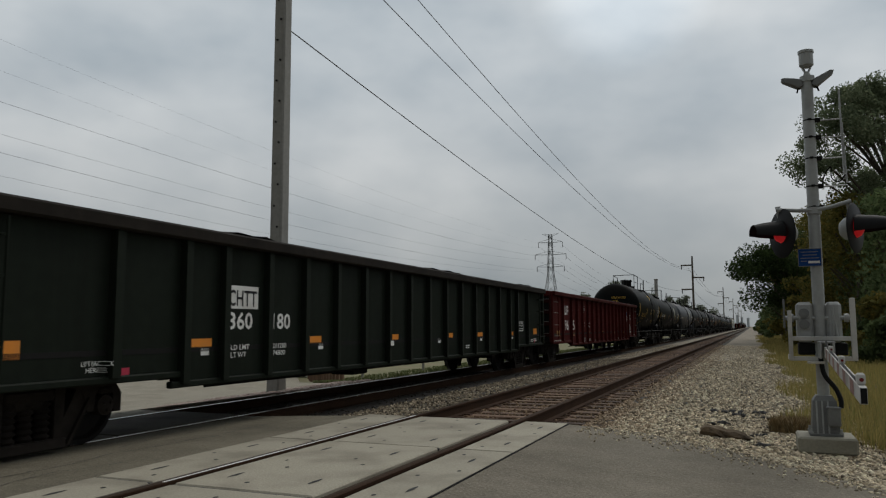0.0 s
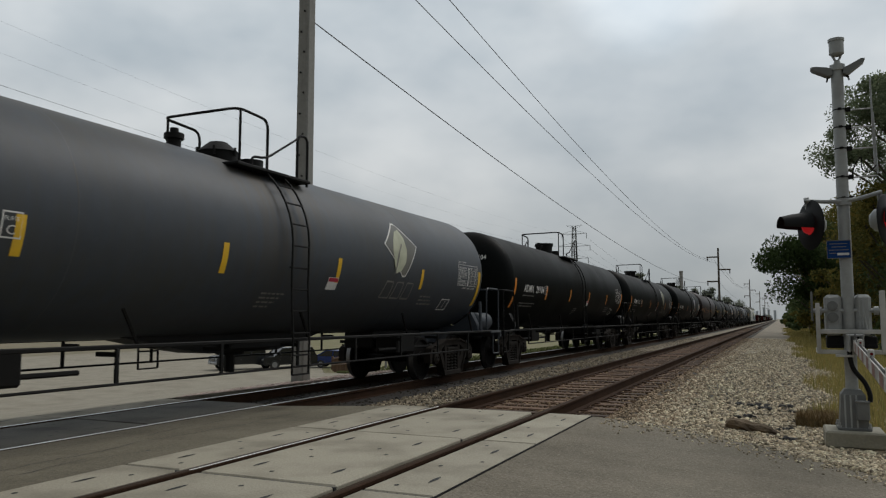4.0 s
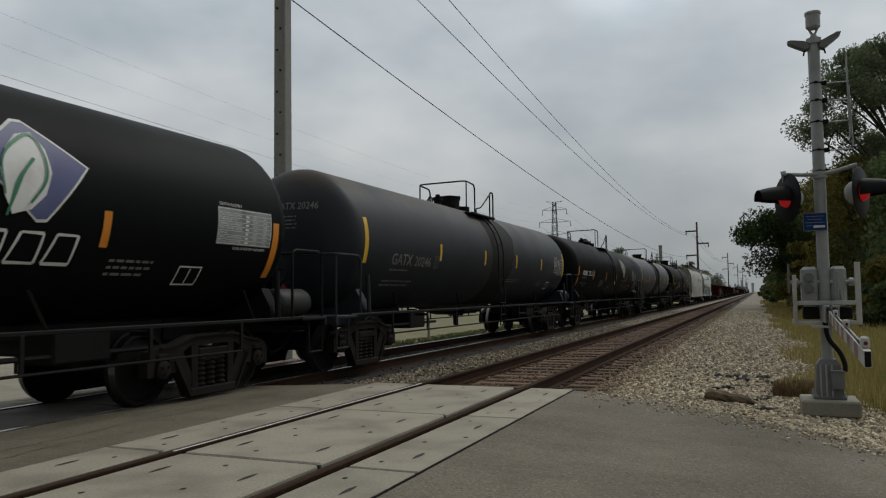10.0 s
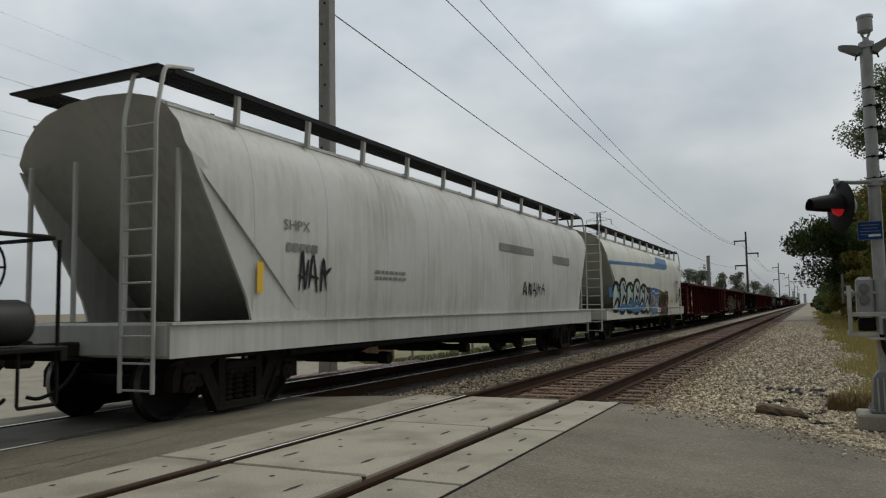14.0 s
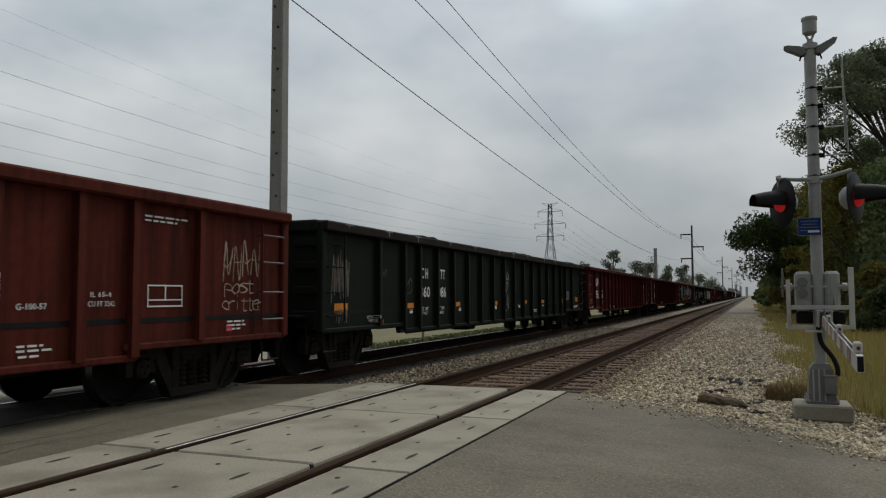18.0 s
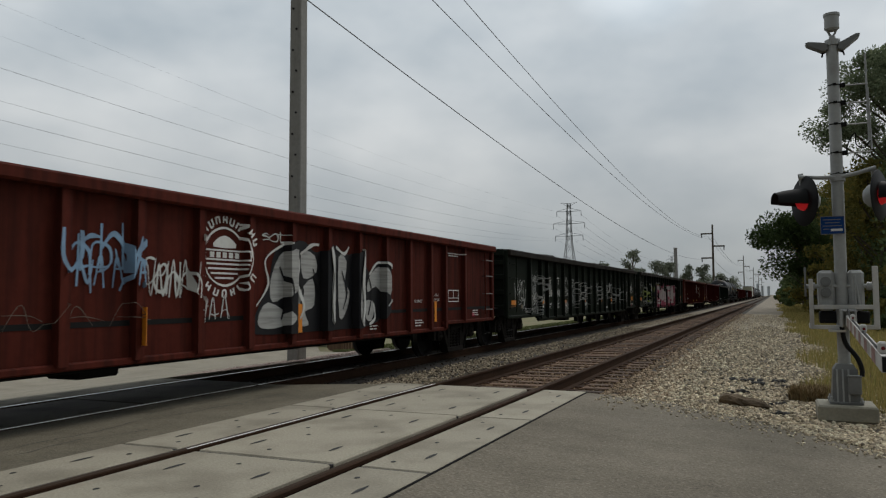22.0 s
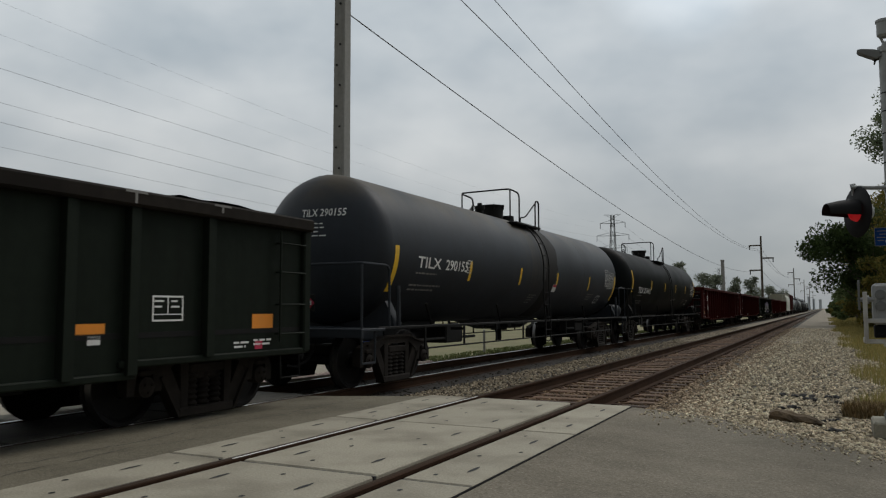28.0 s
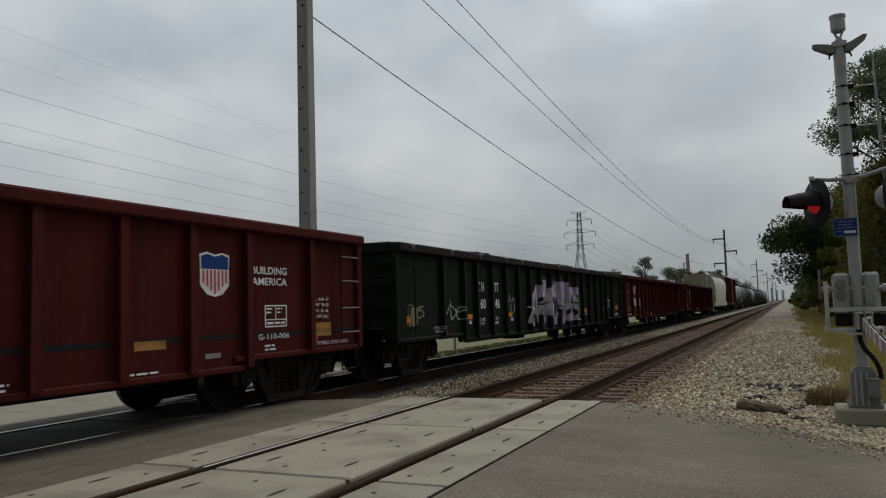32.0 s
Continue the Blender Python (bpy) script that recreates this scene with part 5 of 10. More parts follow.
def lattice_tower(x, y, z, h, s=1.0):
    t = empty("lattice_tower", pose(x, y, z), "grey steel lattice transmission tower with three pairs of arms", "transmission tower", "lattice towers")
    def half(zz):
        k = zz / h
        return (4.2 * (1 - k / 0.62) + 1.1 * (k / 0.62)) * s if k < 0.62 else (1.1 - 0.5 * (k - 0.62) / 0.38) * s
    lv = [0, 0.14, 0.27, 0.39, 0.5, 0.62, 0.70, 0.78, 0.86, 0.94, 1.0]
    for sx in (-1, 1):
        for sy in (-1, 1):
            part("leg", Geo().pipe([(sx * half(a * h), sy * half(a * h), a * h) for a in lv], 0.13 * s, 4), M_LATT, t)
    g = Geo()
    for a, b in zip(lv, lv[1:]):
        p, q = half(a * h), half(b * h)
        for sg in (-1, 1):
            g.cyl((-p, sg * p, a * h), (q, sg * q, b * h), 0.07 * s, 4).cyl((p, sg * p, a * h), (-q, sg * q, b * h), 0.07 * s, 4)
            g.cyl((sg * p, -p, a * h), (sg * q, q, b * h), 0.07 * s, 4).cyl((sg * p, p, a * h), (sg * q, -q, b * h), 0.07 * s, 4)
    part("bracing", g, M_LATT, t, "crossed steel bracing")
    for k, w in ((0.68, 5.6), (0.80, 6.4), (0.92, 5.0)):
        zz = k * h
        for d in (-1, 1):
            e = d * w * s
            arm = part("arm", Geo().cyl((0, -0.5 * s, zz), (e, 0, zz + 0.2), 0.09 * s, 4).cyl((0, 0.5 * s, zz), (e, 0, zz + 0.2), 0.09 * s, 4).cyl((0, 0, zz + 1.6 * s), (e, 0, zz + 0.25), 0.08 * s, 4), M_LATT, t)
            part("insulator", Geo().cyl((e, 0, zz + 0.1), (e, 0, zz - 1.9 * s), 0.13 * s, 6), M_LATT, arm)
    for d in (-1, 1):
        part("peak", Geo().cyl((0, 0, h), (d * 3.4 * s, 0, h + 0.3 * s), 0.08 * s, 4).cyl((0, 0, h - 1.2 * s), (d * 3.4 * s, 0, h + 0.3 * s), 0.07 * s, 4), M_LATT, t)
    return t


lattice_tower(-72, 301, -3, 41.5)
lattice_tower(-86, 760, -3, 42)
lattice_tower(-72, -60, -3, 41.5)
for dx, z, up, r in ((-5.6, 27.2, 0.2, 0.014), (5.6, 27.2, -0.3, 0.016), (-6.4, 32.0, 0.7, 0.014), (6.4, 32.0, -0.2, 0.016), (-5.0, 36.8, 4.0, 0.007), (5.0, 36.8, 2.8, 0.007)):
    wire((-72 + dx, -60, z - 1.8 + up - 1.0), (-72 + dx, 301, z - 3.8), 6.0, r, "thin high-voltage line strung between towers", 40, "high-voltage lines")
    wire((-72 + dx, 301, z - 3), (-86 + dx, 760, z - 3), 8.0, r + 0.02, "thin high-voltage line strung between towers", 30, "high-voltage lines")


# ---- trees ----
def tree(name, x, y, z0, h, spread, crown_lo, n, leaf, material, label, seed, lean=0.0, clumps=16, group="", squash=0.8, lobe=(0.26, 0.46), limb=0.006):
    """A tapered trunk, limbs to each clump, and clumps of many small leaves."""
    rg = np.random.default_rng(seed)
    t = empty(name, pose(x, y, z0), label, "tree", group)
    cs = []
    for k in range(clumps):
        u = rg.random()
        zc = crown_lo + (h - crown_lo) * (0.08 + 0.86 * u)
        w = spread * (1.05 - 0.75 * u ** 2) * rg.uniform(0.25, 1.0)
        a = rg.uniform(0, 6.28)
        cs.append((lean * u * spread + w * math.cos(a), w * math.sin(a), zc, spread * rg.uniform(*lobe)))
    tr = Geo().cyl((0, 0, -0.3), (lean * 0.2, 0, h * 0.4), h * 0.026, 8, h * 0.017).cyl((lean * 0.2, 0, h * 0.4), (lean * spread * 0.6, 0, h * 0.85), h * 0.017, 7, h * 0.005)
    part("trunk", tr, M_BARK, t)
    lm = Geo()
    for i, (cx, cy, cz, r) in enumerate(cs):
        if clumps > 60 and i % 4:
            continue
        b = min(max(cz - spread * 0.7, h * 0.18), h * 0.7)
        f = b / h
        lm.pipe([(lean * f * 0.5 * spread, 0, b), (cx * 0.55, cy * 0.55, (b + cz) / 2 + 0.1), (cx, cy, cz)], h * limb, 5)
    part("branchwork", lm, M_BARK, t)
    c4 = np.array(cs)[rg.integers(len(cs), size=n)]
    def unit(q):
        return q / (np.linalg.norm(q, axis=1)[:, None] + 1e-9)
    p = c4[:, :3] + unit(rg.normal(0, 1, (n, 3))) * (c4[:, 3] * rg.random(n) ** 0.45)[:, None] * np.array((1, 1, squash))
    la = unit(rg.normal(0, 1, (n, 3)))
    lb = unit(np.cross(la, rg.normal(0, 1, (n, 3))))
    ls = (leaf * rg.uniform(0.5, 1.4, n))[:, None]
    v = np.stack([p - la * ls, p + lb * ls * 0.55, p + la * ls, p - lb * ls * 0.55], 1).reshape(-1, 3).tolist()
    f = np.arange(4 * n).reshape(-1, 4).tolist()
    me = bpy.data.meshes.new("crown")
    me.from_pydata(v, [], f)
    me.materials.append(material)
    part("crown", me, None, t)
    return t


tree("roadside_tree", 11.8, 55.0, -0.4, 17.6, 6.2, 8.0, 60000, 0.088, M_LEAFC, "tall green tree with a feathery open crown behind the signal", 21, -0.22, 110, "", 0.75, (0.12, 0.24), 0.0035)
tree("roadside_tree", 6.4, 70.0, -0.4, 8.0, 4.0, 3.6, 19000, 0.12, M_LEAFDD, "dark green tree leaning out towards the track", 23, -0.55, 24)
for k, (x, y, h, w, mt) in enumerate(((10.2, 44, 8.6, 3.2, M_LEAF), (9.0, 52, 9.6, 3.4, M_LEAFY), (11.6, 49, 11.0, 3.6, M_LEAFD), (8.8, 60, 11.2, 3.3, M_LEAFY), (12.0, 58, 11.8, 3.8, M_LEAF), (8.3, 67, 11.2, 3.2, M_LEAFY), (10.8, 66, 12.4, 3.6, M_LEAFD), (8.6, 76, 12.0, 3.4, M_LEAFY), (11.5, 78, 13.0, 4.0, M_LEAFY), (7.3, 84, 12.2, 3.4, M_LEAFD), (8.0, 93, 13.6, 3.8, M_LEAFY))):
    tree("thicket_tree", x, y, -0.4, h, w, 0.6, 9000, 0.13, mt, ("dark green tree in the dense verge thicket", "yellowing autumn tree in the verge thicket", "leafy green tree in the verge thicket")[(mt is M_LEAFY) + 2 * (mt is M_LEAF)], 400 + k, 0, 30, "thicket trees")
for k in range(26):
    y = 84 + 11.0 * k + random.uniform(-3, 3)
    mt = (M_LEAFY, M_LEAF, M_LEAFD)[k % 3]
    tree("verge_tree", 8.2 + random.uniform(-1.0, 3.5), y, -0.4, random.uniform(7.0, 9.5), random.uniform(2.8, 3.6), 0.5, 3600 if k < 10 else 1800, 0.20 + 0.006 * k, mt,
         "bushy tree in the thicket along the railway", 100 + k, 0, 13, "trees along the railway")
for k in range(12):
    y = 34 + 6.0 * k
    tree("verge_shrub", 7.2 + random.uniform(0, 3.0) + 0.02 * y, y, -0.4, random.uniform(2.2, 3.6), random.uniform(1.4, 2.0), 0.2, 2600, 0.09 + 0.001 * y, (M_LEAFD, M_LEAFY)[k % 2],
         "low shrub at the edge of the thicket", 200 + k, 0, 10, "shrubs along the railway")
for k in range(24):
    y = 60 + 14.0 * k
    tree("verge_shrub", 5.2 + random.uniform(0.0, 1.4) + (0.6 if k < 4 else 0), y, -0.4, random.uniform(2.6, 4.6), random.uniform(1.3, 2.0), 0.2, 1500, 0.13 + 0.0008 * y, (M_LEAFY, M_LEAFD, M_LEAF)[k % 3],
         "low shrub at the edge of the thicket", 240 + k, 0, 10, "shrubs along the railway")
# far trees; their haze is in the leaf colour
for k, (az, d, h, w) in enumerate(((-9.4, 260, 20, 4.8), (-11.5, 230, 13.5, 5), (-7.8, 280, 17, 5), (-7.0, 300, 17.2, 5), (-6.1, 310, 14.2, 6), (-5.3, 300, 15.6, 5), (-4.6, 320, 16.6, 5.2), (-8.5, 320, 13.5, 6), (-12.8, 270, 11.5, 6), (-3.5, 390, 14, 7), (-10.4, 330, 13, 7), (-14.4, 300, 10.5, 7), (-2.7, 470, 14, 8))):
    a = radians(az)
    tree("field_tree", 2.9 + d * math.sin(a), d * math.cos(a), -3.0, h, w, 3.0, 2600, 0.34, M_LEAFH, "grey-green tree far across the field, haze painted into its leaves", 300 + k, 0, 20, "trees across the field")
tree("field_tree", -64, 75, -3.0, 13.8, 3.4, 4.0, 2500, 0.26, M_LEAFD, "single green tree top beyond the lot", 330, 0, 14)

# factory stack and the hazy skyline
a = radians(-6.4)
st = empty("factory_stack", pose(2.9 + 400 * math.sin(a), 400 * math.cos(a), -3), "pale concrete factory stack far off", "chimney")
part("stack_shaft", Geo().cyl((0, 0, 0), (0, 0, 27.5), 1.2, 14, 0.85), M_STACK, st)
part("stack_rim", Geo().cyl((0, 0, 27.5), (0, 0, 28.1), 0.98, 14), M_STACK, st)
for k in range(9):
    az = radians(-3.2 + 0.36 * k + random.uniform(-0.1, 0.1))
    w, h = random.uniform(2.5, 5), random.uniform(8, 26)
    b = empty("far_building", pose(2.9 + 1500 * math.sin(az), 1500 * math.cos(az), -3), "hazy tower block on the horizon", "building", "skyline")
    part("wall", Geo().box(-w / 2, w / 2, -6, 6, 0, h, 0.2), M_HAZE, b)
    part("roof", Geo().box(-w / 2 - 0.3, w / 2 + 0.3, -6.3, 6.3, h, h + 1.2), M_HAZE, b)


# ---- parked vehicles and fence on the lot ----
def vehicle(name, x, y, rz, body, kind, label):
    c = empty(name, pose(x, y, left_z(x) + 0.05, 0, 0, rz), label, "car", "parked vehicles")
    L, w, wr = {"sedan": (4.5, 0.9, 0.32), "suv": (4.8, 0.95, 0.37), "pickup": (5.8, 1.0, 0.41)}[kind]
    h = L / 2
    low = {"sedan": [(-h, 0.28), (h, 0.28), (h, 0.62), (h - 0.15, 0.76), (1.0, 0.92), (-1.5, 0.95), (-h + 0.1, 0.90), (-h, 0.6)],
           "suv": [(-h, 0.36), (h, 0.36), (h, 0.78), (h - 0.15, 0.95), (1.3, 1.06), (-h + 0.1, 1.10), (-h, 0.7)],
           "pickup": [(-h, 0.45), (h, 0.45), (h, 0.95), (h - 0.15, 1.12), (1.3, 1.2), (-h, 1.2)]}[kind]
    top = {"sedan": [(1.05, 0.92), (0.35, 1.38), (-0.9, 1.42), (-1.7, 0.96)],
           "suv": [(1.35, 1.06), (0.7, 1.66), (-1.9, 1.68), (-2.25, 1.08)],
           "pickup": [(1.4, 1.2), (0.75, 1.85), (-0.9, 1.87), (-1.15, 1.2)]}[kind]
    part("body", Geo().prism(low, -w, w), body, c, smooth=50)
    part("cabin_glass", Geo().prism(top, -w + 0.14, w - 0.14), M_GLASS, c, "dark windows")
    (a0, b0), (a1, b1), (a2, b2), (a3, b3) = top
    part("roof", Geo().prism([(a1 + 0.02, b1 - 0.02), (a1, b1 + 0.04), (a2, b2 + 0.04), (a2 - 0.02, b2 - 0.02)], -w + 0.12, w - 0.12), body, c)
    pil = Geo()
    for s in (-1, 1):
        xx = s * (w - 0.13)
        for (p, q), (r, t) in (((a0, b0), (a1, b1)), ((a3, b3), (a2, b2)), (((a0 + a3) / 2, b0), ((a1 + a2) / 2, b1))):
            pil.cyl((xx, p, q), (xx, r, t), 0.05, 6)
    part("pillar_frame", pil, body, c)
    for yy in (-h + 0.95, h - 0.95):
        for s in (-1, 1):
            xx = s * (w - 0.1)
            ty = part("wheel", Geo().cyl((xx - 0.11, yy, wr), (xx + 0.11, yy, wr), wr, 18), M_TYRE, c)
            part("rim", Geo().cyl((xx - 0.115, yy, wr), (xx + 0.115, yy, wr), wr * 0.62, 14), M_SILV, ty)
    for s in (-1, 1):
        part("headlight", Geo().box(s * (w - 0.25) - 0.16, s * (w - 0.25) + 0.16, h - 0.05, h + 0.015, low[2][1] - 0.08, low[2][1] + 0.06, 0.02), M_SILV, c, "clear headlight")
        part("mirror", Geo().box(s * (w + 0.02) - 0.07, s * (w + 0.02) + 0.07, a0 - 0.45, a0 - 0.3, b0 + 0.05, b0 + 0.2, 0.02), body, c)
    part("bumper", Geo().box(-w + 0.05, w - 0.05, h - 0.03, h + 0.06, low[0][1] + 0.02, low[0][1] + 0.2, 0.03), M_TYRE if kind != "pickup" else M_SILV, c)
    part("grille", Geo().box(-0.45, 0.45, h - 0.03, h + 0.012, low[2][1] - 0.22, low[2][1] - 0.02, 0.02), M_GLASS, c)
    return c


vehicle("blue_sedan", -31.2, 55.5, -72, M_BLUE, "sedan", "blue parked sedan on the lot")
vehicle("pickup_truck", -36.6, 50.4, 150, M_DKCAR, "pickup", "dark parked pickup truck with a pale bonnet")
vehicle("parked_suv", -34.4, 52.6, 150, M_DKCAR, "suv", "black parked sport-utility vehicle")

for k in range(16):
    x = -13.0 - 1.15 * k
    y = 17.6 + 1.45 * (-6.5 - x) + 1.0
    p = solid("fence_post", Geo().box(-0.07, 0.07, -0.07, 0.07, -0.2, 1.1, 0.01), M_FENCE, "brown wooden fence post at the lot's edge", "fence post", group="fence posts", m=pose(x, y, left_z(x)))
for hgt in (0.45, 0.9):
    x0, x1 = -13.0, -30.25
    y0, y1 = (17.6 + 1.45 * (-6.5 - v) + 0.92 for v in (x0, x1))
    solid("fence_rail", Geo().cyl((x0, y0, left_z(x0) + hgt), (x1, y1, left_z(-28.6) + hgt - 0.05), 0.05, 6), M_FENCE, "long brown wooden fence rail", "fence rail", group="fence rails")
for x, y in ((-15.5, 34.5), (-13.2, 30.2), (-10.4, 30.5)):
    solid("marker_post", Geo().cyl((0, 0, -0.2), (0, 0, 0.95), 0.06, 8).cyl((0, 0, 0.95), (0, 0, 1.05), 0.065, 8, 0.03), M_WOODP, "pale marker post in the grass", "marker post", group="marker posts", m=pose(x, y, left_z(x)))


# ---- lettering ----
TEXTS = {}


def letters(text, bold=0.0):
    """The outline of a word in the built-in font, as points and faces, cap height about 1."""
    key = (text, bold)
    if key not in TEXTS:
        cu = bpy.data.curves.new("word", "FONT")
        cu.body, cu.size, cu.resolution_u, cu.fill_mode = text, 1.0, 2, "FRONT"
        cu.offset = bold
        ob = bpy.data.objects.new("word", cu)
        scene.collection.objects.link(ob)
        dg = bpy.context.evaluated_depsgraph_get()
        dg.update()
        me = bpy.data.meshes.new_from_object(ob.evaluated_get(dg))
        v = np.array([tuple(p.co) for p in me.vertices]).reshape(-1, 3)
        f = [tuple(p.vertices) for p in me.polygons]
        bpy.data.objects.remove(ob)
        bpy.data.curves.remove(cu)
        bpy.data.meshes.remove(me)
        TEXTS[key] = (v, f)
    return TEXTS[key]


def word(g, text, y, z, h, width=None, bold=0.0, lean=0.0):
    """Adds a word to flat geometry in y and z: its left end, foot, cap height and width."""
    v, f = letters(text, bold)
    if not len(v):
        return g
    sy = sz = h / 0.70
    if width:
        sy = width / max(1e-6, v[:, 0].max() - v[:, 0].min())
    x0 = v[:, 0].min()
    return g.add([(0.0, y + (a - x0) * sy + lean * b * sz, z + b * sz) for a, b, _ in v.tolist()], f)


def rect(g, y0, y1, z0, z1):
    return g.add([(0, y0, z0), (0, y1, z0), (0, y1, z1), (0, y0, z1)], [(0, 1, 2, 3)])


def frame_box(g, y0, y1, z0, z1, w):
    rect(g, y0, y1, z0, z0 + w), rect(g, y0, y1, z1 - w, z1), rect(g, y0, y0 + w, z0 + w, z1 - w)
    return rect(g, y1 - w, y1, z0 + w, z1 - w)


def bars(g, y, z, w, n, h=0.028, gap=0.055, rnd=0.35):
    """Lines of small writing too fine to read."""
    for i in range(n):
        k = y
        end = y + w * random.uniform(1 - rnd, 1)
        while k < end:
            b = min(end, k + random.uniform(0.06, 0.16))
            rect(g, k, b, z - i * gap, z - i * gap + h)
            k = b + 0.03
    return g


def spline(pts, n=6, closed=False):
    """A smooth line through a few points."""
    P = [Vector((a, b, 0)) for a, b in pts]
    m = len(P)
    if m == 2:
        return [(p.x, p.y) for p in P]
    out = []
    for i in range(m if closed else m - 1):
        if closed:
            a, b, c, d = P[(i - 1) % m], P[i], P[(i + 1) % m], P[(i + 2) % m]
        else:
            a, b, c, d = P[max(0, i - 1)], P[i], P[i + 1], P[min(m - 1, i + 2)]
        for k in range(n):
            t = k / n
            q = 0.5 * (2 * b + (c - a) * t + (2 * a - 5 * b + 4 * c - d) * t * t + (3 * b - a - 3 * c + d) * t ** 3)
            out.append((q.x, q.y))
    out.append((P[0 if closed else -1].x, P[0 if closed else -1].y))
    return out


def stroke(g, pts, width=0.04, n=6, closed=False, taper=0.4):
    """A sprayed line; it rises a hair along its way, so that crossings do not share a plane."""
    pts = spline(pts, n, closed)
    m, vs = len(pts), []
    base = 0.0012 * (len(g.f) % 5)
    for i, (a, b) in enumerate(pts):
        (p, q), (r, t) = pts[max(0, i - 1)], pts[min(m - 1, i + 1)]
        L = math.hypot(r - p, t - q) + 1e-9
        u = i / (m - 1)
        w = width * 0.5 * (1 - taper * abs(2 * u - 1) ** 3) * (1 + 0.25 * math.sin(9 * u + 5 * a))
        oy, oz = -(t - q) / L * w, (r - p) / L * w
        h = base + 0.00025 * i
        vs += [(h, a - oy, b - oz), (h, a + oy, b + oz)]
    return g.add(vs, [(2 * i, 2 * i + 2, 2 * i + 3, 2 * i + 1) for i in range(m - 1)])


def blob(g, y, z, w, h, n=26, power=2.6, lean=0.0, lift=0.0):
    """A filled rounded shape: centre, half width, half height."""
    vs = []
    for k in range(n):
        a = 2 * math.pi * k / n
        c, d = math.cos(a), math.sin(a)
        p, q = math.copysign(abs(c) ** (2 / power), c) * w, math.copysign(abs(d) ** (2 / power), d) * h
        vs.append((lift, y + p + lean * q, z + q))
    return g.add(vs, [tuple(range(n))])


def fill(g, pts, lift=0.0, n=3):
    """A filled shape sprayed round a few corners, its outline slightly rounded."""
    P = spline(pts, n, True)
    if abs(P[0][0] - P[-1][0]) + abs(P[0][1] - P[-1][1]) < 1e-6:
        P = P[:-1]
    return g.add([(lift, a, b) for a, b in P], [tuple(range(len(P)))])


# hand-lettering: each letter a few strokes on a grid five wide and five high
HAND = {"a": "40 42 33 12 01 10 30 41 43", "b": "04 00 20 41 32 03", "c": "42 23 02 01 20 40", "d": "44 40 20 01 12 32", "e": "02 32 43 23 02 10 40", "g": "43 13 02 21 42 43 40 10",
        "h": "04 00|02 23 42 40", "i": "20 23|25 26", "k": "04 00|43 11 40", "l": "14 10 30", "m": "00 03 11 33 40", "n": "00 03 23 42 40", "o": "20 01 13 34 43 41 20", "p": "0- 03 33 42 31 01",
        "r": "00 03|02 23 43", "s": "43 23 02 22 41 20 00", "t": "24 20 40|03 43", "u": "03 01 20 41 43 40", "w": "04 10 23 30 44", "x": "04 40|00 44", "y": "03 11 31|44 31 1-", "z": "04 44 00 40",
        "1": "13 24 20", "4": "24 01 41|33 30"}


def hand(g, text, y, z, h, w, width=0.03, seed=1, wob=0.5):
    """Words sprayed by hand, uneven and joined."""
    rg = np.random.default_rng(seed)
    step = w / len(text)
    for i, ch in enumerate(text):
        if ch not in HAND:
            continue
        dz, sc = rg.uniform(-0.12, 0.12) * h, rg.uniform(0.85, 1.2)
        for st in HAND[ch].split("|"):
            pts = []
            for q in st.split():
                a, b = int(q[0]), -1.5 if q[1] == "-" else int(q[1])
                pts.append((y + step * (i + 0.05 + 0.24 * sc * (a + rg.normal(0, 0.16) * wob)), z + dz + h * sc * 0.25 * (b + rg.normal(0, 0.22) * wob)))
            stroke(g, pts, width * rg.uniform(0.8, 1.25))
    return g


def scribble(g, y, z, w, h, n, width=0.035, seed=1):
    """A row of open, unreadable hand strokes."""
    rg = np.random.default_rng(seed)
    for i in range(n):
        a, b = y + w * i / n, w / n
        up = [(a + b * (0.05 + 0.3 * k + rg.uniform(-0.08, 0.12)), z + h * (rg.uniform(0.78, 1.0) if k % 2 else rg.uniform(0.0, 0.2))) for k in range(int(rg.integers(3, 5)))]
        stroke(g, up, width * rg.uniform(0.7, 1.3))
        c = z + h * rg.uniform(0.35, 0.65)
        stroke(g, [(a + b * rg.uniform(0.0, 0.2), c), (a + b * 0.5, c + h * rg.uniform(-0.1, 0.15)), (a + b * rg.uniform(0.7, 1.1), c + h * rg.uniform(-0.25, 0.2))], width * rg.uniform(0.6, 1.1))
    return g


def cut_faces(g, axis, cuts):
    """Cuts every face into slabs between the given values, so that it can follow a bent surface."""
    out = Geo()
    for q in g.f:
        ps = [g.v[i] for i in q]
        lo, hi = min(p[axis] for p in ps), max(p[axis] for p in ps)
        inner = [c for c in cuts if lo + 1e-6 < c < hi - 1e-6]
        ends = [lo] + inner + [hi]
        for a, b in zip(ends, ends[1:]):
            poly = ps
            for lim, sg in ((a, 1), (b, -1)):
                nxt = []
                for p, r in zip(poly, poly[1:] + poly[:1]):
                    dp, dr = sg * (p[axis] - lim), sg * (r[axis] - lim)
                    if dp >= -1e-9:
                        nxt.append(p)
                    if (dp > 1e-9 and dr < -1e-9) or (dp < -1e-9 and dr > 1e-9):
                        t = dp / (dp - dr)
                        nxt.append(tuple(p[k] + (r[k] - p[k]) * t for k in range(3)))
                poly = nxt
                if len(poly) < 3:
                    break
            if len(poly) >= 3:
                out.add(poly, [tuple(range(len(poly)))])
    return out


RED_RIBS = [-8.62] + [1.028 * k for k in range(-7, 8)] + [8.62]
RIBS = [-8.15, -7.05] + [0.485 + 0.97 * k for k in range(-7, 7)] + [7.05, 8.15]
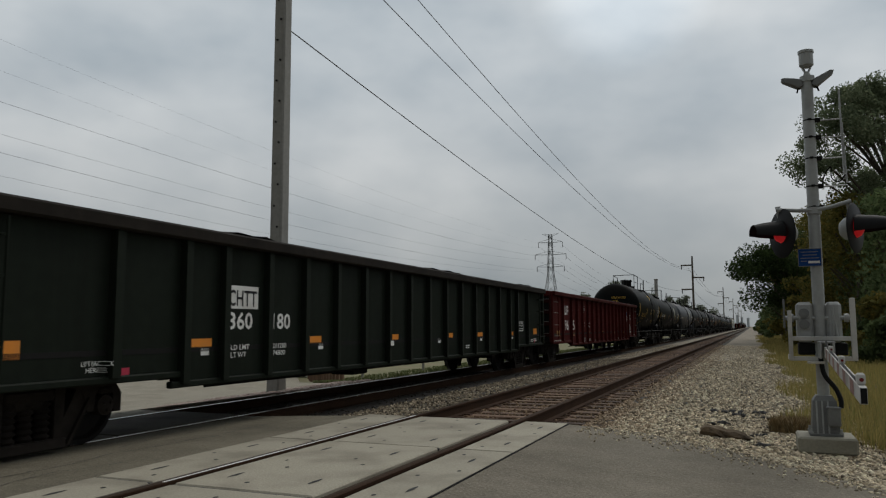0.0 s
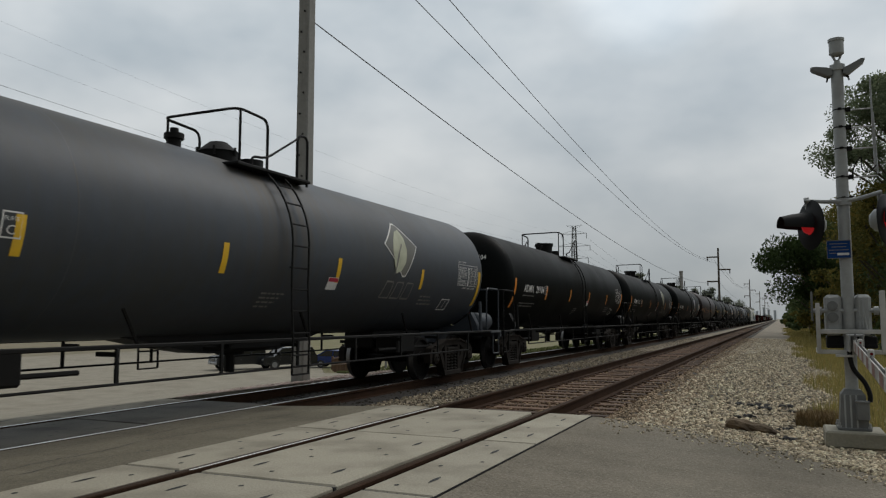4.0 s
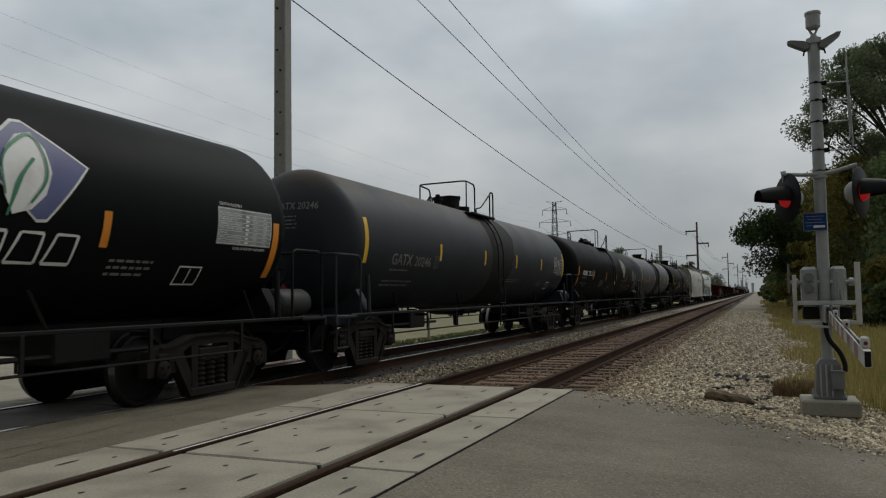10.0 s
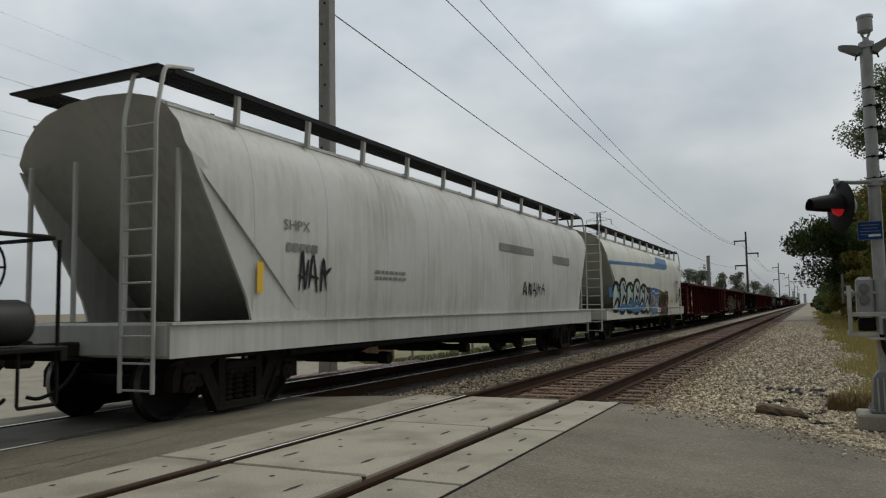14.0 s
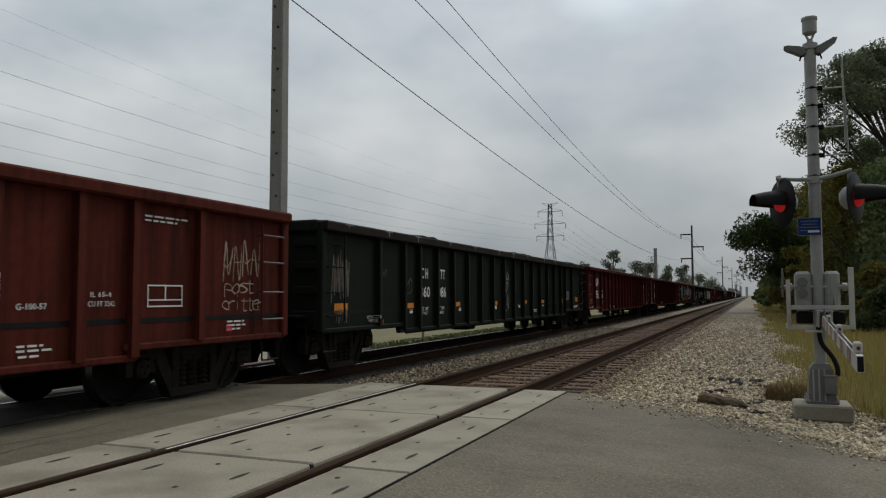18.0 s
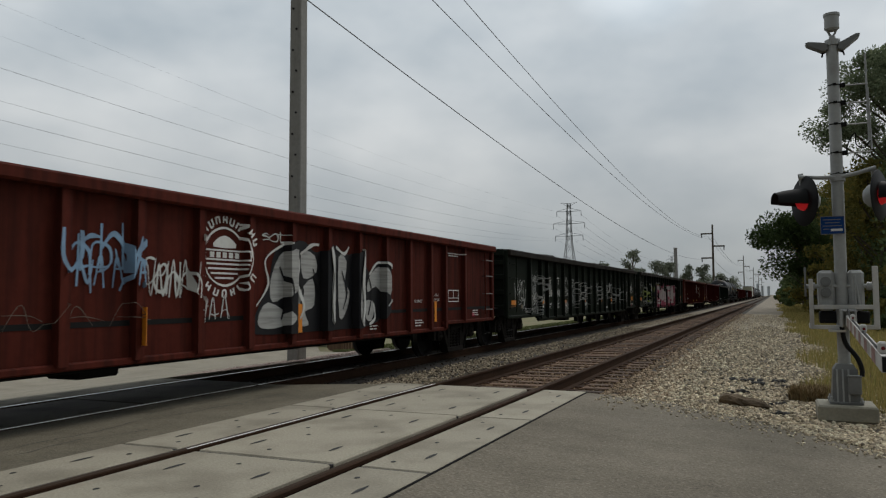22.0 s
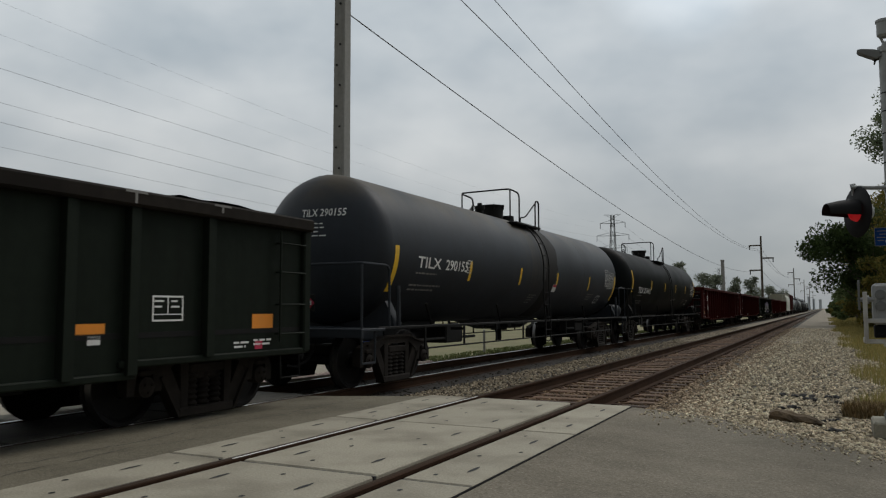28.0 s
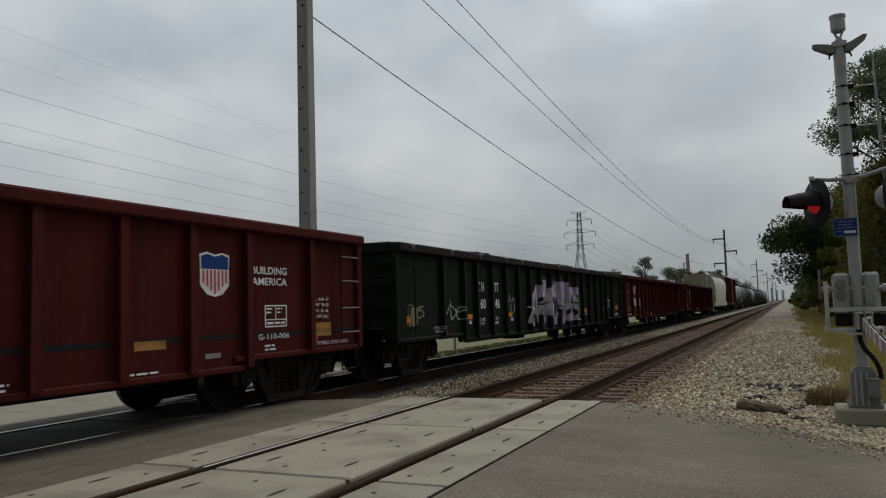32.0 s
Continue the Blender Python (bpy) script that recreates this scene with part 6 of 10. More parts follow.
RIBSET = {}


def rib_height(y, ribs):
    d = min(abs(y - r) for r in ribs)
    return 0.137 if d <= 0.086 else 0.137 * max(0.0, (0.106 - d) / 0.020)


def on_gondola(g, ribs, lift):
    """Paint laid over the sheet and over each rib."""
    cuts = sorted(c for r in ribs for c in (r - 0.106, r - 0.086, r + 0.086, r + 0.106))
    g = cut_faces(g, 1, cuts)
    g.v = [(1.495 + lift + x + rib_height(y, ribs), y, z) for x, y, z in g.v]
    return g


def on_side(g, x):
    """Lays flat geometry on a plane side."""
    g.v = [(x + a, y, z) for a, y, z in g.v]
    return g


def on_shell(g, zc, r, lift=0.005):
    """Bends flat geometry round a tank."""
    g = cut_faces(g, 2, [zc - 1.4 + 0.05 * k for k in range(57)])
    g.v = [(math.sqrt(max(0.0, (r + lift + x) ** 2 - (z - zc) ** 2)), y, z) for x, y, z in g.v]
    return g


# ---- trucks ----
WHEEL_R = 0.457
CACHE = {}


def cached(key, make):
    if key not in CACHE:
        CACHE[key] = make()
    return CACHE[key]


def side_frame_mesh():
    """A cast side frame: arched top chord, two windows, spring opening, jaws over the bearings."""
    g = Geo()
    x0, x1 = 0.98, 1.13
    half = [(0.0, 0.86), (0.42, 0.85), (0.72, 0.76), (1.00, 0.72), (1.13, 0.68), (1.20, 0.58), (1.20, 0.37), (1.10, 0.37), (1.07, 0.60), (0.84, 0.60), (0.81, 0.40), (0.72, 0.40), (0.66, 0.60), (0.46, 0.72), (0.0, 0.72)]
    for d in (1, -1):
        g.prism([(d * y, z) for y, z in half], x0, x1)
        g.prism([(d * 0.58, 0.66), (d * 0.74, 0.54), (d * 0.46, 0.08), (d * 0.28, 0.10)], x0 + 0.008, x1 - 0.01)
        g.prism([(d * 0.30, 0.12), (d * 0.41, 0.12), (d * 0.43, 0.74), (d * 0.30, 0.74)], x0 + 0.004, x1 - 0.004)
        # raised rims along the edges of the casting
        g.prism([(d * 0.0, 0.868), (d * 0.42, 0.858), (d * 0.72, 0.768), (d * 1.0, 0.728), (d * 1.0, 0.70), (d * 0.72, 0.738), (d * 0.42, 0.825), (d * 0.0, 0.835)], x1 - 0.01, x1 + 0.035)
        g.prism([(d * 0.72, 0.56), (d * 0.755, 0.545), (d * 0.475, 0.075), (d * 0.44, 0.085)], x1 - 0.02, x1 + 0.03)
        g.box(x0 - 0.01, x1 + 0.03, *sorted((d * 0.86, d * 1.06)), 0.58, 0.655, 0.02)
    g.box(x0 - 0.02, x1 + 0.02, -0.46, 0.46, 0.055, 0.17, 0.02)
    return g.mesh("side_frame", M_TRUCK, 35)


def springs_mesh():
    g = Geo()
    for y in (-0.20, 0, 0.20):
        prof = [(0.165, 0.0)] + [(0.165 + k * 0.033, 0.062 if k % 2 == 0 else 0.092) for k in range(13)] + [(0.565, 0.0)]
        g.lathe(prof, 12, "z", 1.05, y, 0)
    return g.box(0.96, 1.14, -0.29, 0.29, 0.565, 0.675, 0.015).box(0.94, 0.96, -0.29, 0.29, 0.18, 0.66, 0.004).mesh("spring_pack", M_TRUCK, 40)


def wheelset_mesh():
    g = Geo().cyl((-1.0, 0, 0), (1.0, 0, 0), 0.085, 10)
    for s in (-1, 1):
        pf = [(0.68, 0.05), (0.68, 0.13), (0.715, 0.16), (0.70, 0.36), (0.675, 0.40), (0.675, 0.482), (0.705, 0.484), (0.722, 0.462), (0.815, 0.452), (0.815, 0.405), (0.755, 0.37), (0.775, 0.15), (0.80, 0.13), (0.80, 0.05)]
        g.lathe([(s * a, b) for a, b in pf], 28, "x")
    for f in range(len(g.f)):
        g.f[f] = tuple(g.f[f])
    me = g.mesh("wheelset", [M_WHEEL, M_TREAD], 35)
    for p in me.polygons:
        c = p.center
        rr = math.hypot(c.y, c.z)
        if 0.448 < rr < 0.47 and 0.71 < abs(c.x) < 0.83 and abs(p.normal.x) < 0.5:
            p.material_index = 1
    return me


def bearing_mesh():
    g = Geo()
    g.cyl((1.0, 0, 0), (1.16, 0, 0), 0.115, 16).cyl((1.16, 0, 0), (1.185, 0, 0), 0.105, 16, 0.07)
    for k in range(3):
        a = 2.094 * k + 0.5
        g.cyl((1.18, 0.055 * math.cos(a), 0.055 * math.sin(a)), (1.205, 0.055 * math.cos(a), 0.055 * math.sin(a)), 0.02, 6)
    return g.mesh("bearing_cap", M_TRUCK, 40)


def truck(car, y):
    b = part("truck", cached("bolster", lambda: Geo().box(-1.12, 1.12, -0.2, 0.2, 0.48, 0.68, 0.03).cyl((0, 0, 0.66), (0, 0, 0.82), 0.2, 12).mesh("truck", M_TRUCK, 40)), None, car, "two-axle cast-iron truck")
    b.location = (0, y, 0)
    for s in (1, -1):
        for nm, key, mk in (("side_frame", "sf", side_frame_mesh), ("spring_pack", "sp", springs_mesh)):
            q = part(nm, cached(key, mk), None, b)
            if s < 0:
                q.rotation_euler = (0, 0, math.pi)
    ws = []
    for d in (-0.95, 0.95):
        w = part("wheelset", cached("ws", wheelset_mesh), None, b)
        w.location = (0, d, WHEEL_R)
        ws.append(w)
        q = part("bearing_cap", cached("bc", bearing_mesh), None, b)
        q.location = (0, d, WHEEL_R)
        part("brake_shoe", cached("shoe%+d" % (d > 0), lambda: Geo().box(0.70, 0.80, 0.49 * (-1 if d > 0 else 1) - 0.05, 0.49 * (-1 if d > 0 else 1) + 0.05, 0.30, 0.58, 0.02).mesh("brake_shoe", M_TRUCK, 40)), None, b).location = (0, d, 0)
    return b


def coupler(car, y, s):
    g = Geo().box(-0.12, 0.12, min(y - s * 0.75, y), max(y - s * 0.75, y), 0.80, 0.98, 0.02).box(-0.17, 0.15, min(y - s * 0.12, y + s * 0.12), max(y - s * 0.12, y + s * 0.12), 0.72, 1.02, 0.05)
    c = part("coupler", g, M_TRUCK, car)
    part("air_hose", Geo().pipe(smooth_bend([(0.34, y - s * 0.5, 0.75), (0.36, y - s * 0.3, 0.5), (0.28, y - s * 0.05, 0.38), (0.2, y + s * 0.05, 0.42)], 0.12), 0.022), M_BLACK, c)
    return c


def cut_lever(car, y, s, x=1.35):
    part("cut_lever", Geo().pipe(smooth_bend([(0.15, y, 0.9), (0.9, y, 0.86), (x, y, 0.84), (x, y - s * 0.06, 0.62)], 0.06), 0.014), M_BLACK, car)




# ---- gondolas ----
HALF = 10.1


def gondola(name, paint_m, label, top=2.55, cap=0.15, heap=False, ribs=RIBS):
    car = empty(name, pose(0, 0, 0), label, "gondola car", "freight cars")
    RIBSET[car.name] = ribs
    W = 1.475
    for s in (1, -1):
        g = Geo()
        poly = [(-HALF, 0.74), (-7.25, 0.74), (-6.7, 0.62), (6.7, 0.62), (7.25, 0.74), (HALF, 0.74), (HALF, top - cap), (-HALF, top - cap)]
        g.prism(poly, s * W - 0.02, s * W + 0.02)
        side = part("side_sheet", g, paint_m, car, smooth=30)
        for y in ribs:
            z0 = 0.76 if abs(y) > 7.2 else 0.63
            a, b = sorted((s * (W + 0.018), s * (W + 0.10)))
            rib = cached((paint_m.name, s, z0, top, cap), lambda: Geo().prism([(-0.106, 0), (0.106, 0), (0.085, s * 0.141), (-0.085, s * 0.141)], z0 + 0.02, top - cap, "z").mesh("rib", paint_m, 20))
            r = part("rib", rib, None, side)
            r.location = (s * (W + 0.016), y, 0)
        a, b = sorted((s * (W - 0.03), s * (W + 0.165)))
        part("top_chord", Geo().box(a, b, -HALF - 0.03, HALF + 0.03, top - cap, top, 0.025), M_CHORD if paint_m is M_BLACKG else paint_m, car)
        a, b = sorted((s * (W - 0.02), s * (W + 0.075)))
        part("side_sill", Geo().box(a, b, -7.2, 7.2, 0.60, 0.68, 0.015).box(a, b, -HALF, -7.0, 0.72, 0.80, 0.015).box(a, b, 7.0, HALF, 0.72, 0.80, 0.015), paint_m, car)
        for e in (-1, 1):
            # grab irons on the side, ladder stirrup
            for z in (1.0, 1.38, 1.80, 2.18):
                y0, y1 = e * (HALF - 0.12), e * (HALF - 0.62)
                xx = s * (W + 0.11)
                part("grab_iron", cached(("grab", s, e, paint_m.name), lambda: Geo().pipe([(s * (W + 0.02), y0, 0), (xx, y0, 0), (xx, y1, 0), (s * (W + 0.02), y1, 0)], 0.013, 5).mesh("grab_iron", M_GRAB if paint_m is not M_BLACKG else paint_m, 40)), None, side).location = (0, 0, z)
            part("ladder_stile", cached(("stile", s, e, paint_m.name), lambda: Geo().pipe([(s * (W + 0.11), e * (HALF - 0.64), 0.9), (s * (W + 0.11), e * (HALF - 0.64), 2.36)], 0.018, 5).mesh("ladder_stile", paint_m, 40)), None, side)
            part("stirrup", cached(("stir", s, e), lambda: Geo().pipe([(s * W, e * (HALF - 0.1), 0.74), (s * (W + 0.02), e * (HALF - 0.1), 0.42), (s * (W + 0.02), e * (HALF - 0.5), 0.42), (s * W, e * (HALF - 0.5), 0.74)], 0.016, 5).mesh("stirrup", M_BLACK, 40)), None, side)
            part("corner_post", cached(("post", paint_m.name, s, e, top), lambda: Geo().box(*sorted((s * (W - 0.03), s * (W + 0.09))), *sorted((e * (HALF - 0.1), e * (HALF + 0.05))), 0.74, top - 0.02, 0.02).mesh("corner_post", paint_m, 30)), None, car)
    # red and rust cars get the shade-darkened end colour
    em = M_ENDR if paint_m is not M_BLACKG else M_BLACKG
    for e in (-1, 1):
        end = part("end_panel", cached(("end", paint_m.name, e, top), lambda: Geo().box(-W, W, *sorted((e * (HALF - 0.05), e * (HALF + 0.0))), 0.78, top - 0.1, 0.01).mesh("end_panel", em, 30)), None, car)
        for z in (1.02, 1.42, 1.82, 2.2):
            for x0 in (1.02, -1.46):
                part("end_rib", cached(("erib", paint_m.name, e, x0), lambda: Geo().box(x0, x0 + 0.44, *sorted((e * HALF, e * (HALF + 0.06))), -0.07, 0.07, 0.02).mesh("end_rib", em, 30)), None, end).location = (0, 0, z)
        if paint_m is not M_BLACKG:
            # flat black sheet standing for the shade between the ladder rungs
            part("ladder_recess", cached(("recess", e), lambda: Geo().box(1.02, 1.44, *sorted((e * (HALF - 0.01), e * (HALF + 0.005))), 0.84, 2.34).mesh("ladder_recess", M_BLACK, 30)), None, end)
            for x0 in (0.97, 1.43):
                part("end_stile", cached(("estile", e, x0), lambda: Geo().box(x0, x0 + 0.06, *sorted((e * HALF, e * (HALF + 0.09))), 0.80, 2.36, 0.01).mesh("end_stile", em, 30)), None, end)
            for z in (1.09, 1.49, 1.89, 2.27):
                part("end_rung", cached(("erung", e), lambda: Geo().pipe([(1.0, e * (HALF + 0.075), 0), (1.46, e * (HALF + 0.075), 0)], 0.012, 5).mesh("end_rung", M_GRAB, 40)), None, end).location = (0, 0, z)
        part("end_chord", cached(("echord", paint_m.name, e, top), lambda: Geo().box(-W, W, *sorted((e * (HALF - 0.1), e * (HALF + 0.09))), top - 0.18, top + 0.01, 0.025).mesh("end_chord", paint_m, 30)), None, car)
        part("end_sill", cached(("esill", e), lambda: Geo().box(-1.45, 1.45, *sorted((e * (HALF - 0.3), e * (HALF + 0.06))), 0.78, 1.0, 0.02).box(-0.5, 1.3, *sorted((e * HALF, e * (HALF + 0.36))), 0.98, 1.02, 0.01).mesh("end_sill", M_BLACK, 30)), None, car)
        coupler(car, e * (HALF + 0.62), e)
        cut_lever(car, e * (HALF + 0.2), e)
    part("floor", cached("gonfloor", lambda: Geo().box(-1.5, 1.5, -HALF + 0.05, HALF - 0.05, 1.02, 1.08).mesh("floor", M_BLACK, 30)), None, car)
    part("centre_sill", cached("gonsill", lambda: Geo().box(-0.32, 0.32, -HALF, HALF, 0.72, 1.02).box(-1.4, 1.4, -8.7, -8.35, 0.82, 1.02).box(-1.4, 1.4, 8.35, 8.7, 0.82, 1.02).mesh("centre_sill", M_BLACK, 30)), None, car)
    part("brake_cylinder", cached("brk", lambda: Geo().cyl((0.6, 2.2, 0.62), (0.6, 3.1, 0.62), 0.16, 12).box(0.4, 0.9, -1.6, -1.0, 0.42, 0.72, 0.03).pipe([(1.2, -6.2, 0.55), (1.2, 6.2, 0.55)], 0.016).pipe([(0.7, -6.5, 0.66), (0.7, 6.5, 0.66)], 0.03).mesh("brake_cylinder", M_BLACK, 40)), None, car)
    if heap:
        g = Geo()
        n = 60
        rg = np.random.default_rng(7)
        for i in range(n + 1):
            y = -HALF + 0.3 + (2 * HALF - 0.6) * i / n
            hh = top - 0.03 + 0.04 * math.sin(0.9 * y) + 0.07 * rg.random()
            for x in (-1.45, -0.7, 0, 0.7, 1.45):
                g.v.append((x, y, hh + (0.07 if abs(x) < 1 else 0) * rg.random()))
        for i in range(n):
            for k in range(4):
                g.f.append((i * 5 + k, i * 5 + k + 1, i * 5 + k + 6, i * 5 + k + 5))
        part("load", g, M_SHADEBED_LOAD, car, "dark load heaped just over the top chord")
    for y in (-8.75, 8.65):
        truck(car, y)
    return car


def patches(car, rects, m, bend, label=""):
    """Reflective patches, each a part of its own."""
    for r in rects:
        part("reflector", bend(rect(Geo(), *r)), m, car, label, smooth=0)


def ink(car, name, g, m, lift=0.006, label=""):
    return part(name, on_gondola(g, RIBSET[car.name], lift), m, car, label, smooth=0)


def gon_red_marks(car, num, shield=True):
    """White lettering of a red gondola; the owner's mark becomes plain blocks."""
    w, n, f = Geo(), -HALF, HALF
    for p, q, r, t in ((0.0, 0.065, 1.76, 2.09), (0.065, 0.195, 1.76, 1.82), (0.195, 0.26, 1.76, 2.09), (0.35, 0.415, 1.76, 2.09), (0.415, 0.57, 2.035, 2.09), (0.415, 0.57, 1.88, 1.935), (0.515, 0.57, 1.935, 2.035)):
        rect(w, -8.09 + p, -8.09 + q, r, t)
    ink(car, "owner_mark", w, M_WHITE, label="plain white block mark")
    for k, (a, b) in enumerate(((0, 2), (2, 4), (4, 6))):
        if num[a:b]:
            ink(car, "car_number", word(Geo(), num[a:b], (-8.10, -7.055, -6.0)[k], 1.20, 0.36, 0.30 * len(num[a:b]), 0.014), M_WHITE)
    s = Geo()
    word(s, "LD LMT", -4.94, 1.43, 0.07, 0.41, 0.006), word(s, "210100", -3.91, 1.43, 0.07, 0.40, 0.006)
    word(s, "LT WT", -4.94, 1.30, 0.07, 0.34, 0.006), word(s, "75900", -3.87, 1.30, 0.07, 0.34, 0.006)
    frame_box(s, -4.76, -4.51, 1.88, 2.13, 0.016), word(s, "PLATE", -4.71, 2.02, 0.05, 0.16), word(s, "C", -4.66, 1.91, 0.08, 0.07)
    ink(car, "weight_stencil", s, M_WHITE)
    s = Geo()
    word(s, "LIFT AND", n + 1.62, 0.93, 0.05, 0.32), word(s, "JACK HERE", n + 1.62, 0.85, 0.05, 0.34)
    word(s, "2 INCH TREAD COND. SHOES", n + 0.12, 0.79, 0.065, 1.25, 0.005)
    rect(s, -5.12, -5.10, 0.71, 0.80), word(s, "RELEASE ROD", -5.03, 0.70, 0.065, 0.50)
    rect(s, -4.03, -4.01, 0.73, 0.82), word(s, "RETAINING VALVE", -3.98, 0.71, 0.06, 0.55)
    rect(s, -3.02, -3.00, 0.75, 0.84), bars(s, -2.95, 0.80, 0.32, 2, 0.022, 0.05), bars(s, 3.5, 0.74, 0.6, 2, 0.022, 0.05)
    ink(car, "valve_stencil", s, M_WHITE)
    ink(car, "routing_card", rect(Geo(), -4.67, -4.41, 0.79, 0.87), M_FADE, label="small pale routing card")
    ink(car, "routing_card", rect(Geo(), 6.51, 6.78, 0.80, 0.86), M_FADE, label="small pale routing card")
    s = Geo()
    if shield:
        word(s, "BUILDING", 7.39, 1.86, 0.10, 0.77, 0.012), word(s, "AMERICA", 7.39, 1.71, 0.10, 0.77, 0.012)
        word(s, "G-110-006", 7.52, 0.98, 0.075, 0.68, 0.006)
    else:
        word(s, "G-100-57", 5.74, 1.19, 0.065, 0.34, 0.006)
    frame_box(s, 7.66, 8.15, 1.14, 1.44, 0.018), rect(s, 7.89, 7.905, 1.24, 1.43), rect(s, 7.67, 8.14, 1.235, 1.25), bars(s, 7.70, 1.18, 0.4, 1, 0.03)
    bars(s, 7.69, 1.38, 0.15, 2, 0.02, 0.05), bars(s, 7.92, 1.38, 0.15, 2, 0.02, 0.05)
    for i, q in enumerate(("IL 66-0", "IW 9-0", "IH 5-6", "CU FT 3267")):
        word(s, q, 8.80, 1.50 - 0.088 * i, 0.05, 0.42)
    word(s, "2 INCH TREAD COND. SHOES", 8.72, 0.84, 0.05, 1.05)
    bars(s, 7.65, 0.88, 0.3, 2, 0.025, 0.05), bars(s, 5.3, 0.70, 0.55, 2, 0.022, 0.045)
    ink(car, "dimension_stencil", s, M_WHITE)
    patches(car, [(n + 0.75, n + 1.2, 0.98, 1.18), (-6.94, -6.48, 0.96, 1.09), (-3.94, -3.48, 1.03, 1.13), (-0.83, -0.37, 1.03, 1.12), (2.32, 2.78, 0.98, 1.07), (5.41, 5.87, 0.96, 1.06), (8.78, 9.28, 0.97, 1.17)],
            M_REFD if shield else M_REFY, lambda q: on_gondola(q, RIBSET[car.name], 0.005), "dull yellow reflective patch")
    ink(car, "tag", rect(Geo(), n + 0.08, n + 0.24, 0.90, 1.0), M_PINK)
    ink(car, "tag", rect(Geo(), 8.80, 8.92, 0.90, 0.98), M_PINK)
    if shield:
        c, z = 6.68, 1.83
        out = [(c - 0.27, z + 0.24), (c - 0.14, z + 0.27), (c, z + 0.24), (c + 0.14, z + 0.27), (c + 0.27, z + 0.24), (c + 0.26, z + 0.1), (c + 0.26, z - 0.14), (c + 0.14, z - 0.25), (c, z - 0.28), (c - 0.14, z - 0.25), (c - 0.26, z - 0.14), (c - 0.26, z + 0.1)]
        g = Geo()
        g.add([(0, a, b) for a, b in out] + [(0, c, z)], [(k, (k + 1) % 12, 12) for k in range(12)])
        sh = ink(car, "shield", g, M_WHITE, 0.006, "plain shield shape in white, blue and red")
        top = [(c - 0.245, z + 0.215), (c - 0.13, z + 0.245), (c, z + 0.215), (c + 0.13, z + 0.245), (c + 0.245, z + 0.215), (c + 0.24, z + 0.06), (c - 0.24, z + 0.06)]
        part("shield_top", on_side(Geo().add([(0, a, b) for a, b in top], [tuple(range(7))]), 1.504), M_SIGN, sh, "", 0)
        g = Geo()
        for k in range(-3, 4):
            d = 0.245 - 0.025 * abs(k)
            rect(g, c + 0.068 * k - 0.017, c + 0.068 * k + 0.017, z - d + 0.02 * abs(k), z + 0.05)
        part("shield_stripe", on_side(g, 1.5045), M_PINK, sh, "", 0)
    e = Geo()
    word(e, num, -0.05, 2.385, 0.10, 0.40), word(e, "SPRG", -0.3, 2.06, 0.055, 0.18), word(e, "7 OC 05  7 IC 05", -0.55, 1.97, 0.055, 0.66), word(e, "2 OC 8353  2 IC 8354", -0.56, 1.88, 0.055, 0.72)
    for i, q in enumerate(("36 INCH WHEELS", "NO.24 BRAKE BEAMS", "M-901E DRAFT GEAR", "")):
        word(e, q, -0.5, 1.64 - 0.085 * i, 0.05, 0.55) if i < 3 else bars(e, -0.5, 1.64 - 0.085 * i, 0.55, 1, 0.03)
    end_ink(car, e, M_WHITE)


def end_ink(car, g, m):
    """Marks on the end that faces the camera; they are written across it."""
    g.v = [(y + 0.45, -HALF - 0.096 if z > 2.36 else -HALF - 0.008, z) for x, y, z in g.v]
    part("end_stencil", g, m, car, smooth=0)


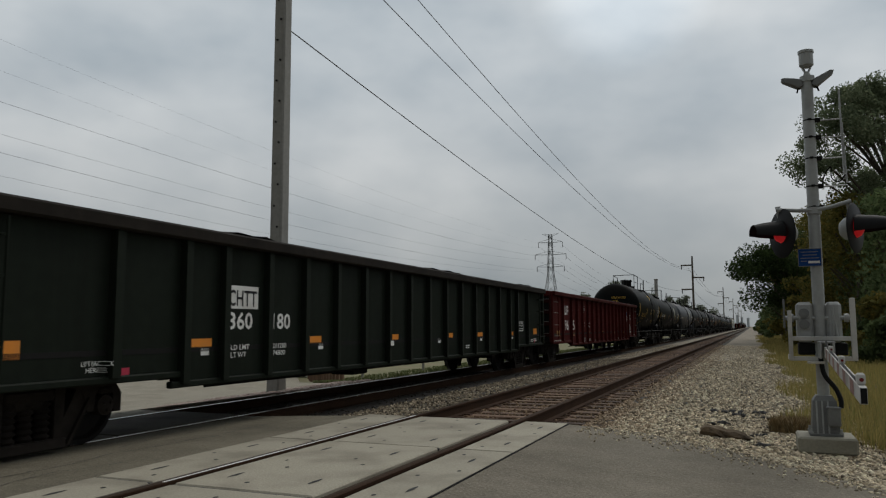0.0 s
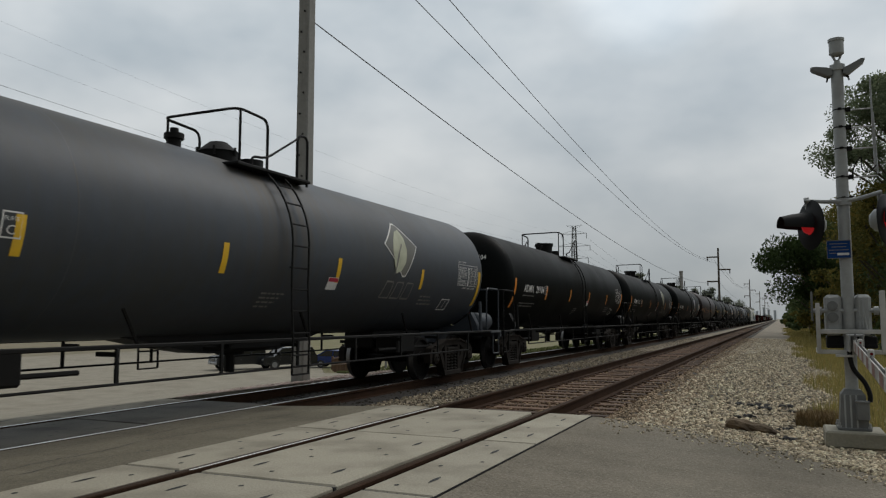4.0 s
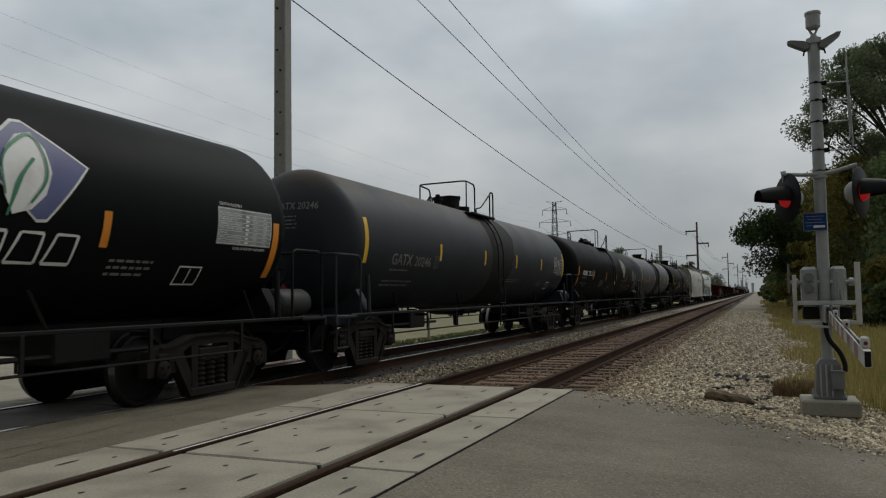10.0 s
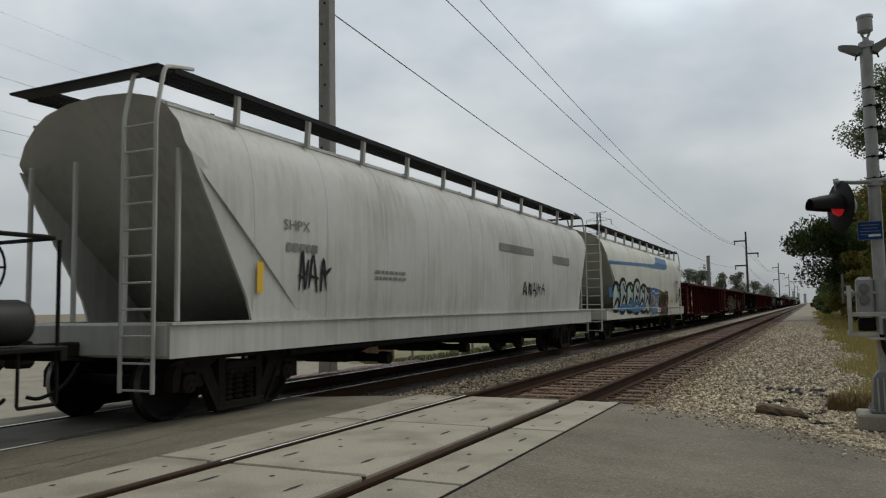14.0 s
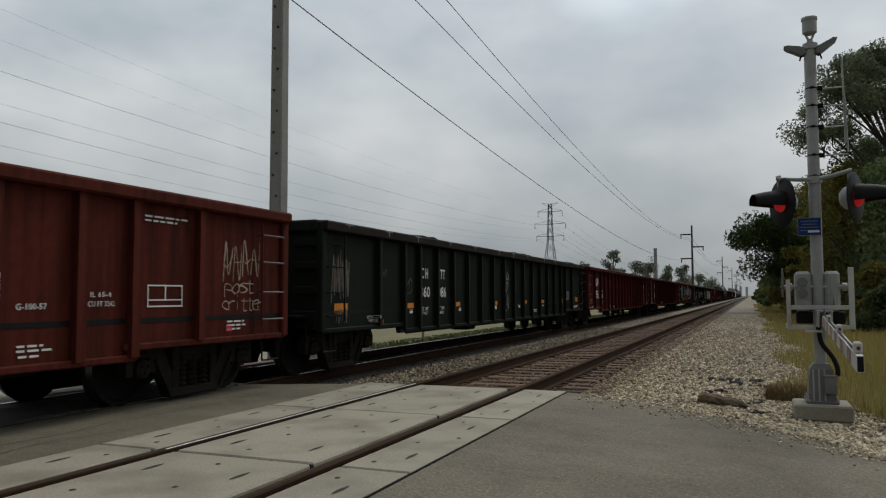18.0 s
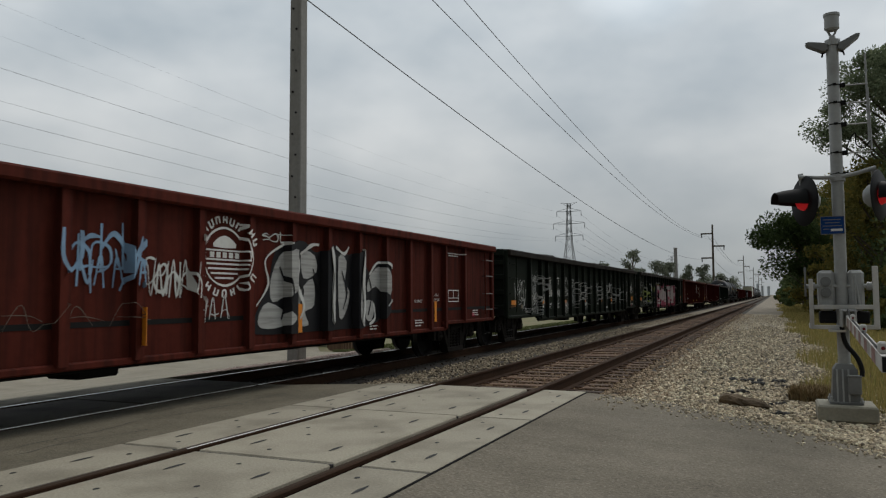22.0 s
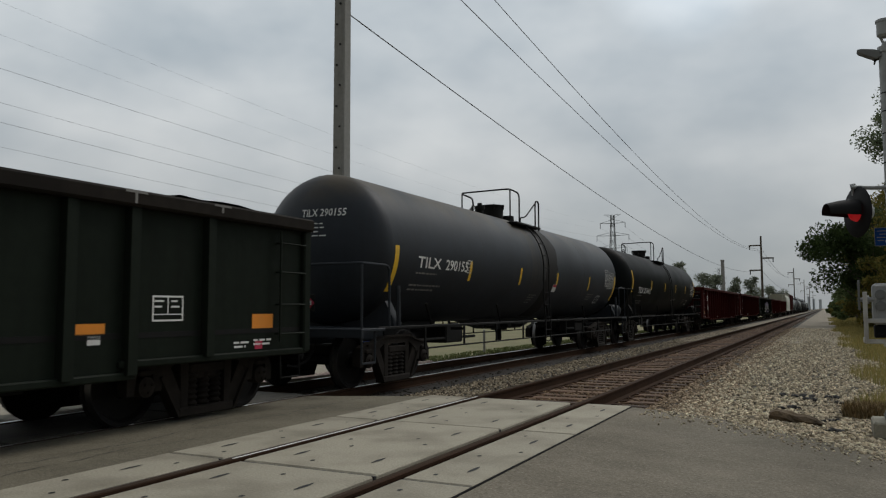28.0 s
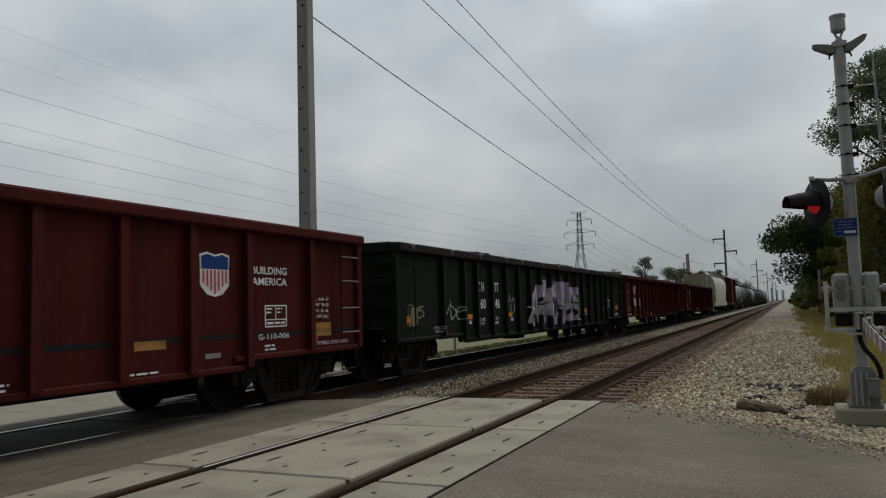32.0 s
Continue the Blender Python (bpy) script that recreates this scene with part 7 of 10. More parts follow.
def gon_dark_marks(car, num, boxed=True):
    n, f = -HALF, HALF
    w = Geo()
    if boxed:
        ink(car, "mark_plate", rect(Geo(), -6.16, -5.47, 1.57, 1.88), M_WHITE, 0.005, "white plate with black letters")
        ink(car, "mark_letters", word(Geo(), "CHTT", -6.13, 1.61, 0.21, 0.62, 0.012), M_GBLACK, 0.009)
    else:
        word(w, "C", -6.05, 1.70, 0.21, 0.13, 0.015), word(w, "H", -5.84, 1.70, 0.21, 0.14, 0.015), word(w, "TT", -5.0, 1.70, 0.21, 0.28, 0.015)
    word(w, num[:3], -6.11, 1.30, 0.22, 0.52, 0.018), word(w, num[3:], -5.12, 1.30, 0.22, 0.46, 0.018)
    ink(car, "car_number", w, M_WHITE)
    s = Geo()
    word(s, "LD LMT", -6.05, 1.02, 0.07, 0.40, 0.006), word(s, "LT WT", -6.05, 0.92, 0.07, 0.33, 0.006), word(s, "211200", -5.10, 1.02, 0.07, 0.34, 0.006), word(s, "74800", -5.10, 0.92, 0.07, 0.32, 0.006)
    ink(car, "weight_stencil", s, M_WHITE)
    s = Geo()
    word(s, "LIFT/JACK", n + 1.62, 0.92, 0.05, 0.3), word(s, "HERE", n + 1.68, 0.85, 0.05, 0.18)
    frame_box(s, 7.43, 7.87, 1.19, 1.47, 0.02), rect(s, 7.64, 7.655, 1.27, 1.45), rect(s, 7.45, 7.85, 1.26, 1.272)
    bars(s, 7.46, 1.40, 0.14, 2, 0.02, 0.06), bars(s, 7.69, 1.40, 0.14, 2, 0.02, 0.06), bars(s, 8.7, 0.9, 0.3, 2, 0.025, 0.05), bars(s, 9.05, 0.92, 0.4, 2, 0.025, 0.05), bars(s, 2.9, 0.86, 0.4, 2, 0.025, 0.05)
    ink(car, "data_stencil", s, M_WHITE)
    for y in (-6.64, -3.85, -1.5, 1.15, 3.95, 6.64):
        ink(car, "routing_card", rect(Geo(), y, y + 0.15, 0.97, 1.06), M_WHITE, 0.005, "small white routing card")
    patches(car, [(y, y + 0.42, 1.07, 1.18) for y in (-6.86, -4.18, -1.30, 1.62, 3.72, 6.42)] + [(n + 0.45, n + 0.9, 1.02, 1.2), (9.02, 9.42, 1.08, 1.26)], M_REFO, lambda q: on_gondola(q, RIBSET[car.name], 0.005), "orange reflective patch")
    if num not in ("360141", "360180"):
        for k in range(12):
            y, d = -9.6 + 1.65 * k + random.uniform(-0.3, 0.3), random.uniform(0.05, 0.13)
            part("drip_mark", Geo().box(1.641, 1.644, y, y + 0.03, 2.53 - d, 2.53).box(1.641, 1.643, y - 0.12, y + 0.16, 2.515, 2.54), M_FADE, car, "pale drip over the top chord", 0)
    ink(car, "tag", rect(Geo(), -7.98, -7.82, 0.78, 0.88), M_PINK), ink(car, "tag", rect(Geo(), 9.08, 9.22, 0.82, 0.92), M_PINK)
    e = Geo()
    word(e, "CHTT", -0.05, 2.385, 0.09, 0.32), word(e, num, -0.15, 2.05, 0.10, 0.44)
    end_ink(car, e, M_WHITE)


# ---- tank cars ----
TANK_BOTTOM = 1.04
SHELL = {}


def tank_car(name, paint_m, hs, label, band=None, dome=0, square=False, R=1.35):
    """hs: half the distance between the reflective strips at the two ends."""
    car = empty(name, pose(0, 0, 0), label, "tank car", "freight cars")
    hc, Z = hs + 0.12, TANK_BOTTOM + R
    SHELL[car.name] = (R, Z)
    fit = M_TANKG if paint_m is M_TANKS else paint_m if paint_m in (M_TANKG, M_TANKN, M_TANKW) else M_BLACK
    def shell():
        prof = [(-hc - 0.65 * math.cos(a), R * math.sin(a)) for a in (0.001, 0.2, 0.4, 0.62, 0.85, 1.08, 1.28, 1.45)] + [(-hc, R)]
        prof += [(hc, R)] + [(hc + 0.65 * math.cos(a), R * math.sin(a)) for a in (1.45, 1.28, 1.08, 0.85, 0.62, 0.4, 0.2, 0.001)]
        return Geo().lathe(prof, 48, "y", 0, 0, Z).mesh("tank_shell", paint_m, 50)
    sh = part("tank_shell", cached(("shell", paint_m.name, hs, R), shell), None, car)
    for k in (-1, 1):
        part("weld_band", cached(("weld", paint_m.name, R), lambda: Geo().lathe([(-0.014, R - 0.002), (0, R + 0.003), (0.014, R - 0.002)], 48, "y", 0, 0, Z).mesh("weld_band", paint_m, 50)), None, sh).location = (0, k * hc * 0.5, 0)
    if band:
        y0, y1 = band
        rg = np.random.default_rng(int(hs * 100) + len(name))
        g = Geo()
        cols = 36
        for k in range(cols + 1):
            a = radians(-70 + 230 * k / cols)
            w = 1 + 0.35 * math.sin(a * 3.1) * 0.4 + rg.uniform(-0.06, 0.06)
            for y in (y0 * w, (y0 + y1) / 2, y1 * w):
                g.v.append(((R + 0.004) * math.cos(a), y, Z + (R + 0.004) * math.sin(a)))
        for k in range(cols):
            g.f += [(k * 3, k * 3 + 1, k * 3 + 4, k * 3 + 3), (k * 3 + 1, k * 3 + 2, k * 3 + 5, k * 3 + 4)]
        part("spill_stain", g, M_GRIME, sh, "dark spill stain running down from the hatch")
    # side sills, hangers and pipe rail
    for s in (1, -1):
        x = s * 1.42
        sill = part("side_rail", cached(("rail", hs, s), lambda: Geo().box(*sorted((x - s * 0.07, x)), -hs - 0.7, hs + 0.7, 0.98, 1.03, 0.01).mesh("side_rail", M_BLACK, 30)), None, car)
        n = int(hs * 2 / 1.9)
        for k in range(n + 1):
            y = -hs + 0.9 + (2 * hs - 1.8) * k / n
            part("hanger", cached(("hang", s), lambda: Geo().box(*sorted((x - s * 0.02, x + s * 0.01)), -0.025, 0.025, 0.60, 0.99, 0.004).box(*sorted((x - s * 0.30, x)), -0.02, 0.02, 0.9, 0.95).mesh("hanger", M_BLACK, 30)), None, sill).location = (0, y, 0)
            if k % 2 == 0:
                part("support_strut", cached(("strut", s), lambda: Geo().cyl((x - s * 0.03, -0.22, 1.42), (x - s * 0.03, 0.0, 1.03), 0.022, 5).mesh("support_strut", M_BLACK, 30)), None, sill).location = (0, y + 0.3, 0)
        part("lower_rail", cached(("lrail", hs, s), lambda: Geo().pipe([(x, -hs + 0.9, 0.61), (x, hs - 0.9, 0.61)], 0.016).mesh("lower_rail", M_BLACK, 30)), None, sill)
        # ladder over the side with stirrup step
        lad = Geo()
        l0, l1 = (-0.22, 0.20) if not square else (0.1, 0.55)
        for yy in (l0, l1):
            pts = [((R + 0.10) * math.cos(radians(a)), yy, Z + (R + 0.10) * math.sin(radians(a))) for a in range(50, -1, -8)] + [(R + 0.09, yy, Z - 0.6), (1.48, yy, 1.03), (1.47, yy, 0.50)]
            lad.pipe([(s * p[0], p[1], p[2]) for p in pts], 0.018, 5)
        for z in (0.50, 0.78, 1.10, 1.42, 1.74, 2.06, 2.38, 2.70, 3.02, 3.30):
            xx = 1.48 if z < 1.2 else math.sqrt(max(0.1, (R + 0.1) ** 2 - (z - Z) ** 2)) if z > Z - 0.5 else R + 0.09
            lad.pipe([(s * xx, l0, z), (s * xx, l1, z)], 0.014, 5)
        part("ladder", lad, M_BLACK, car, "black side ladder up to the platform")
    # top platform with rails and fittings
    top = Z + R
    f = top - 0.20
    pl = part("platform", Geo().box(0.55, 1.0, -0.95, 0.88, f - 0.05, f, 0.01).box(-1.0, -0.55, -0.95, 0.88, f - 0.05, f, 0.01).box(-0.6, 0.6, 0.58, 0.88, f - 0.05, f, 0.01).box(0.55, 0.62, -0.9, 0.8, f - 0.25, f - 0.04, 0.01).box(-0.62, -0.55, -0.9, 0.8, f - 0.25, f - 0.04, 0.01), M_BLACK, car, "black grated platform on top")
    bend = 0.04 if square else 0.16
    for s in (1, -1):
        x = s * 0.95
        rl = Geo()
        rl.pipe(smooth_bend([(x, 0.56, f), (x, 0.56, f + 0.70), (x, 0.84, f + 0.72), (x, 0.84, f - 0.1)], bend * 0.8), 0.022)
        rl.pipe(smooth_bend([(x, -0.58, f), (x, -0.58, f + 0.14), (x, -0.25, f + 0.16), (x, 0.6, f + 0.66)] if not square else [(x, -0.75, f), (x, -0.75, f + 0.42), (x, 0.6, f + 0.42)], bend), 0.019)
        part("guard_rail", rl, M_BLACK, pl, "bent black handrail")
    hi = f + (0.92 if not square else 0.98)
    y0 = -0.50 if not square else -1.5
    ur = Geo().pipe(smooth_bend([(0.62, 0.22, f), (0.62, 0.22, hi - 0.03), (0.62, y0, hi), (-0.75, y0 - 0.1, hi - 0.04), (-0.75, 0.22, hi - 0.08), (-0.75, 0.22, f)], bend), 0.023)
    ur.pipe([(0.62, y0 + 0.05, hi), (0.62, y0 + 0.05, f - 0.2)], 0.02).pipe([(-0.75, y0, hi - 0.05), (-0.75, y0, f - 0.2)], 0.02)
    if square:
        ur.pipe([(0.62, y0, f + 0.5), (0.62, 0.22, f + 0.5)], 0.018)
    part("guard_rail", ur, M_BLACK, pl, "black rail looped round the hatch")
    hy, hr, ht = (-0.75, 0.34, 0.42) if square else (-0.2, 0.30, 0.30 if dome == 0 else 0.14)
    hatch = part("hatch", Geo().cyl((0, hy, top - 0.1), (0, hy, top + ht), hr, 18).cyl((0, hy, top + ht), (0, hy, top + ht + (0.04 if dome == 0 else 0.16)), hr + 0.03, 18, hr + 0.03 if dome == 0 else 0.14), M_BLACK, pl, "round black hatch cover")
    for k in range(6):
        a = math.pi * k / 3
        part("hatch_bolt", Geo().cyl(((hr + 0.03) * math.cos(a), hy + (hr + 0.03) * math.sin(a), top + ht - 0.08), ((hr + 0.03) * math.cos(a), hy + (hr + 0.03) * math.sin(a), top + ht + 0.05), 0.02, 6), M_BLACK, hatch)
    vy, vz = (-1.95, 0.16) if square else (-1.25, 0.0)
    part("valve", Geo().cyl((0.1, vy, top - 0.1), (0.1, vy, top + 0.12 + vz), 0.10, 10).cyl((0.1, vy, top + 0.12 + vz), (0.1, vy, top + 0.20 + vz), 0.14, 10).cyl((0.1, vy, top + 0.2 + vz), (0.1, vy, top + 0.28 + vz), 0.06, 10), M_BLACK, pl, "safety valve")
    part("fill_cover", Geo().cyl((0.2, 0.35, top - 0.1), (0.2, 0.35, top + 0.1), 0.20, 12), M_BLACK, pl)
    # bottom outlet, skid and sump
    if hs > 6.5:
        part("bottom_skid", cached("skid", lambda: Geo().prism([(-2.3, 1.08), (-1.3, 0.90), (-0.6, 0.80), (1.0, 0.80), (1.5, 0.88), (2.4, 1.08)], -0.3, 0.3, "x").mesh("bottom_skid", M_BLACK, 30)), None, car)
    part("bottom_outlet", cached("outlet", lambda: Geo().cyl((0, 0.2, 1.1), (0, 0.2, 0.75), 0.22, 12).cyl((0, 0.2, 0.75), (0, 0.2, 0.48), 0.08, 8).box(-0.5, 0.5, -0.4, 0.8, 0.85, 0.95, 0.02).mesh("bottom_outlet", M_BLACK, 40)), None, car)
    for e in (-1, 1):
        ye = e * hs
        bd = part("end_platform", cached(("eplat", hs, e, fit.name), lambda: Geo().box(-1.45, 1.45, *sorted((ye + e * 0.55, ye + e * 1.28)), 0.96, 1.01, 0.01).box(-0.35, 0.35, *sorted((ye - e * 1.2, ye + e * 1.2)), 0.74, 1.02, 0.02).box(-1.45, 1.45, *sorted((ye + e * 1.2, ye + e * 1.28)), 0.86, 1.0, 0.01).mesh("end_platform", fit, 30)), None, car)
        part("stub_sill", cached(("stub", hs, e), lambda: Geo().box(-0.34, 0.34, *sorted((ye - e * 3.4, ye - e * 1.22)), 0.70, 1.07, 0.03).box(0.45, 0.95, *sorted((ye - e * 3.5, ye - e * 2.7)), 0.62, 1.0, 0.03).pipe([(0.9, ye - e * 4.2, 0.72), (0.9, ye - e * 1.4, 0.72)], 0.03).mesh("stub_sill", M_BLACK, 30)), None, car)
        part("bolster_saddle", cached(("sad", hs, e, fit.name), lambda: Geo().prism([(-1.36, 0.98), (1.36, 0.98), (1.30, 1.20), (1.16, 1.46), (1.05, 1.36), (0.7, 1.14), (0, 1.03), (-0.7, 1.14), (-1.05, 1.36), (-1.16, 1.46), (-1.30, 1.20)], ye - 0.10, ye + 0.10, "y").cyl((1.385, ye, 1.0), (1.36, ye, 1.72), 0.042, 8).cyl((-1.385, ye, 1.0), (-1.36, ye, 1.72), 0.042, 8).mesh("bolster_saddle", fit, 30)), None, car)
        for s in (1, -1):
            x = s * 1.40
            part("end_rail", cached(("erail", hs, e, s, fit.name), lambda: Geo().pipe(smooth_bend([(x, ye + e * 0.35, 1.0), (x, ye + e * 0.35, 2.05), (x, ye + e * 1.2, 2.05), (x * 0.2, ye + e * 1.22, 2.05)], 0.14), 0.022).pipe(smooth_bend([(x, ye + e * 1.2, 1.0), (x, ye + e * 1.2, 2.03)], 0.1), 0.02).pipe(smooth_bend([(x, ye + e * 1.2, 1.0), (x, ye + e * 1.2, 0.46), (x, ye + e * 0.8, 0.46), (x, ye + e * 0.8, 1.0)], 0.03), 0.018).mesh("end_rail", fit, 40)), None, bd)
        if e > 0:
            part("brake_wheel", cached(("bw", hs), lambda: Geo().lathe([(-0.015, 0.24), (0.0, 0.262), (0.015, 0.24), (0.0, 0.225), (-0.015, 0.24)], 20, "y", 0.62, ye + 1.02, 1.78).cyl((0.39, ye + 1.02, 1.78), (0.85, ye + 1.02, 1.78), 0.012, 5).cyl((0.62, ye + 1.02, 1.55), (0.62, ye + 1.02, 2.01), 0.012, 5).box(0.53, 0.71, ye + 0.85, ye + 0.98, 1.0, 1.9, 0.02).mesh("brake_wheel", M_BLACK, 40)), None, bd, "round hand-brake wheel")
            part("air_reservoir", cached(("res", hs, fit.name), lambda: Geo().lathe([(0.18, 0.0), (0.19, 0.12), (0.24, 0.20), (0.30, 0.22), (0.98, 0.22), (1.04, 0.20), (1.09, 0.12), (1.10, 0.0)], 18, "y", 1.10, ye, 1.24).mesh("air_reservoir", fit if fit is not M_BLACK else M_GRES, 40)), None, bd, "cylindrical air reservoir")
        if e < 0:
            pb = part("placard_board", cached(("pb", hs), lambda: Geo().box(0.24, 0.52, ye - 1.24, ye - 1.225, 1.28, 1.56, 0.004).mesh("placard_board", M_BLACK, 30)), None, bd, "small placard board")
            part("placard", cached(("pc", hs), lambda: Geo().add([(0.38, ye - 1.244, 1.28), (0.52, ye - 1.244, 1.42), (0.38, ye - 1.244, 1.56), (0.24, ye - 1.244, 1.42)], [(0, 1, 2, 3)]).mesh("placard", M_PINK, 0)), None, pb, "red diamond placard with a white bar")
            part("placard_bar", cached(("pt", hs), lambda: Geo().add([(0.30, ye - 1.247, 1.385), (0.46, ye - 1.247, 1.385), (0.46, ye - 1.247, 1.455), (0.30, ye - 1.247, 1.455)], [(0, 1, 2, 3)]).mesh("placard_bar", M_WHITE, 0)), None, pb)
        coupler(car, e * (hs + 1.45), e)
        truck(car, e * (hs - 0.75) - 0.37)
    return car


def tink(car, name, g, m, label=""):
    R, Z = SHELL[car.name]
    return part(name, on_shell(g, Z, R), m, car, label, smooth=0)


def tank_marks(car, hs, code, num, ref, txt, spots, slant=False, logo=False, table_=True, worn=False, plain_notes=True):
    R, Z = SHELL[car.name]
    patches(car, [(y - 0.07, y + 0.07, 1.94 if not slant else 1.62, 2.78 if not slant else 2.42) for y in (-hs, hs)] + [(y - 0.055, y + 0.055, 2.10 if not slant else 1.90, 2.48 if not slant else 2.30) for y in spots],
            ref, lambda q: on_shell(q, Z, R), "upright reflective strip")
    t = Geo()
    if slant:
        ty, tz = 0.5 if worn else 0.78, 2.08
        word(t, code, -hs + ty, tz, 0.20, 0.95, 0.014), word(t, num, -hs + ty + 1.15, tz, 0.20, 0.17 * len(num), 0.014)
    else:
        ty, tz = 1.12 if plain_notes else 0.84, 1.95
        word(t, code, -hs + ty, tz, 0.22, 0.95, 0.012), word(t, num, -hs + ty + (1.08 if plain_notes else 1.02), tz, 0.20, (1.0 if plain_notes else 0.84) * len(num) / 6, 0.012)
    tink(car, "car_number", t, txt)
    s = Geo()
    bars(s, -hs + ty, tz - 0.12, 1.1, 1, 0.03), bars(s, -hs + ty - 0.1, tz - 0.34, 1.5, 2, 0.03, 0.08)
    for i in range(0 if not plain_notes else 4 if slant else 2):
        bars(s, -0.55 if slant else 1.15, (1.66 if slant else 1.75) - 0.062 * i, (0.55 if slant else 1.3) - 0.06 * i, 1, 0.024, rnd=0.15)
    if plain_notes:
        bars(s, hs - 3.0, 1.75, 0.7, 3, 0.03, 0.075)
    tink(car, "stencil", s, M_DULLY if worn else txt if txt is M_YELL else M_FADE, "rows of small stencilled notes")
    b = Geo()
    py = -hs + (ty + 2.12 if plain_notes else 3.42)
    frame_box(b, py, py + 0.22, tz - 0.02, tz + 0.24, 0.016), word(b, "PLATE", py + 0.03, tz + 0.15, 0.04, 0.15), word(b, "C", py + 0.06, tz + 0.02, 0.09, 0.09)
    tink(car, "plate_box", b, txt)
    if slant and not worn:
        tink(car, "warning_card", rect(Geo(), 1.02, 1.32, 1.78, 1.98), M_WHITE, "white card with a red head")
        part("card_head", on_shell(rect(Geo(), 1.03, 1.31, 1.91, 1.97), Z, R, 0.009), M_PINK, car, "", 0)
    if worn:
        for y0, y1, z0, z1 in ((5.95, 6.3, 2.25, 2.38), (6.75, 7.42, 2.02, 2.36), (3.6, 4.45, 1.62, 1.74)):
            tink(car, "stencil_panel", rect(Geo(), y0, y1, z0, z1), M_GBROWN, "dull brown stencil panel")
            tink(car, "stencil_lettering", bars(Geo(), y0 + 0.03, z1 - 0.05, y1 - y0 - 0.08, max(1, int((z1 - z0) / 0.07)), 0.018, 0.06), M_FADE)
    if table_ and not worn:
        a, b0 = hs - 1.30, hs - 0.12
        g = Geo()
        frame_box(g, a, b0, 2.06, 2.54, 0.010)
        if logo == 1:
            part("table_panel", on_shell(rect(Geo(), a - 0.01, b0 + 0.01, 2.05, 2.55), Z, R, 0.002), M_GGREY, car, "pale panel behind the test table", 0)
        for k in range(1, 8):
            rect(g, a + 0.011, b0 - 0.011, 2.06 + 0.06 * k - 0.003, 2.06 + 0.06 * k + 0.003)
        tink(car, "test_table", g, M_WHITE, "white ruled table of test dates")
        g = Geo()
        for k, q in enumerate(("TANK QUALIFICATION", "THICKNESS TEST", "SERVICE EQUIPMENT", "PRD-VALVE  75 PSI", "LINING", "88.B.2 INSPECTION", "STUB SILL INSPECTION")):
            z = 2.437 - 0.06 * k
            word(g, q, a + 0.03, z, 0.030, min(0.46, 0.027 * len(q)), 0.004)
            bars(g, a + 0.58, z, 0.09, 1, 0.028), word(g, "2012", a + 0.75, z, 0.03, 0.10, 0.004), word(g, "2022", a + 0.98, z, 0.03, 0.10, 0.004)
        word(g, "DOT111A100W1", a + 0.04, 2.57, 0.045, 0.45, 0.006), word(g, "EXTERIOR HEATER COILS 200PSI", a + 0.35, 1.99, 0.035, 0.72, 0.005)
        frame_box(g, a - 0.55, a - 0.12, 1.50, 1.74, 0.02), rect(g, a - 0.34, a - 0.32, 1.53, 1.71)
        tink(car, "test_lettering", g, M_WHITE)
    # number on the head that faces the camera
    e = Geo()
    word(e, code + " " + num, -0.3, Z + 0.52, 0.13, 0.85, 0.01), bars(e, -0.2, Z + 0.38, 0.45, 4, 0.02, 0.07)
    hc = hs + 0.12
    out = []
    for x, y, z in e.v:
        xx = y + 0.15
        q = min(0.999, math.hypot(xx, z - Z) / R)
        out.append((xx, -hc - 0.65 * math.sqrt(1 - q * q) - 0.012, z))
    e.v = out
    part("head_number", e, txt, car, smooth=0)
    if logo:
        c, z = 3.52, 2.62
        rim = [(-0.69, 0.07), (0.04, -0.52), (0.16, -0.51), (0.69, 0.12), (-0.02, 0.52), (-0.14, 0.51)]
        lg = tink(car, "logo_diamond", Geo().add([(0, c + a, z + b) for a, b in rim], [tuple(range(6))]), M_WHITE, "plain diamond and leaf shape in white, green and blue")
        part("logo_field", on_shell(Geo().add([(0, c + a * 0.94, z + b * 0.94) for a, b in rim], [tuple(range(6))]), Z, R, 0.009), M_LOGO1 if logo == 1 else M_LOGO2, lg, "", 0)
        leaf = [(-0.24, -0.46), (-0.04, -0.40), (0.12, -0.24), (0.20, 0.0), (0.16, 0.24), (0.03, 0.40), (-0.16, 0.34), (-0.30, 0.18), (-0.38, -0.04), (-0.34, -0.28)]
        part("logo_leaf", on_shell(Geo().add([(0, c + a, z + b) for a, b in leaf], [tuple(range(10))]), Z, R, 0.013), M_WHITE if logo == 1 else M_LEAFPALE, lg, "", 0)
        vn = stroke(Geo(), [(c - 0.30, z - 0.48), (c - 0.18, z - 0.12), (c + 0.0, z + 0.12)], 0.045)
        if logo == 1:
            stroke(vn, [(c - 0.33, z - 0.28), (c - 0.36, z + 0.02), (c - 0.24, z + 0.22), (c + 0.01, z + 0.37), (c + 0.12, z + 0.18), (c + 0.12, z - 0.08), (c - 0.06, z - 0.34)], 0.03)
        part("logo_vein", on_shell(vn, Z, R, 0.017), M_GREEN if logo == 1 else M_FADE, lg, "", 0)
        for k in range(3):
            wd, y0 = Geo(), c - 0.62 + 0.42 * k
            for p, q in (((0.0, 1.70), (0.10, 2.0)), ((0.10, 2.0), (0.36, 2.0)), ((0.36, 2.0), (0.33, 1.70)), ((0.33, 1.70), (0.0, 1.70))):
                stroke(wd, [(y0 + p[0], p[1]), (y0 + q[0], q[1])], 0.03, taper=0)
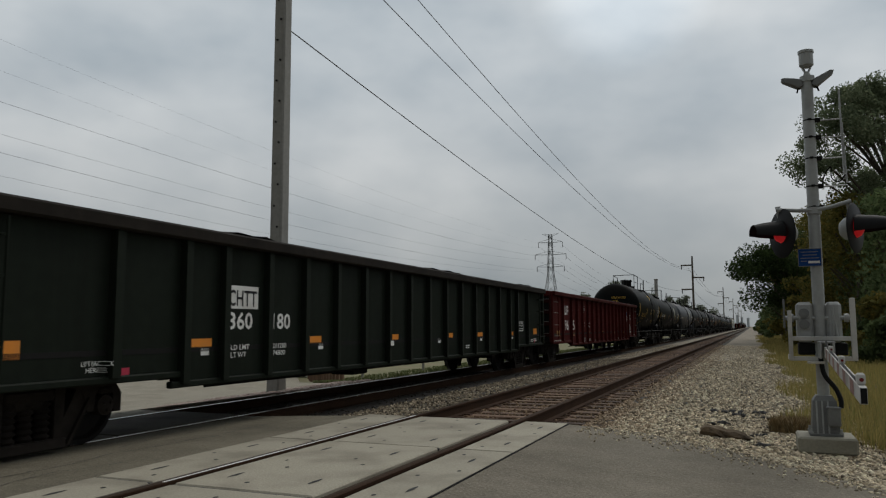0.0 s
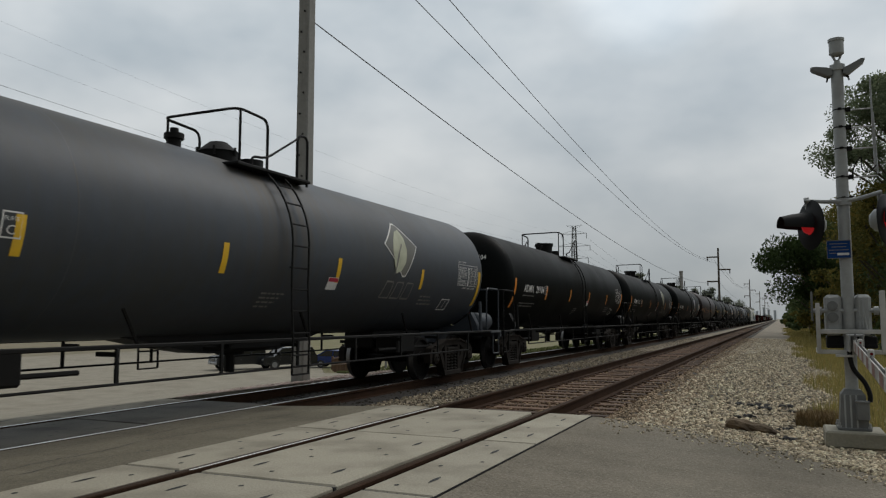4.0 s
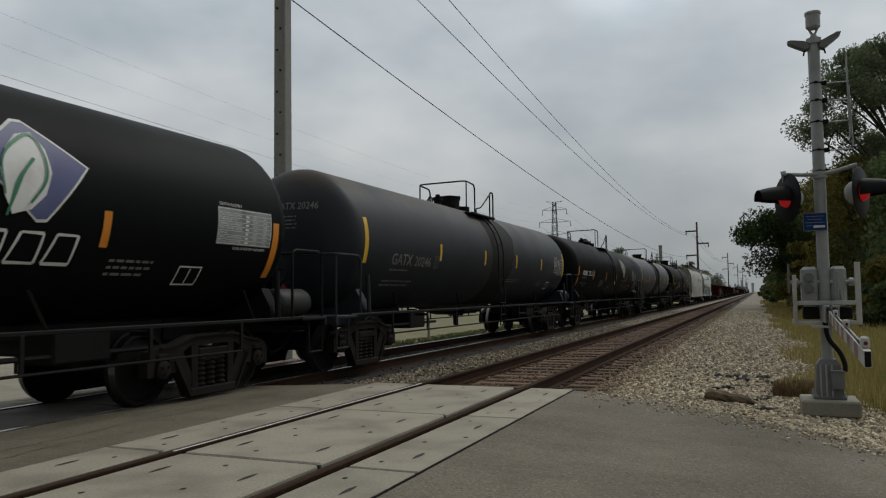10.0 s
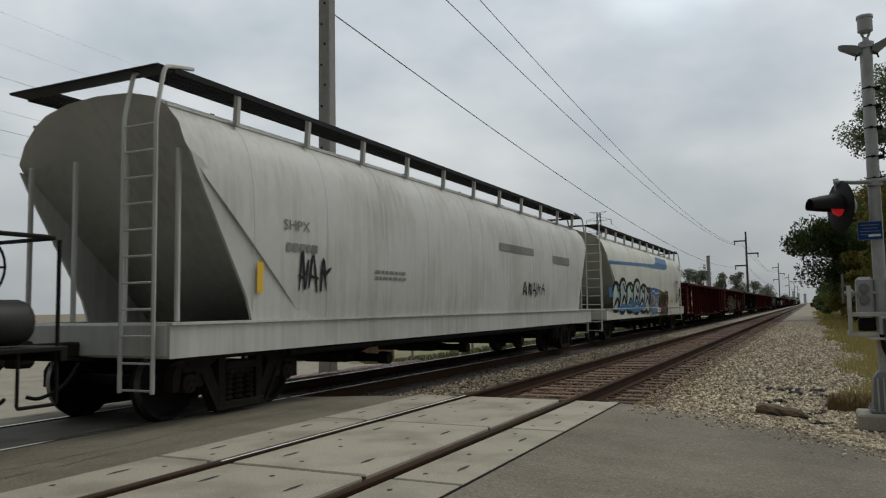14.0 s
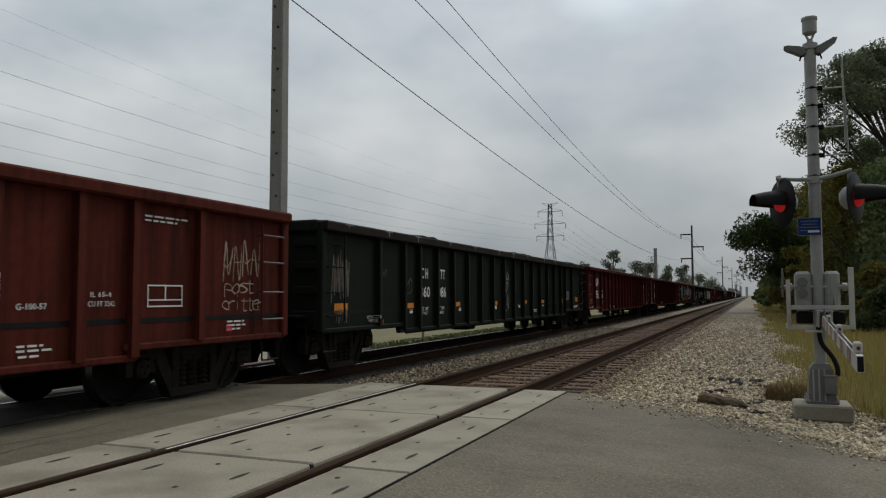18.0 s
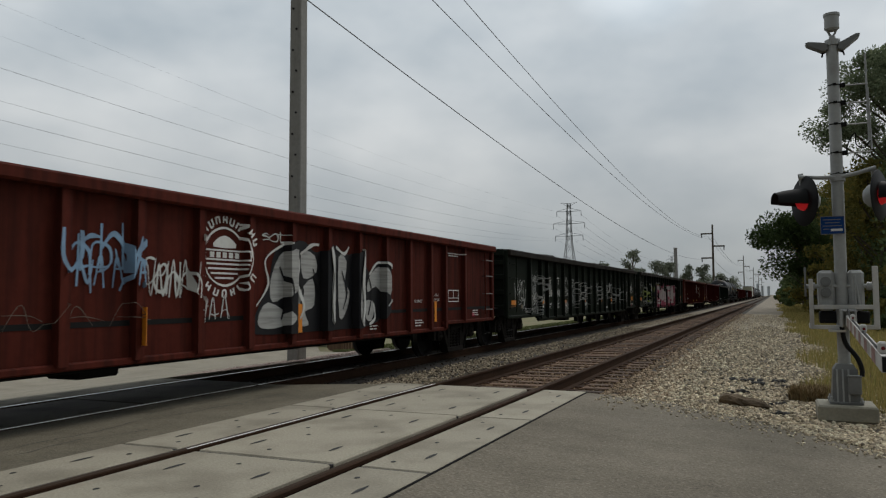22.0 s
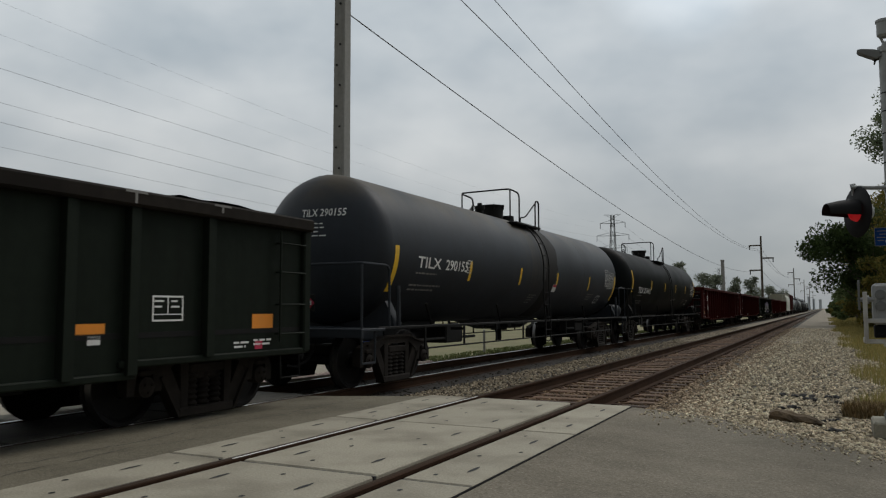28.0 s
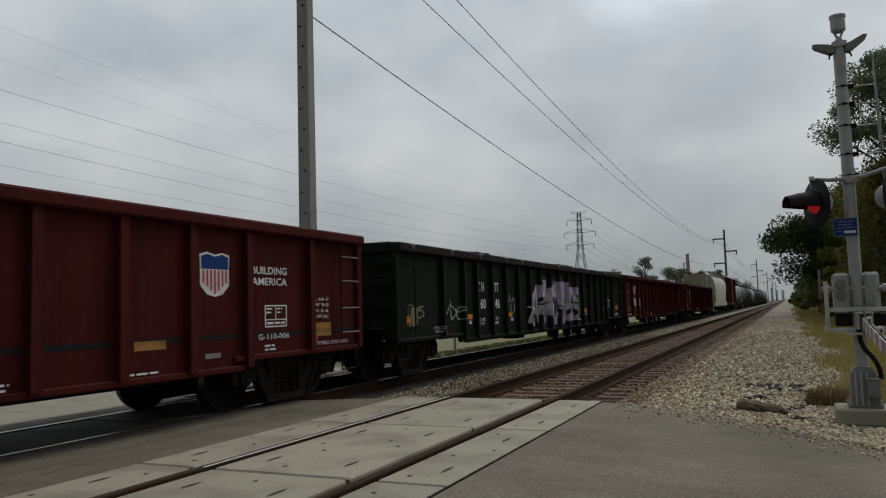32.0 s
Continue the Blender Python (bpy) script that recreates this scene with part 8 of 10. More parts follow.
            tink(car, "name_block", wd, M_WHITE if logo == 1 else M_FADE, "outlined plain block")


# ---- covered hoppers ----
HOP_Z = [0.80, 1.18, 1.20, 1.60, 2.30, 2.90, 3.30, 3.55, 3.78, 3.90]
HOP_X = [1.53, 1.53, 1.50, 1.535, 1.55, 1.53, 1.46, 1.36, 1.15, 0.95]


def hopper_car(name, paint_m, half, label, corner=((1.20, 1.50), (1.5, 1.40), (3.0, 0.50), (3.2, 0.40))):
    """corner: how far the side sheets stand back from the car's end, by height."""
    car = empty(name, pose(0, 0, 0), label, "hopper car", "freight cars")
    sec = [(0.30, 1.10)] + [(x, z) for z, x in zip(HOP_Z[2:], HOP_X[2:])] + [(0.55, 4.0), (0, 4.03)]
    sec += [(-x, z) for x, z in sec[-2::-1]]
    n = len(sec)
    g = Geo()
    for e in (-1, 1):
        for x, z in sec:
            g.v.append((x, e * (half - float(np.interp(z, [1.1, 3.1, 3.2, 4.1], [2.7, 0.42, 0.36, 0.36]))), z))
    g.f += [(k, (k + 1) % n, (k + 1) % n + n, k + n) for k in range(n)]
    g.f += [tuple(range(n))[::-1], tuple(range(n, 2 * n))]
    body = part("body", g, paint_m, car, smooth=50)
    for s in (1, -1):
        for y in (-7.6, -5.95, -4.3, -2.65, -0.60, 0.0, 1.65, 3.35, 5.0, 6.4):
            part("seam", cached(("seam", paint_m.name, s), lambda: Geo().pipe([(s * x, 0, z) for z, x in zip(HOP_Z[2:9], HOP_X[2:9])], 0.004, 4).mesh("seam", paint_m, 40)), None, body).location = (0, y, 0)
        sill = part("side_sill", Geo().prism([(s * 1.30, 0.80), (s * 1.53, 0.80), (s * 1.53, 1.16), (s * 1.565, 1.17), (s * 1.565, 1.20), (s * 1.30, 1.20)], -half + 0.1, half - 0.1, "y"), paint_m, car, "deep pale side sill with a rolled lip")
        part("train_line", Geo().pipe([(s * 1.40, -half + 2.4, 0.74), (s * 1.40, half - 2.6, 0.74)], 0.045, 8), M_BLACK, sill, "black pipe under the sill")
        part("eave", Geo().pipe([(s * 1.17, -half + 0.35, 3.775), (s * 1.17, half - 0.35, 3.775)], 0.022, 5), paint_m, body)
        for e in (-1, 1):
            web = [(e * (half - d), z) for z, d in corner]
            part("corner_sheet", Geo().prism(web + [(e * (half - 0.60), 3.12), (e * (half - 2.8), 1.20)], *sorted((s * 1.47, s * 1.51))), paint_m, car, "side sheet reaching past the sloping end")
    # roof walkways of open grating on slim brackets
    for s in (1, -1):
        w = Geo()
        a, b = sorted((s * 0.78, s * 1.30))
        for x in np.linspace(a + 0.01, b - 0.01, 5):
            w.box(x - 0.004, x + 0.004, -half + 0.35, half - 0.35, 4.15, 4.185)
        w.box(*sorted((s * 1.285, s * 1.305)), -half + 0.35, half - 0.35, 4.13, 4.20)
        k = -half + 0.36
        while k < half - 0.36:
            w.box(a, b, k, k + 0.022, 4.157, 4.18)
            k += 0.062
        board = part("running_board", w, M_BLACK, car, "dark grated roof walkway")
        for k in range(11):
            part("walkway_bracket", cached(("wbr", paint_m.name, s), lambda: Geo().prism([(s * 1.20, 3.74), (s * 1.27, 3.74), (s * 1.30, 4.19), (s * 1.23, 4.15)], -0.03, 0.03, "y").mesh("walkway_bracket", paint_m, 30)), None, board).location = (0, -7.05 - 1.59 * 0.35 + 1.59 * k * 0.985, 0)
    for k in range(6):
        part("hatch_cover", cached(("hcov", paint_m.name), lambda: Geo().box(-0.34, 0.34, -1.05, 1.05, 3.99, 4.10, 0.03).box(-0.38, 0.38, -0.04, 0.04, 4.09, 4.13, 0.01).mesh("hatch_cover", M_TRUCK, 30)), None, car).location = (0, -half + 2.0 + (2 * half - 4.0) * k / 5, 0)
    for e in (-1, 1):
        part("end_sill", Geo().box(-1.5, 1.5, *sorted((e * (half - 0.45), e * (half - 0.08))), 0.80, 1.20, 0.03), paint_m, car)
        for x in (1.38, 0.88):
            st = part("ladder_stile", Geo().pipe(smooth_bend([(x, e * half, 0.42), (x, e * half, 3.55), (x * 0.97, e * (half - 0.16), 4.16), (x * 0.9, e * (half - 0.7), 4.28)], 0.1), 0.026, 6), paint_m, car, "end ladder rail bent over the roof")
            if x > 1:
                for k in range(11):
                    part("rung", cached(("hrung", paint_m.name), lambda: Geo().pipe([(1.38, 0, 0), (0.88, 0, 0)], 0.014, 5).mesh("rung", paint_m, 40)), None, st).location = (0, e * half, 0.45 + 0.30 * k)
        if e > 0:
            bw = part("brake_wheel", Geo().lathe([(-0.015, 0.26), (0.0, 0.285), (0.015, 0.26), (0.0, 0.245), (-0.015, 0.26)], 22, "y", 0.55, half - 0.06, 2.45).cyl((0.28, half - 0.06, 2.45), (0.82, half - 0.06, 2.45), 0.014, 5).cyl((0.55, half - 0.06, 2.18), (0.55, half - 0.06, 2.72), 0.014, 5), M_GRAB, car, "round hand-brake wheel")
            part("brake_housing", Geo().box(0.42, 0.68, half - 0.3, half - 0.1, 2.25, 2.65, 0.04).box(0.50, 0.60, half - 0.28, half - 0.2, 1.2, 2.3, 0.01), paint_m, bw)
        for x in (-1.3, -0.45, 0.45, 1.3):
            part("end_post", Geo().box(x - 0.028, x + 0.028, *sorted((e * (half - 0.46), e * (half - 0.40))), 1.2, 3.25, 0.012), paint_m, car)
        part("roof_step", Geo().box(-1.3, 1.3, *sorted((e * (half - 0.36), e * (half - 0.08))), 4.15, 4.18, 0.005), M_BLACK, car, "grated end platform of the roof")
        coupler(car, e * (half + 0.6), e)
        truck(car, e * (half - 1.75))
    for k in (-1, 0, 1):
        yy = k * (half - 4.3) * 0.72
        g = Geo()
        g.v = [(-1.0, yy - 1.5, 1.1), (1.0, yy - 1.5, 1.1), (1.0, yy + 1.5, 1.1), (-1.0, yy + 1.5, 1.1), (-0.35, yy - 0.3, 0.52), (0.35, yy - 0.3, 0.52), (0.35, yy + 0.3, 0.52), (-0.35, yy + 0.3, 0.52)]
        g.f = [(0, 1, 5, 4), (1, 2, 6, 5), (2, 3, 7, 6), (3, 0, 4, 7), (7, 6, 5, 4), (0, 3, 2, 1)]
        o = part("outlet_hopper", g, M_TRUCK, car, "grimy outlet hopper")
        part("outlet_gate", Geo().cyl((-1.1, yy, 0.45), (1.1, yy, 0.45), 0.075, 10).cyl((0.95, yy, 0.45), (1.15, yy, 0.45), 0.11, 10).box(-0.45, 0.45, yy - 0.35, yy + 0.35, 0.38, 0.53, 0.02), M_TRUCK, o)
    part("centre_sill", Geo().box(-0.3, 0.3, -half + 0.1, half - 0.1, 0.76, 1.1), M_BLACK, car)
    return car


def hop_bend(g, lift=0.012):
    """Follows the bulged side of a covered hopper."""
    out = cut_faces(g, 2, HOP_Z + [1.4, 1.95, 2.1, 2.6, 3.1])
    out.v = [(float(np.interp(z, HOP_Z, HOP_X)) + lift + x, y, z) for x, y, z in out.v]
    return out


def box_car(name, paint_m, half, label):
    car = empty(name, pose(0, 0, 0), label, "boxcar", "freight cars")
    part("body", Geo().box(-1.5, 1.5, -half, half, 1.0, 4.1, 0.04), paint_m, car)
    part("roof", Geo().prism([(-1.56, 4.1), (1.56, 4.1), (1.4, 4.25), (0, 4.38), (-1.4, 4.25)], -half, half, "y"), M_GALV, car)
    for s in (1, -1):
        for k in range(13):
            y = -half + 0.3 + (2 * half - 0.6) * k / 12
            part("side_post", cached(("bpost", paint_m.name, s), lambda: Geo().box(*sorted((s * 1.5, s * 1.56)), -0.06, 0.06, 1.05, 4.05, 0.01).mesh("side_post", paint_m, 30)), None, car).location = (0, y, 0)
        part("door", Geo().box(*sorted((s * 1.5, s * 1.60)), -1.6, 1.6, 1.1, 3.95, 0.03), paint_m, car)
        part("side_sill", Geo().box(*sorted((s * 1.40, s * 1.54)), -half + 2.5, half - 2.5, 0.8, 1.05, 0.02), paint_m, car)
    for e in (-1, 1):
        coupler(car, e * (half + 0.5), e)
        truck(car, e * (half - 2.0))
    return car


# ---- the train ----
TRAIN = []


def place(car, u):
    TRAIN.append((car, u))
    return car


def red_gon(u, num, m=M_RED, shield=True, lab="oxide-red steel gondola with upright ribs and white lettering"):
    c = gondola("gondola_car", m, lab, ribs=RED_RIBS if shield else RIBS)
    gon_red_marks(c, num, shield)
    return place(c, u + HALF - 0.1)


def dark_gon(u, num, boxed=True, lab="green-black steel gondola loaded to the brim"):
    c = gondola("gondola_car", M_BLACKG, lab, 2.55, 0.17, True)
    gon_dark_marks(c, num, boxed)
    return place(c, u + HALF)


def tank(u0, u1, m, code, num, ref, txt, lab, band=None, slant=False, logo=False, dome=0, R=1.35, square=False, worn=False, plain_notes=True):
    hs = round((u1 - u0) / 2, 1)
    hs = 7.6 if abs(hs - 7.6) < 0.35 else hs
    c = tank_car("tank_car", m, hs, lab, band, dome, square, R)
    spots = [-4.5, -1.55, 1.27, 4.45] if slant else [-4.05, -1.0, 1.8, 4.6] if hs > 6.5 else [-1.8, 0.42, 1.98]
    if worn:
        spots = [-5.22, -3.2, -1.2, 0.93, 2.86, 5.04]
    tank_marks(c, hs, code, num, ref, txt, spots, slant, logo, worn=worn, plain_notes=plain_notes)
    return place(c, (u0 + u1) / 2 + 0.25)


BLK = "black tank car with reflective strips"
dark_gon(4.3, "360180")
red_gon(25.9, "96359")
t1 = tank(48.3, 58.7, M_TANK, "UTLX", "601120", M_REFY, M_YELL, "short fat black tank car with yellow lettering", R=1.485, square=True)
tink(t1, "warning_plate", rect(rect(Geo(), 0.55, 1.15, 3.12, 3.28), 0.55, 1.15, 3.30, 3.42), M_REFY, "yellow warning plate below the platform")
tink(t1, "spray_tag", hand(Geo(), "post", -0.75, 1.62, 0.2, 0.8, 0.03, 3), M_GGREY, "grey hand-sprayed tag")
tank(61.1, 76.4, M_TANK, "ADMX", "26207", M_REFY, M_WHITE, BLK, slant=True, logo=2, dome=1)
tank(79.1, 94.5, M_TANKG, "ADMX", "25371", M_REFY, M_WHITE, "weathered grey-black tank car with a top platform", slant=True, logo=2, dome=1)
tank(97.2, 112.4, M_TANK, "ADMX", "29104", M_REFO, M_WHITE, BLK, slant=True)
tank(115.0, 130.3, M_TANK, "ADMX", "115", M_REFO, M_WHITE, BLK + " and a leaf emblem", slant=True, logo=2)
t6 = tank(133.5, 148.9, M_TANK, "ADMX", "28883", M_REFO, M_WHITE, BLK + " and a leaf emblem", slant=True, logo=1, R=1.41)
tink(t6, "spray_tag", scribble(hand(Geo(), "pork", 2.9, 1.52, 0.24, 0.8, 0.03, 31), 2.95, 1.42, 0.7, 0.4, 3, 0.025, 32), M_GGREY, "grey hand-sprayed tag")
tank(151.8, 167.2, M_TANKB, "GATX", "4869", M_REFO, M_YELL, "dull brown tank car with orange strips", slant=True, dome=1, R=1.42, worn=True)
t8 = tank(170.0, 185.3, M_TANK, "UTLX", "667139", M_REFY, M_YELL, "black tank car with a grey patch round its middle", square=True)
g = Geo()
for k in range(29):
    a = radians(-50 + 150 * k / 28)
    for y in (-1.25 - 0.12 * math.sin(3 * a), -0.75, 0.15, 0.75 - 0.12 * math.cos(4 * a)):
        g.v.append((1.353 * math.cos(a), y, TANK_BOTTOM + 1.35 + 1.353 * math.sin(a)))
for k in range(28):
    g.f += [(k * 4 + j, k * 4 + j + 1, k * 4 + j + 5, k * 4 + j + 4) for j in (0, 2)]
part("repaint_patch", g, M_TANKG, t8, "faded grey repaint patch")
tank(188.0, 203.2, M_TANK, "ADMX", "25258", M_REFO, M_WHITE, BLK + " and a leaf emblem", slant=True, logo=1, dome=1)
tank(206.1, 221.2, M_TANKN, "GATX", "20246", M_REFY, M_FADE, "slate-blue tank car with a dark spill stain", band=(-0.4, 1.5))
t11 = tank(224.1, 239.2, M_TANK, "ADMX", "25213", M_REFO, M_WHITE, "black tank car with a rust-brown top and a leaf emblem", slant=True, logo=2, dome=1)
tink(t11, "spray_tag", blob(scribble(Geo(), -2.9, 1.6, 0.9, 0.4, 5, 0.05, 5), -2.45, 1.78, 0.40, 0.14, 16), M_GTEALD, "teal spray-painted tag")
tank(241.9, 257.7, M_TANKS, "UTLX", "663124", M_REFY, M_YELL, "slate-grey tank car with a black spill stain and rusty top", band=(-0.9, 1.7))
t13 = tank(260.8, 275.1, M_TANK, "UTLX", "210172", M_REFY, M_YELL, "black tank car with white spray-painted tags", R=1.39, square=True, plain_notes=False)
g = Geo()
for pts in (((-3.35, 1.50), (-2.95, 2.06), (-2.80, 1.55)), ((-3.30, 1.62), (-2.75, 1.78), (-3.25, 1.52), (-2.55, 1.56)), ((-2.70, 2.02), (-2.62, 1.60), (-2.35, 1.66)), ((-2.20, 1.92), (-2.42, 1.88), (-2.20, 1.72), (-2.40, 1.55)),
            ((-2.12, 1.80), (-1.95, 1.90), (-2.12, 1.95), (-2.15, 1.65), (-1.95, 1.60)), ((-1.90, 1.50), (-1.85, 1.98), (-1.65, 1.92), (-1.80, 1.75), (-1.60, 1.50)), ((-1.60, 2.02), (-1.30, 2.00), (-1.25, 1.65), (-1.75, 1.48)),
            ((-1.22, 1.62), (-1.10, 1.92), (-1.0, 1.60), (-1.22, 1.66)), ((-0.72, 1.94), (-0.95, 1.90), (-0.78, 1.74), (-0.98, 1.58)), ((-0.85, 1.88), (-0.40, 1.86), (-0.80, 1.78), (-0.42, 1.76), (-0.8, 1.68)), ((-2.35, 2.14), (-1.9, 2.17), (-1.65, 2.10)), ((-1.95, 2.24), (-1.65, 2.10), (-1.98, 2.06))):
    stroke(g, list(pts), 0.042)
tink(t13, "spray_tag", g, M_GWHITE, "white spray-painted tangle")
g = Geo()
for pts in (((2.25, 2.02), (1.85, 2.10), (1.50, 1.88), (1.70, 1.66), (2.20, 1.70), (2.28, 1.84), (1.98, 1.86)), ((2.55, 2.12), (2.78, 1.90), (3.05, 2.16)), ((2.78, 1.90), (2.66, 1.58)), ((3.25, 1.86), (3.62, 1.94), (3.58, 2.06), (3.32, 1.98), (3.30, 1.74), (3.75, 1.68)), ((4.10, 1.66), (4.16, 2.10), (4.60, 2.04), (4.55, 1.88), (4.15, 1.86), (4.85, 1.62))):
    stroke(g, list(pts), 0.05)
tink(t13, "spray_word", g, M_GLIGHT, "pale sprayed word")

h1 = place(hopper_car("covered_hopper", M_HOP2, 9.1, "dirty pale grey covered hopper with a roof walkway"), 286.9)
g = Geo()
word(g, "SHPX", -7.0, 2.42, 0.14, 0.6, 0.008), bars(g, -6.95, 2.12, 0.75, 1, 0.12, 0.1, 0.1), rect(g, 1.0, 3.4, 2.62, 2.80), rect(g, 5.0, 6.6, 2.5, 2.72)
bars(g, -4.6, 1.9, 1.4, 2, 0.05, 0.1)
part("stencil", hop_bend(g), M_FADE, h1, "faded grey stencilling", 0)
part("spray_tag", hop_bend(scribble(scribble(Geo(), -6.7, 1.55, 0.8, 0.6, 3, 0.05, 8), 2.5, 1.55, 1.8, 0.4, 5, 0.04, 9)), M_GBLACK, h1, "", 0)
part("reflector", hop_bend(rect(Geo(), -7.55, -7.43, 1.55, 1.95)), M_REFY, h1, "upright yellow reflective strip", 0)
h2 = place(hopper_car("covered_hopper", M_HOP, 9.1, "cream covered hopper with blue swooshes and bright spray-paint pieces", [(1.20, 1.50), (2.13, 1.42), (3.14, 0.42), (3.2, 0.40)]), 307.0)
# upper band: thin, then rising to a broad blade with a rounded tip
g = Geo()
top, bot = [], []
for k in range(53):
    y = -8.6 + 13.0 * k / 52
    zt = float(np.interp(y, [-8.6, -2.0, 0.2, 0.75, 1.1, 1.5, 2.8, 4.25, 4.4], [2.92, 3.10, 3.16, 3.20, 3.34, 3.58, 3.60, 3.60, 3.56]))
    zb = float(np.interp(y, [-8.6, -2.0, 0.0, 1.6, 3.2, 3.8, 4.1, 4.28, 4.4], [2.80, 2.97, 2.98, 3.00, 3.02, 3.07, 3.18, 3.34, 3.54]))
    top.append((0.0, y, zt)), bot.append((0.0, y, zb))
for k in range(52):
    g.add([bot[k], bot[k + 1], top[k + 1], top[k]], [(0, 1, 2, 3)])
part("blue_swoosh", hop_bend(g), M_GBLUE, h2, "sweeping upper blue band with a rounded tip", 0)
g = Geo()
for k in range(48):
    y0, y1 = (-8.6 + 11.9 * v / 48 for v in (k, k + 1))
    z0, z1 = (float(np.interp(v, [-8.6, -1.9, 0.0, 1.4, 2.5, 3.1, 3.3], [1.98, 2.06, 2.08, 2.03, 1.92, 1.80, 1.66])) for v in (y0, y1))
    g.add([(0, y0, 1.60), (0, y1, 1.60), (0, y1, z1), (0, y0, z0)], [(0, 1, 2, 3)])
part("blue_swoosh", hop_bend(g), M_GBLUE, h2, "sweeping lower blue band", 0)


def hop_part(name, g, m, lift=0.0, label=""):
    return part(name, hop_bend(g, 0.012 + lift), m, h2, label, 0)


# first piece: pale shapes with thick black outlines
g, w_, b_ = Geo(), Geo(), Geo()
for k, (y, w, z, hh) in enumerate(((-7.6, 0.55, 1.62, 0.5), (-6.5, 0.62, 1.66, 0.62), (-5.2, 0.75, 1.6, 0.55), (-3.9, 0.72, 1.66, 0.66), (-2.5, 0.8, 1.58, 0.56), (-1.5, 0.45, 1.5, 0.5))):
    blob(g, y, z, w + 0.10, hh + 0.09, 22, 2.4, 0.15, 0.0006 * k)
    blob(w_, y + 0.03, z, w - 0.06, hh - 0.05, 22, 2.4, 0.15, 0.0006 * k)
hop_part("spray_outline", g, M_GBLACK, 0.004)
hop_part("spray_fill", w_, M_GMINT, 0.012, "pale mint sprayed shapes")
for k in range(6):
    stroke(b_, [(-7.9 + 1.15 * k, 1.25), (-7.4 + 1.15 * k, 1.55 + 0.1 * (k % 2)), (-7.0 + 1.15 * k, 1.35), (-6.9 + 1.15 * k, 1.95)], 0.16)
    stroke(b_, [(-7.6 + 1.15 * k, 2.15), (-7.2 + 1.15 * k, 1.85), (-6.9 + 1.15 * k, 2.1)], 0.12)
hop_part("spray_stroke", b_, M_GBLACK, 0.018)
hop_part("spray_stroke", stroke(stroke(Geo(), [(-7.4, 1.15), (-6.0, 1.25), (-4.2, 1.12), (-2.0, 1.30)], 0.22), [(-5.4, 1.5), (-4.5, 1.32), (-3.4, 1.48)], 0.18), M_GBLUE, 0.026)
# second piece: rounded slate-blue letters with a white halo
for lift, grow, m_ in ((0.030, 0.09, M_GWHITE), (0.036, 0.03, M_GBLUE), (0.042, -0.07, M_GSLATE)):
    g = Geo()
    for k, (y, w, z, hh) in enumerate(((-0.40, 0.50, 1.38, 0.50), (0.25, 0.42, 1.34, 0.44), (0.78, 0.40, 1.36, 0.46))):
        blob(g, y, z, w + grow, hh + grow, 22, 2.5, 0.1, 0.0008 * k)
    hop_part("spray_piece", g, m_, lift)
g = Geo()
stroke(g, [(-0.75, 1.72), (-0.3, 1.65), (-0.2, 1.45), (-0.55, 1.38)], 0.05), stroke(g, [(0.05, 1.5), (0.35, 1.55), (0.4, 1.35), (0.1, 1.3)], 0.05), stroke(g, [(0.7, 1.2), (0.75, 1.6), (0.95, 1.7)], 0.05)
hop_part("spray_stroke", g, M_GWHITE, 0.050)
# third piece: square black letters edged in tan
for lift, grow, m_ in ((0.046, 0.06, M_GOLIVE), (0.054, 0.0, M_GBLACK)):
    g = Geo()
    for k, (y, w, z, hh) in enumerate(((1.42, 0.40, 1.40, 0.52), (2.1, 0.44, 1.38, 0.50), (2.92, 0.5, 1.40, 0.54))):
        blob(g, y, z, w + grow, hh + grow, 22, 4.0, 0.12, 0.0008 * k)
    hop_part("spray_piece", g, m_, lift)
g = Geo()
for pts in (((1.22, 1.0), (1.35, 1.80), (1.55, 1.1), (1.7, 1.85)), ((1.9, 1.82), (1.95, 0.98)), ((1.95, 1.76), (2.38, 1.80)), ((1.93, 1.42), (2.25, 1.46)), ((1.97, 0.98), (2.4, 1.12)), ((2.85, 1.25), (2.82, 1.52), (3.0, 1.55), (3.04, 1.35), (2.85, 1.25))):
    stroke(g, list(pts), 0.05)
hop_part("spray_stroke", g, M_GOLIVE, 0.062)
hop_part("spray_stroke", stroke(stroke(stroke(Geo(), [(2.55, 1.75), (2.9, 1.86), (3.25, 1.70), (3.36, 1.35)], 0.025), [(2.46, 1.2), (2.55, 1.0), (2.7, 0.92)], 0.025), [(1.15, 1.7), (1.28, 1.86), (1.5, 1.80)], 0.025), M_GWHITE, 0.064)
hop_part("spray_fill", blob(Geo(), 2.94, 1.40, 0.06, 0.10, 14), M_REFO, 0.066, "small orange fill")
g = Geo()
for k in range(4):
    stroke(g, [(1.45 + 0.07 * k, 1.02), (1.42 + 0.08 * k, 1.2 + 0.08 * (k % 2)), (1.55 + 0.06 * k, 1.38)], 0.06)
hand(g, "roy", -2.3, 1.72, 0.3, 0.75, 0.035, 23)
hop_part("spray_tag", g, M_PINK, 0.070, "red drips and a red hand-sprayed tag")
g = Geo()
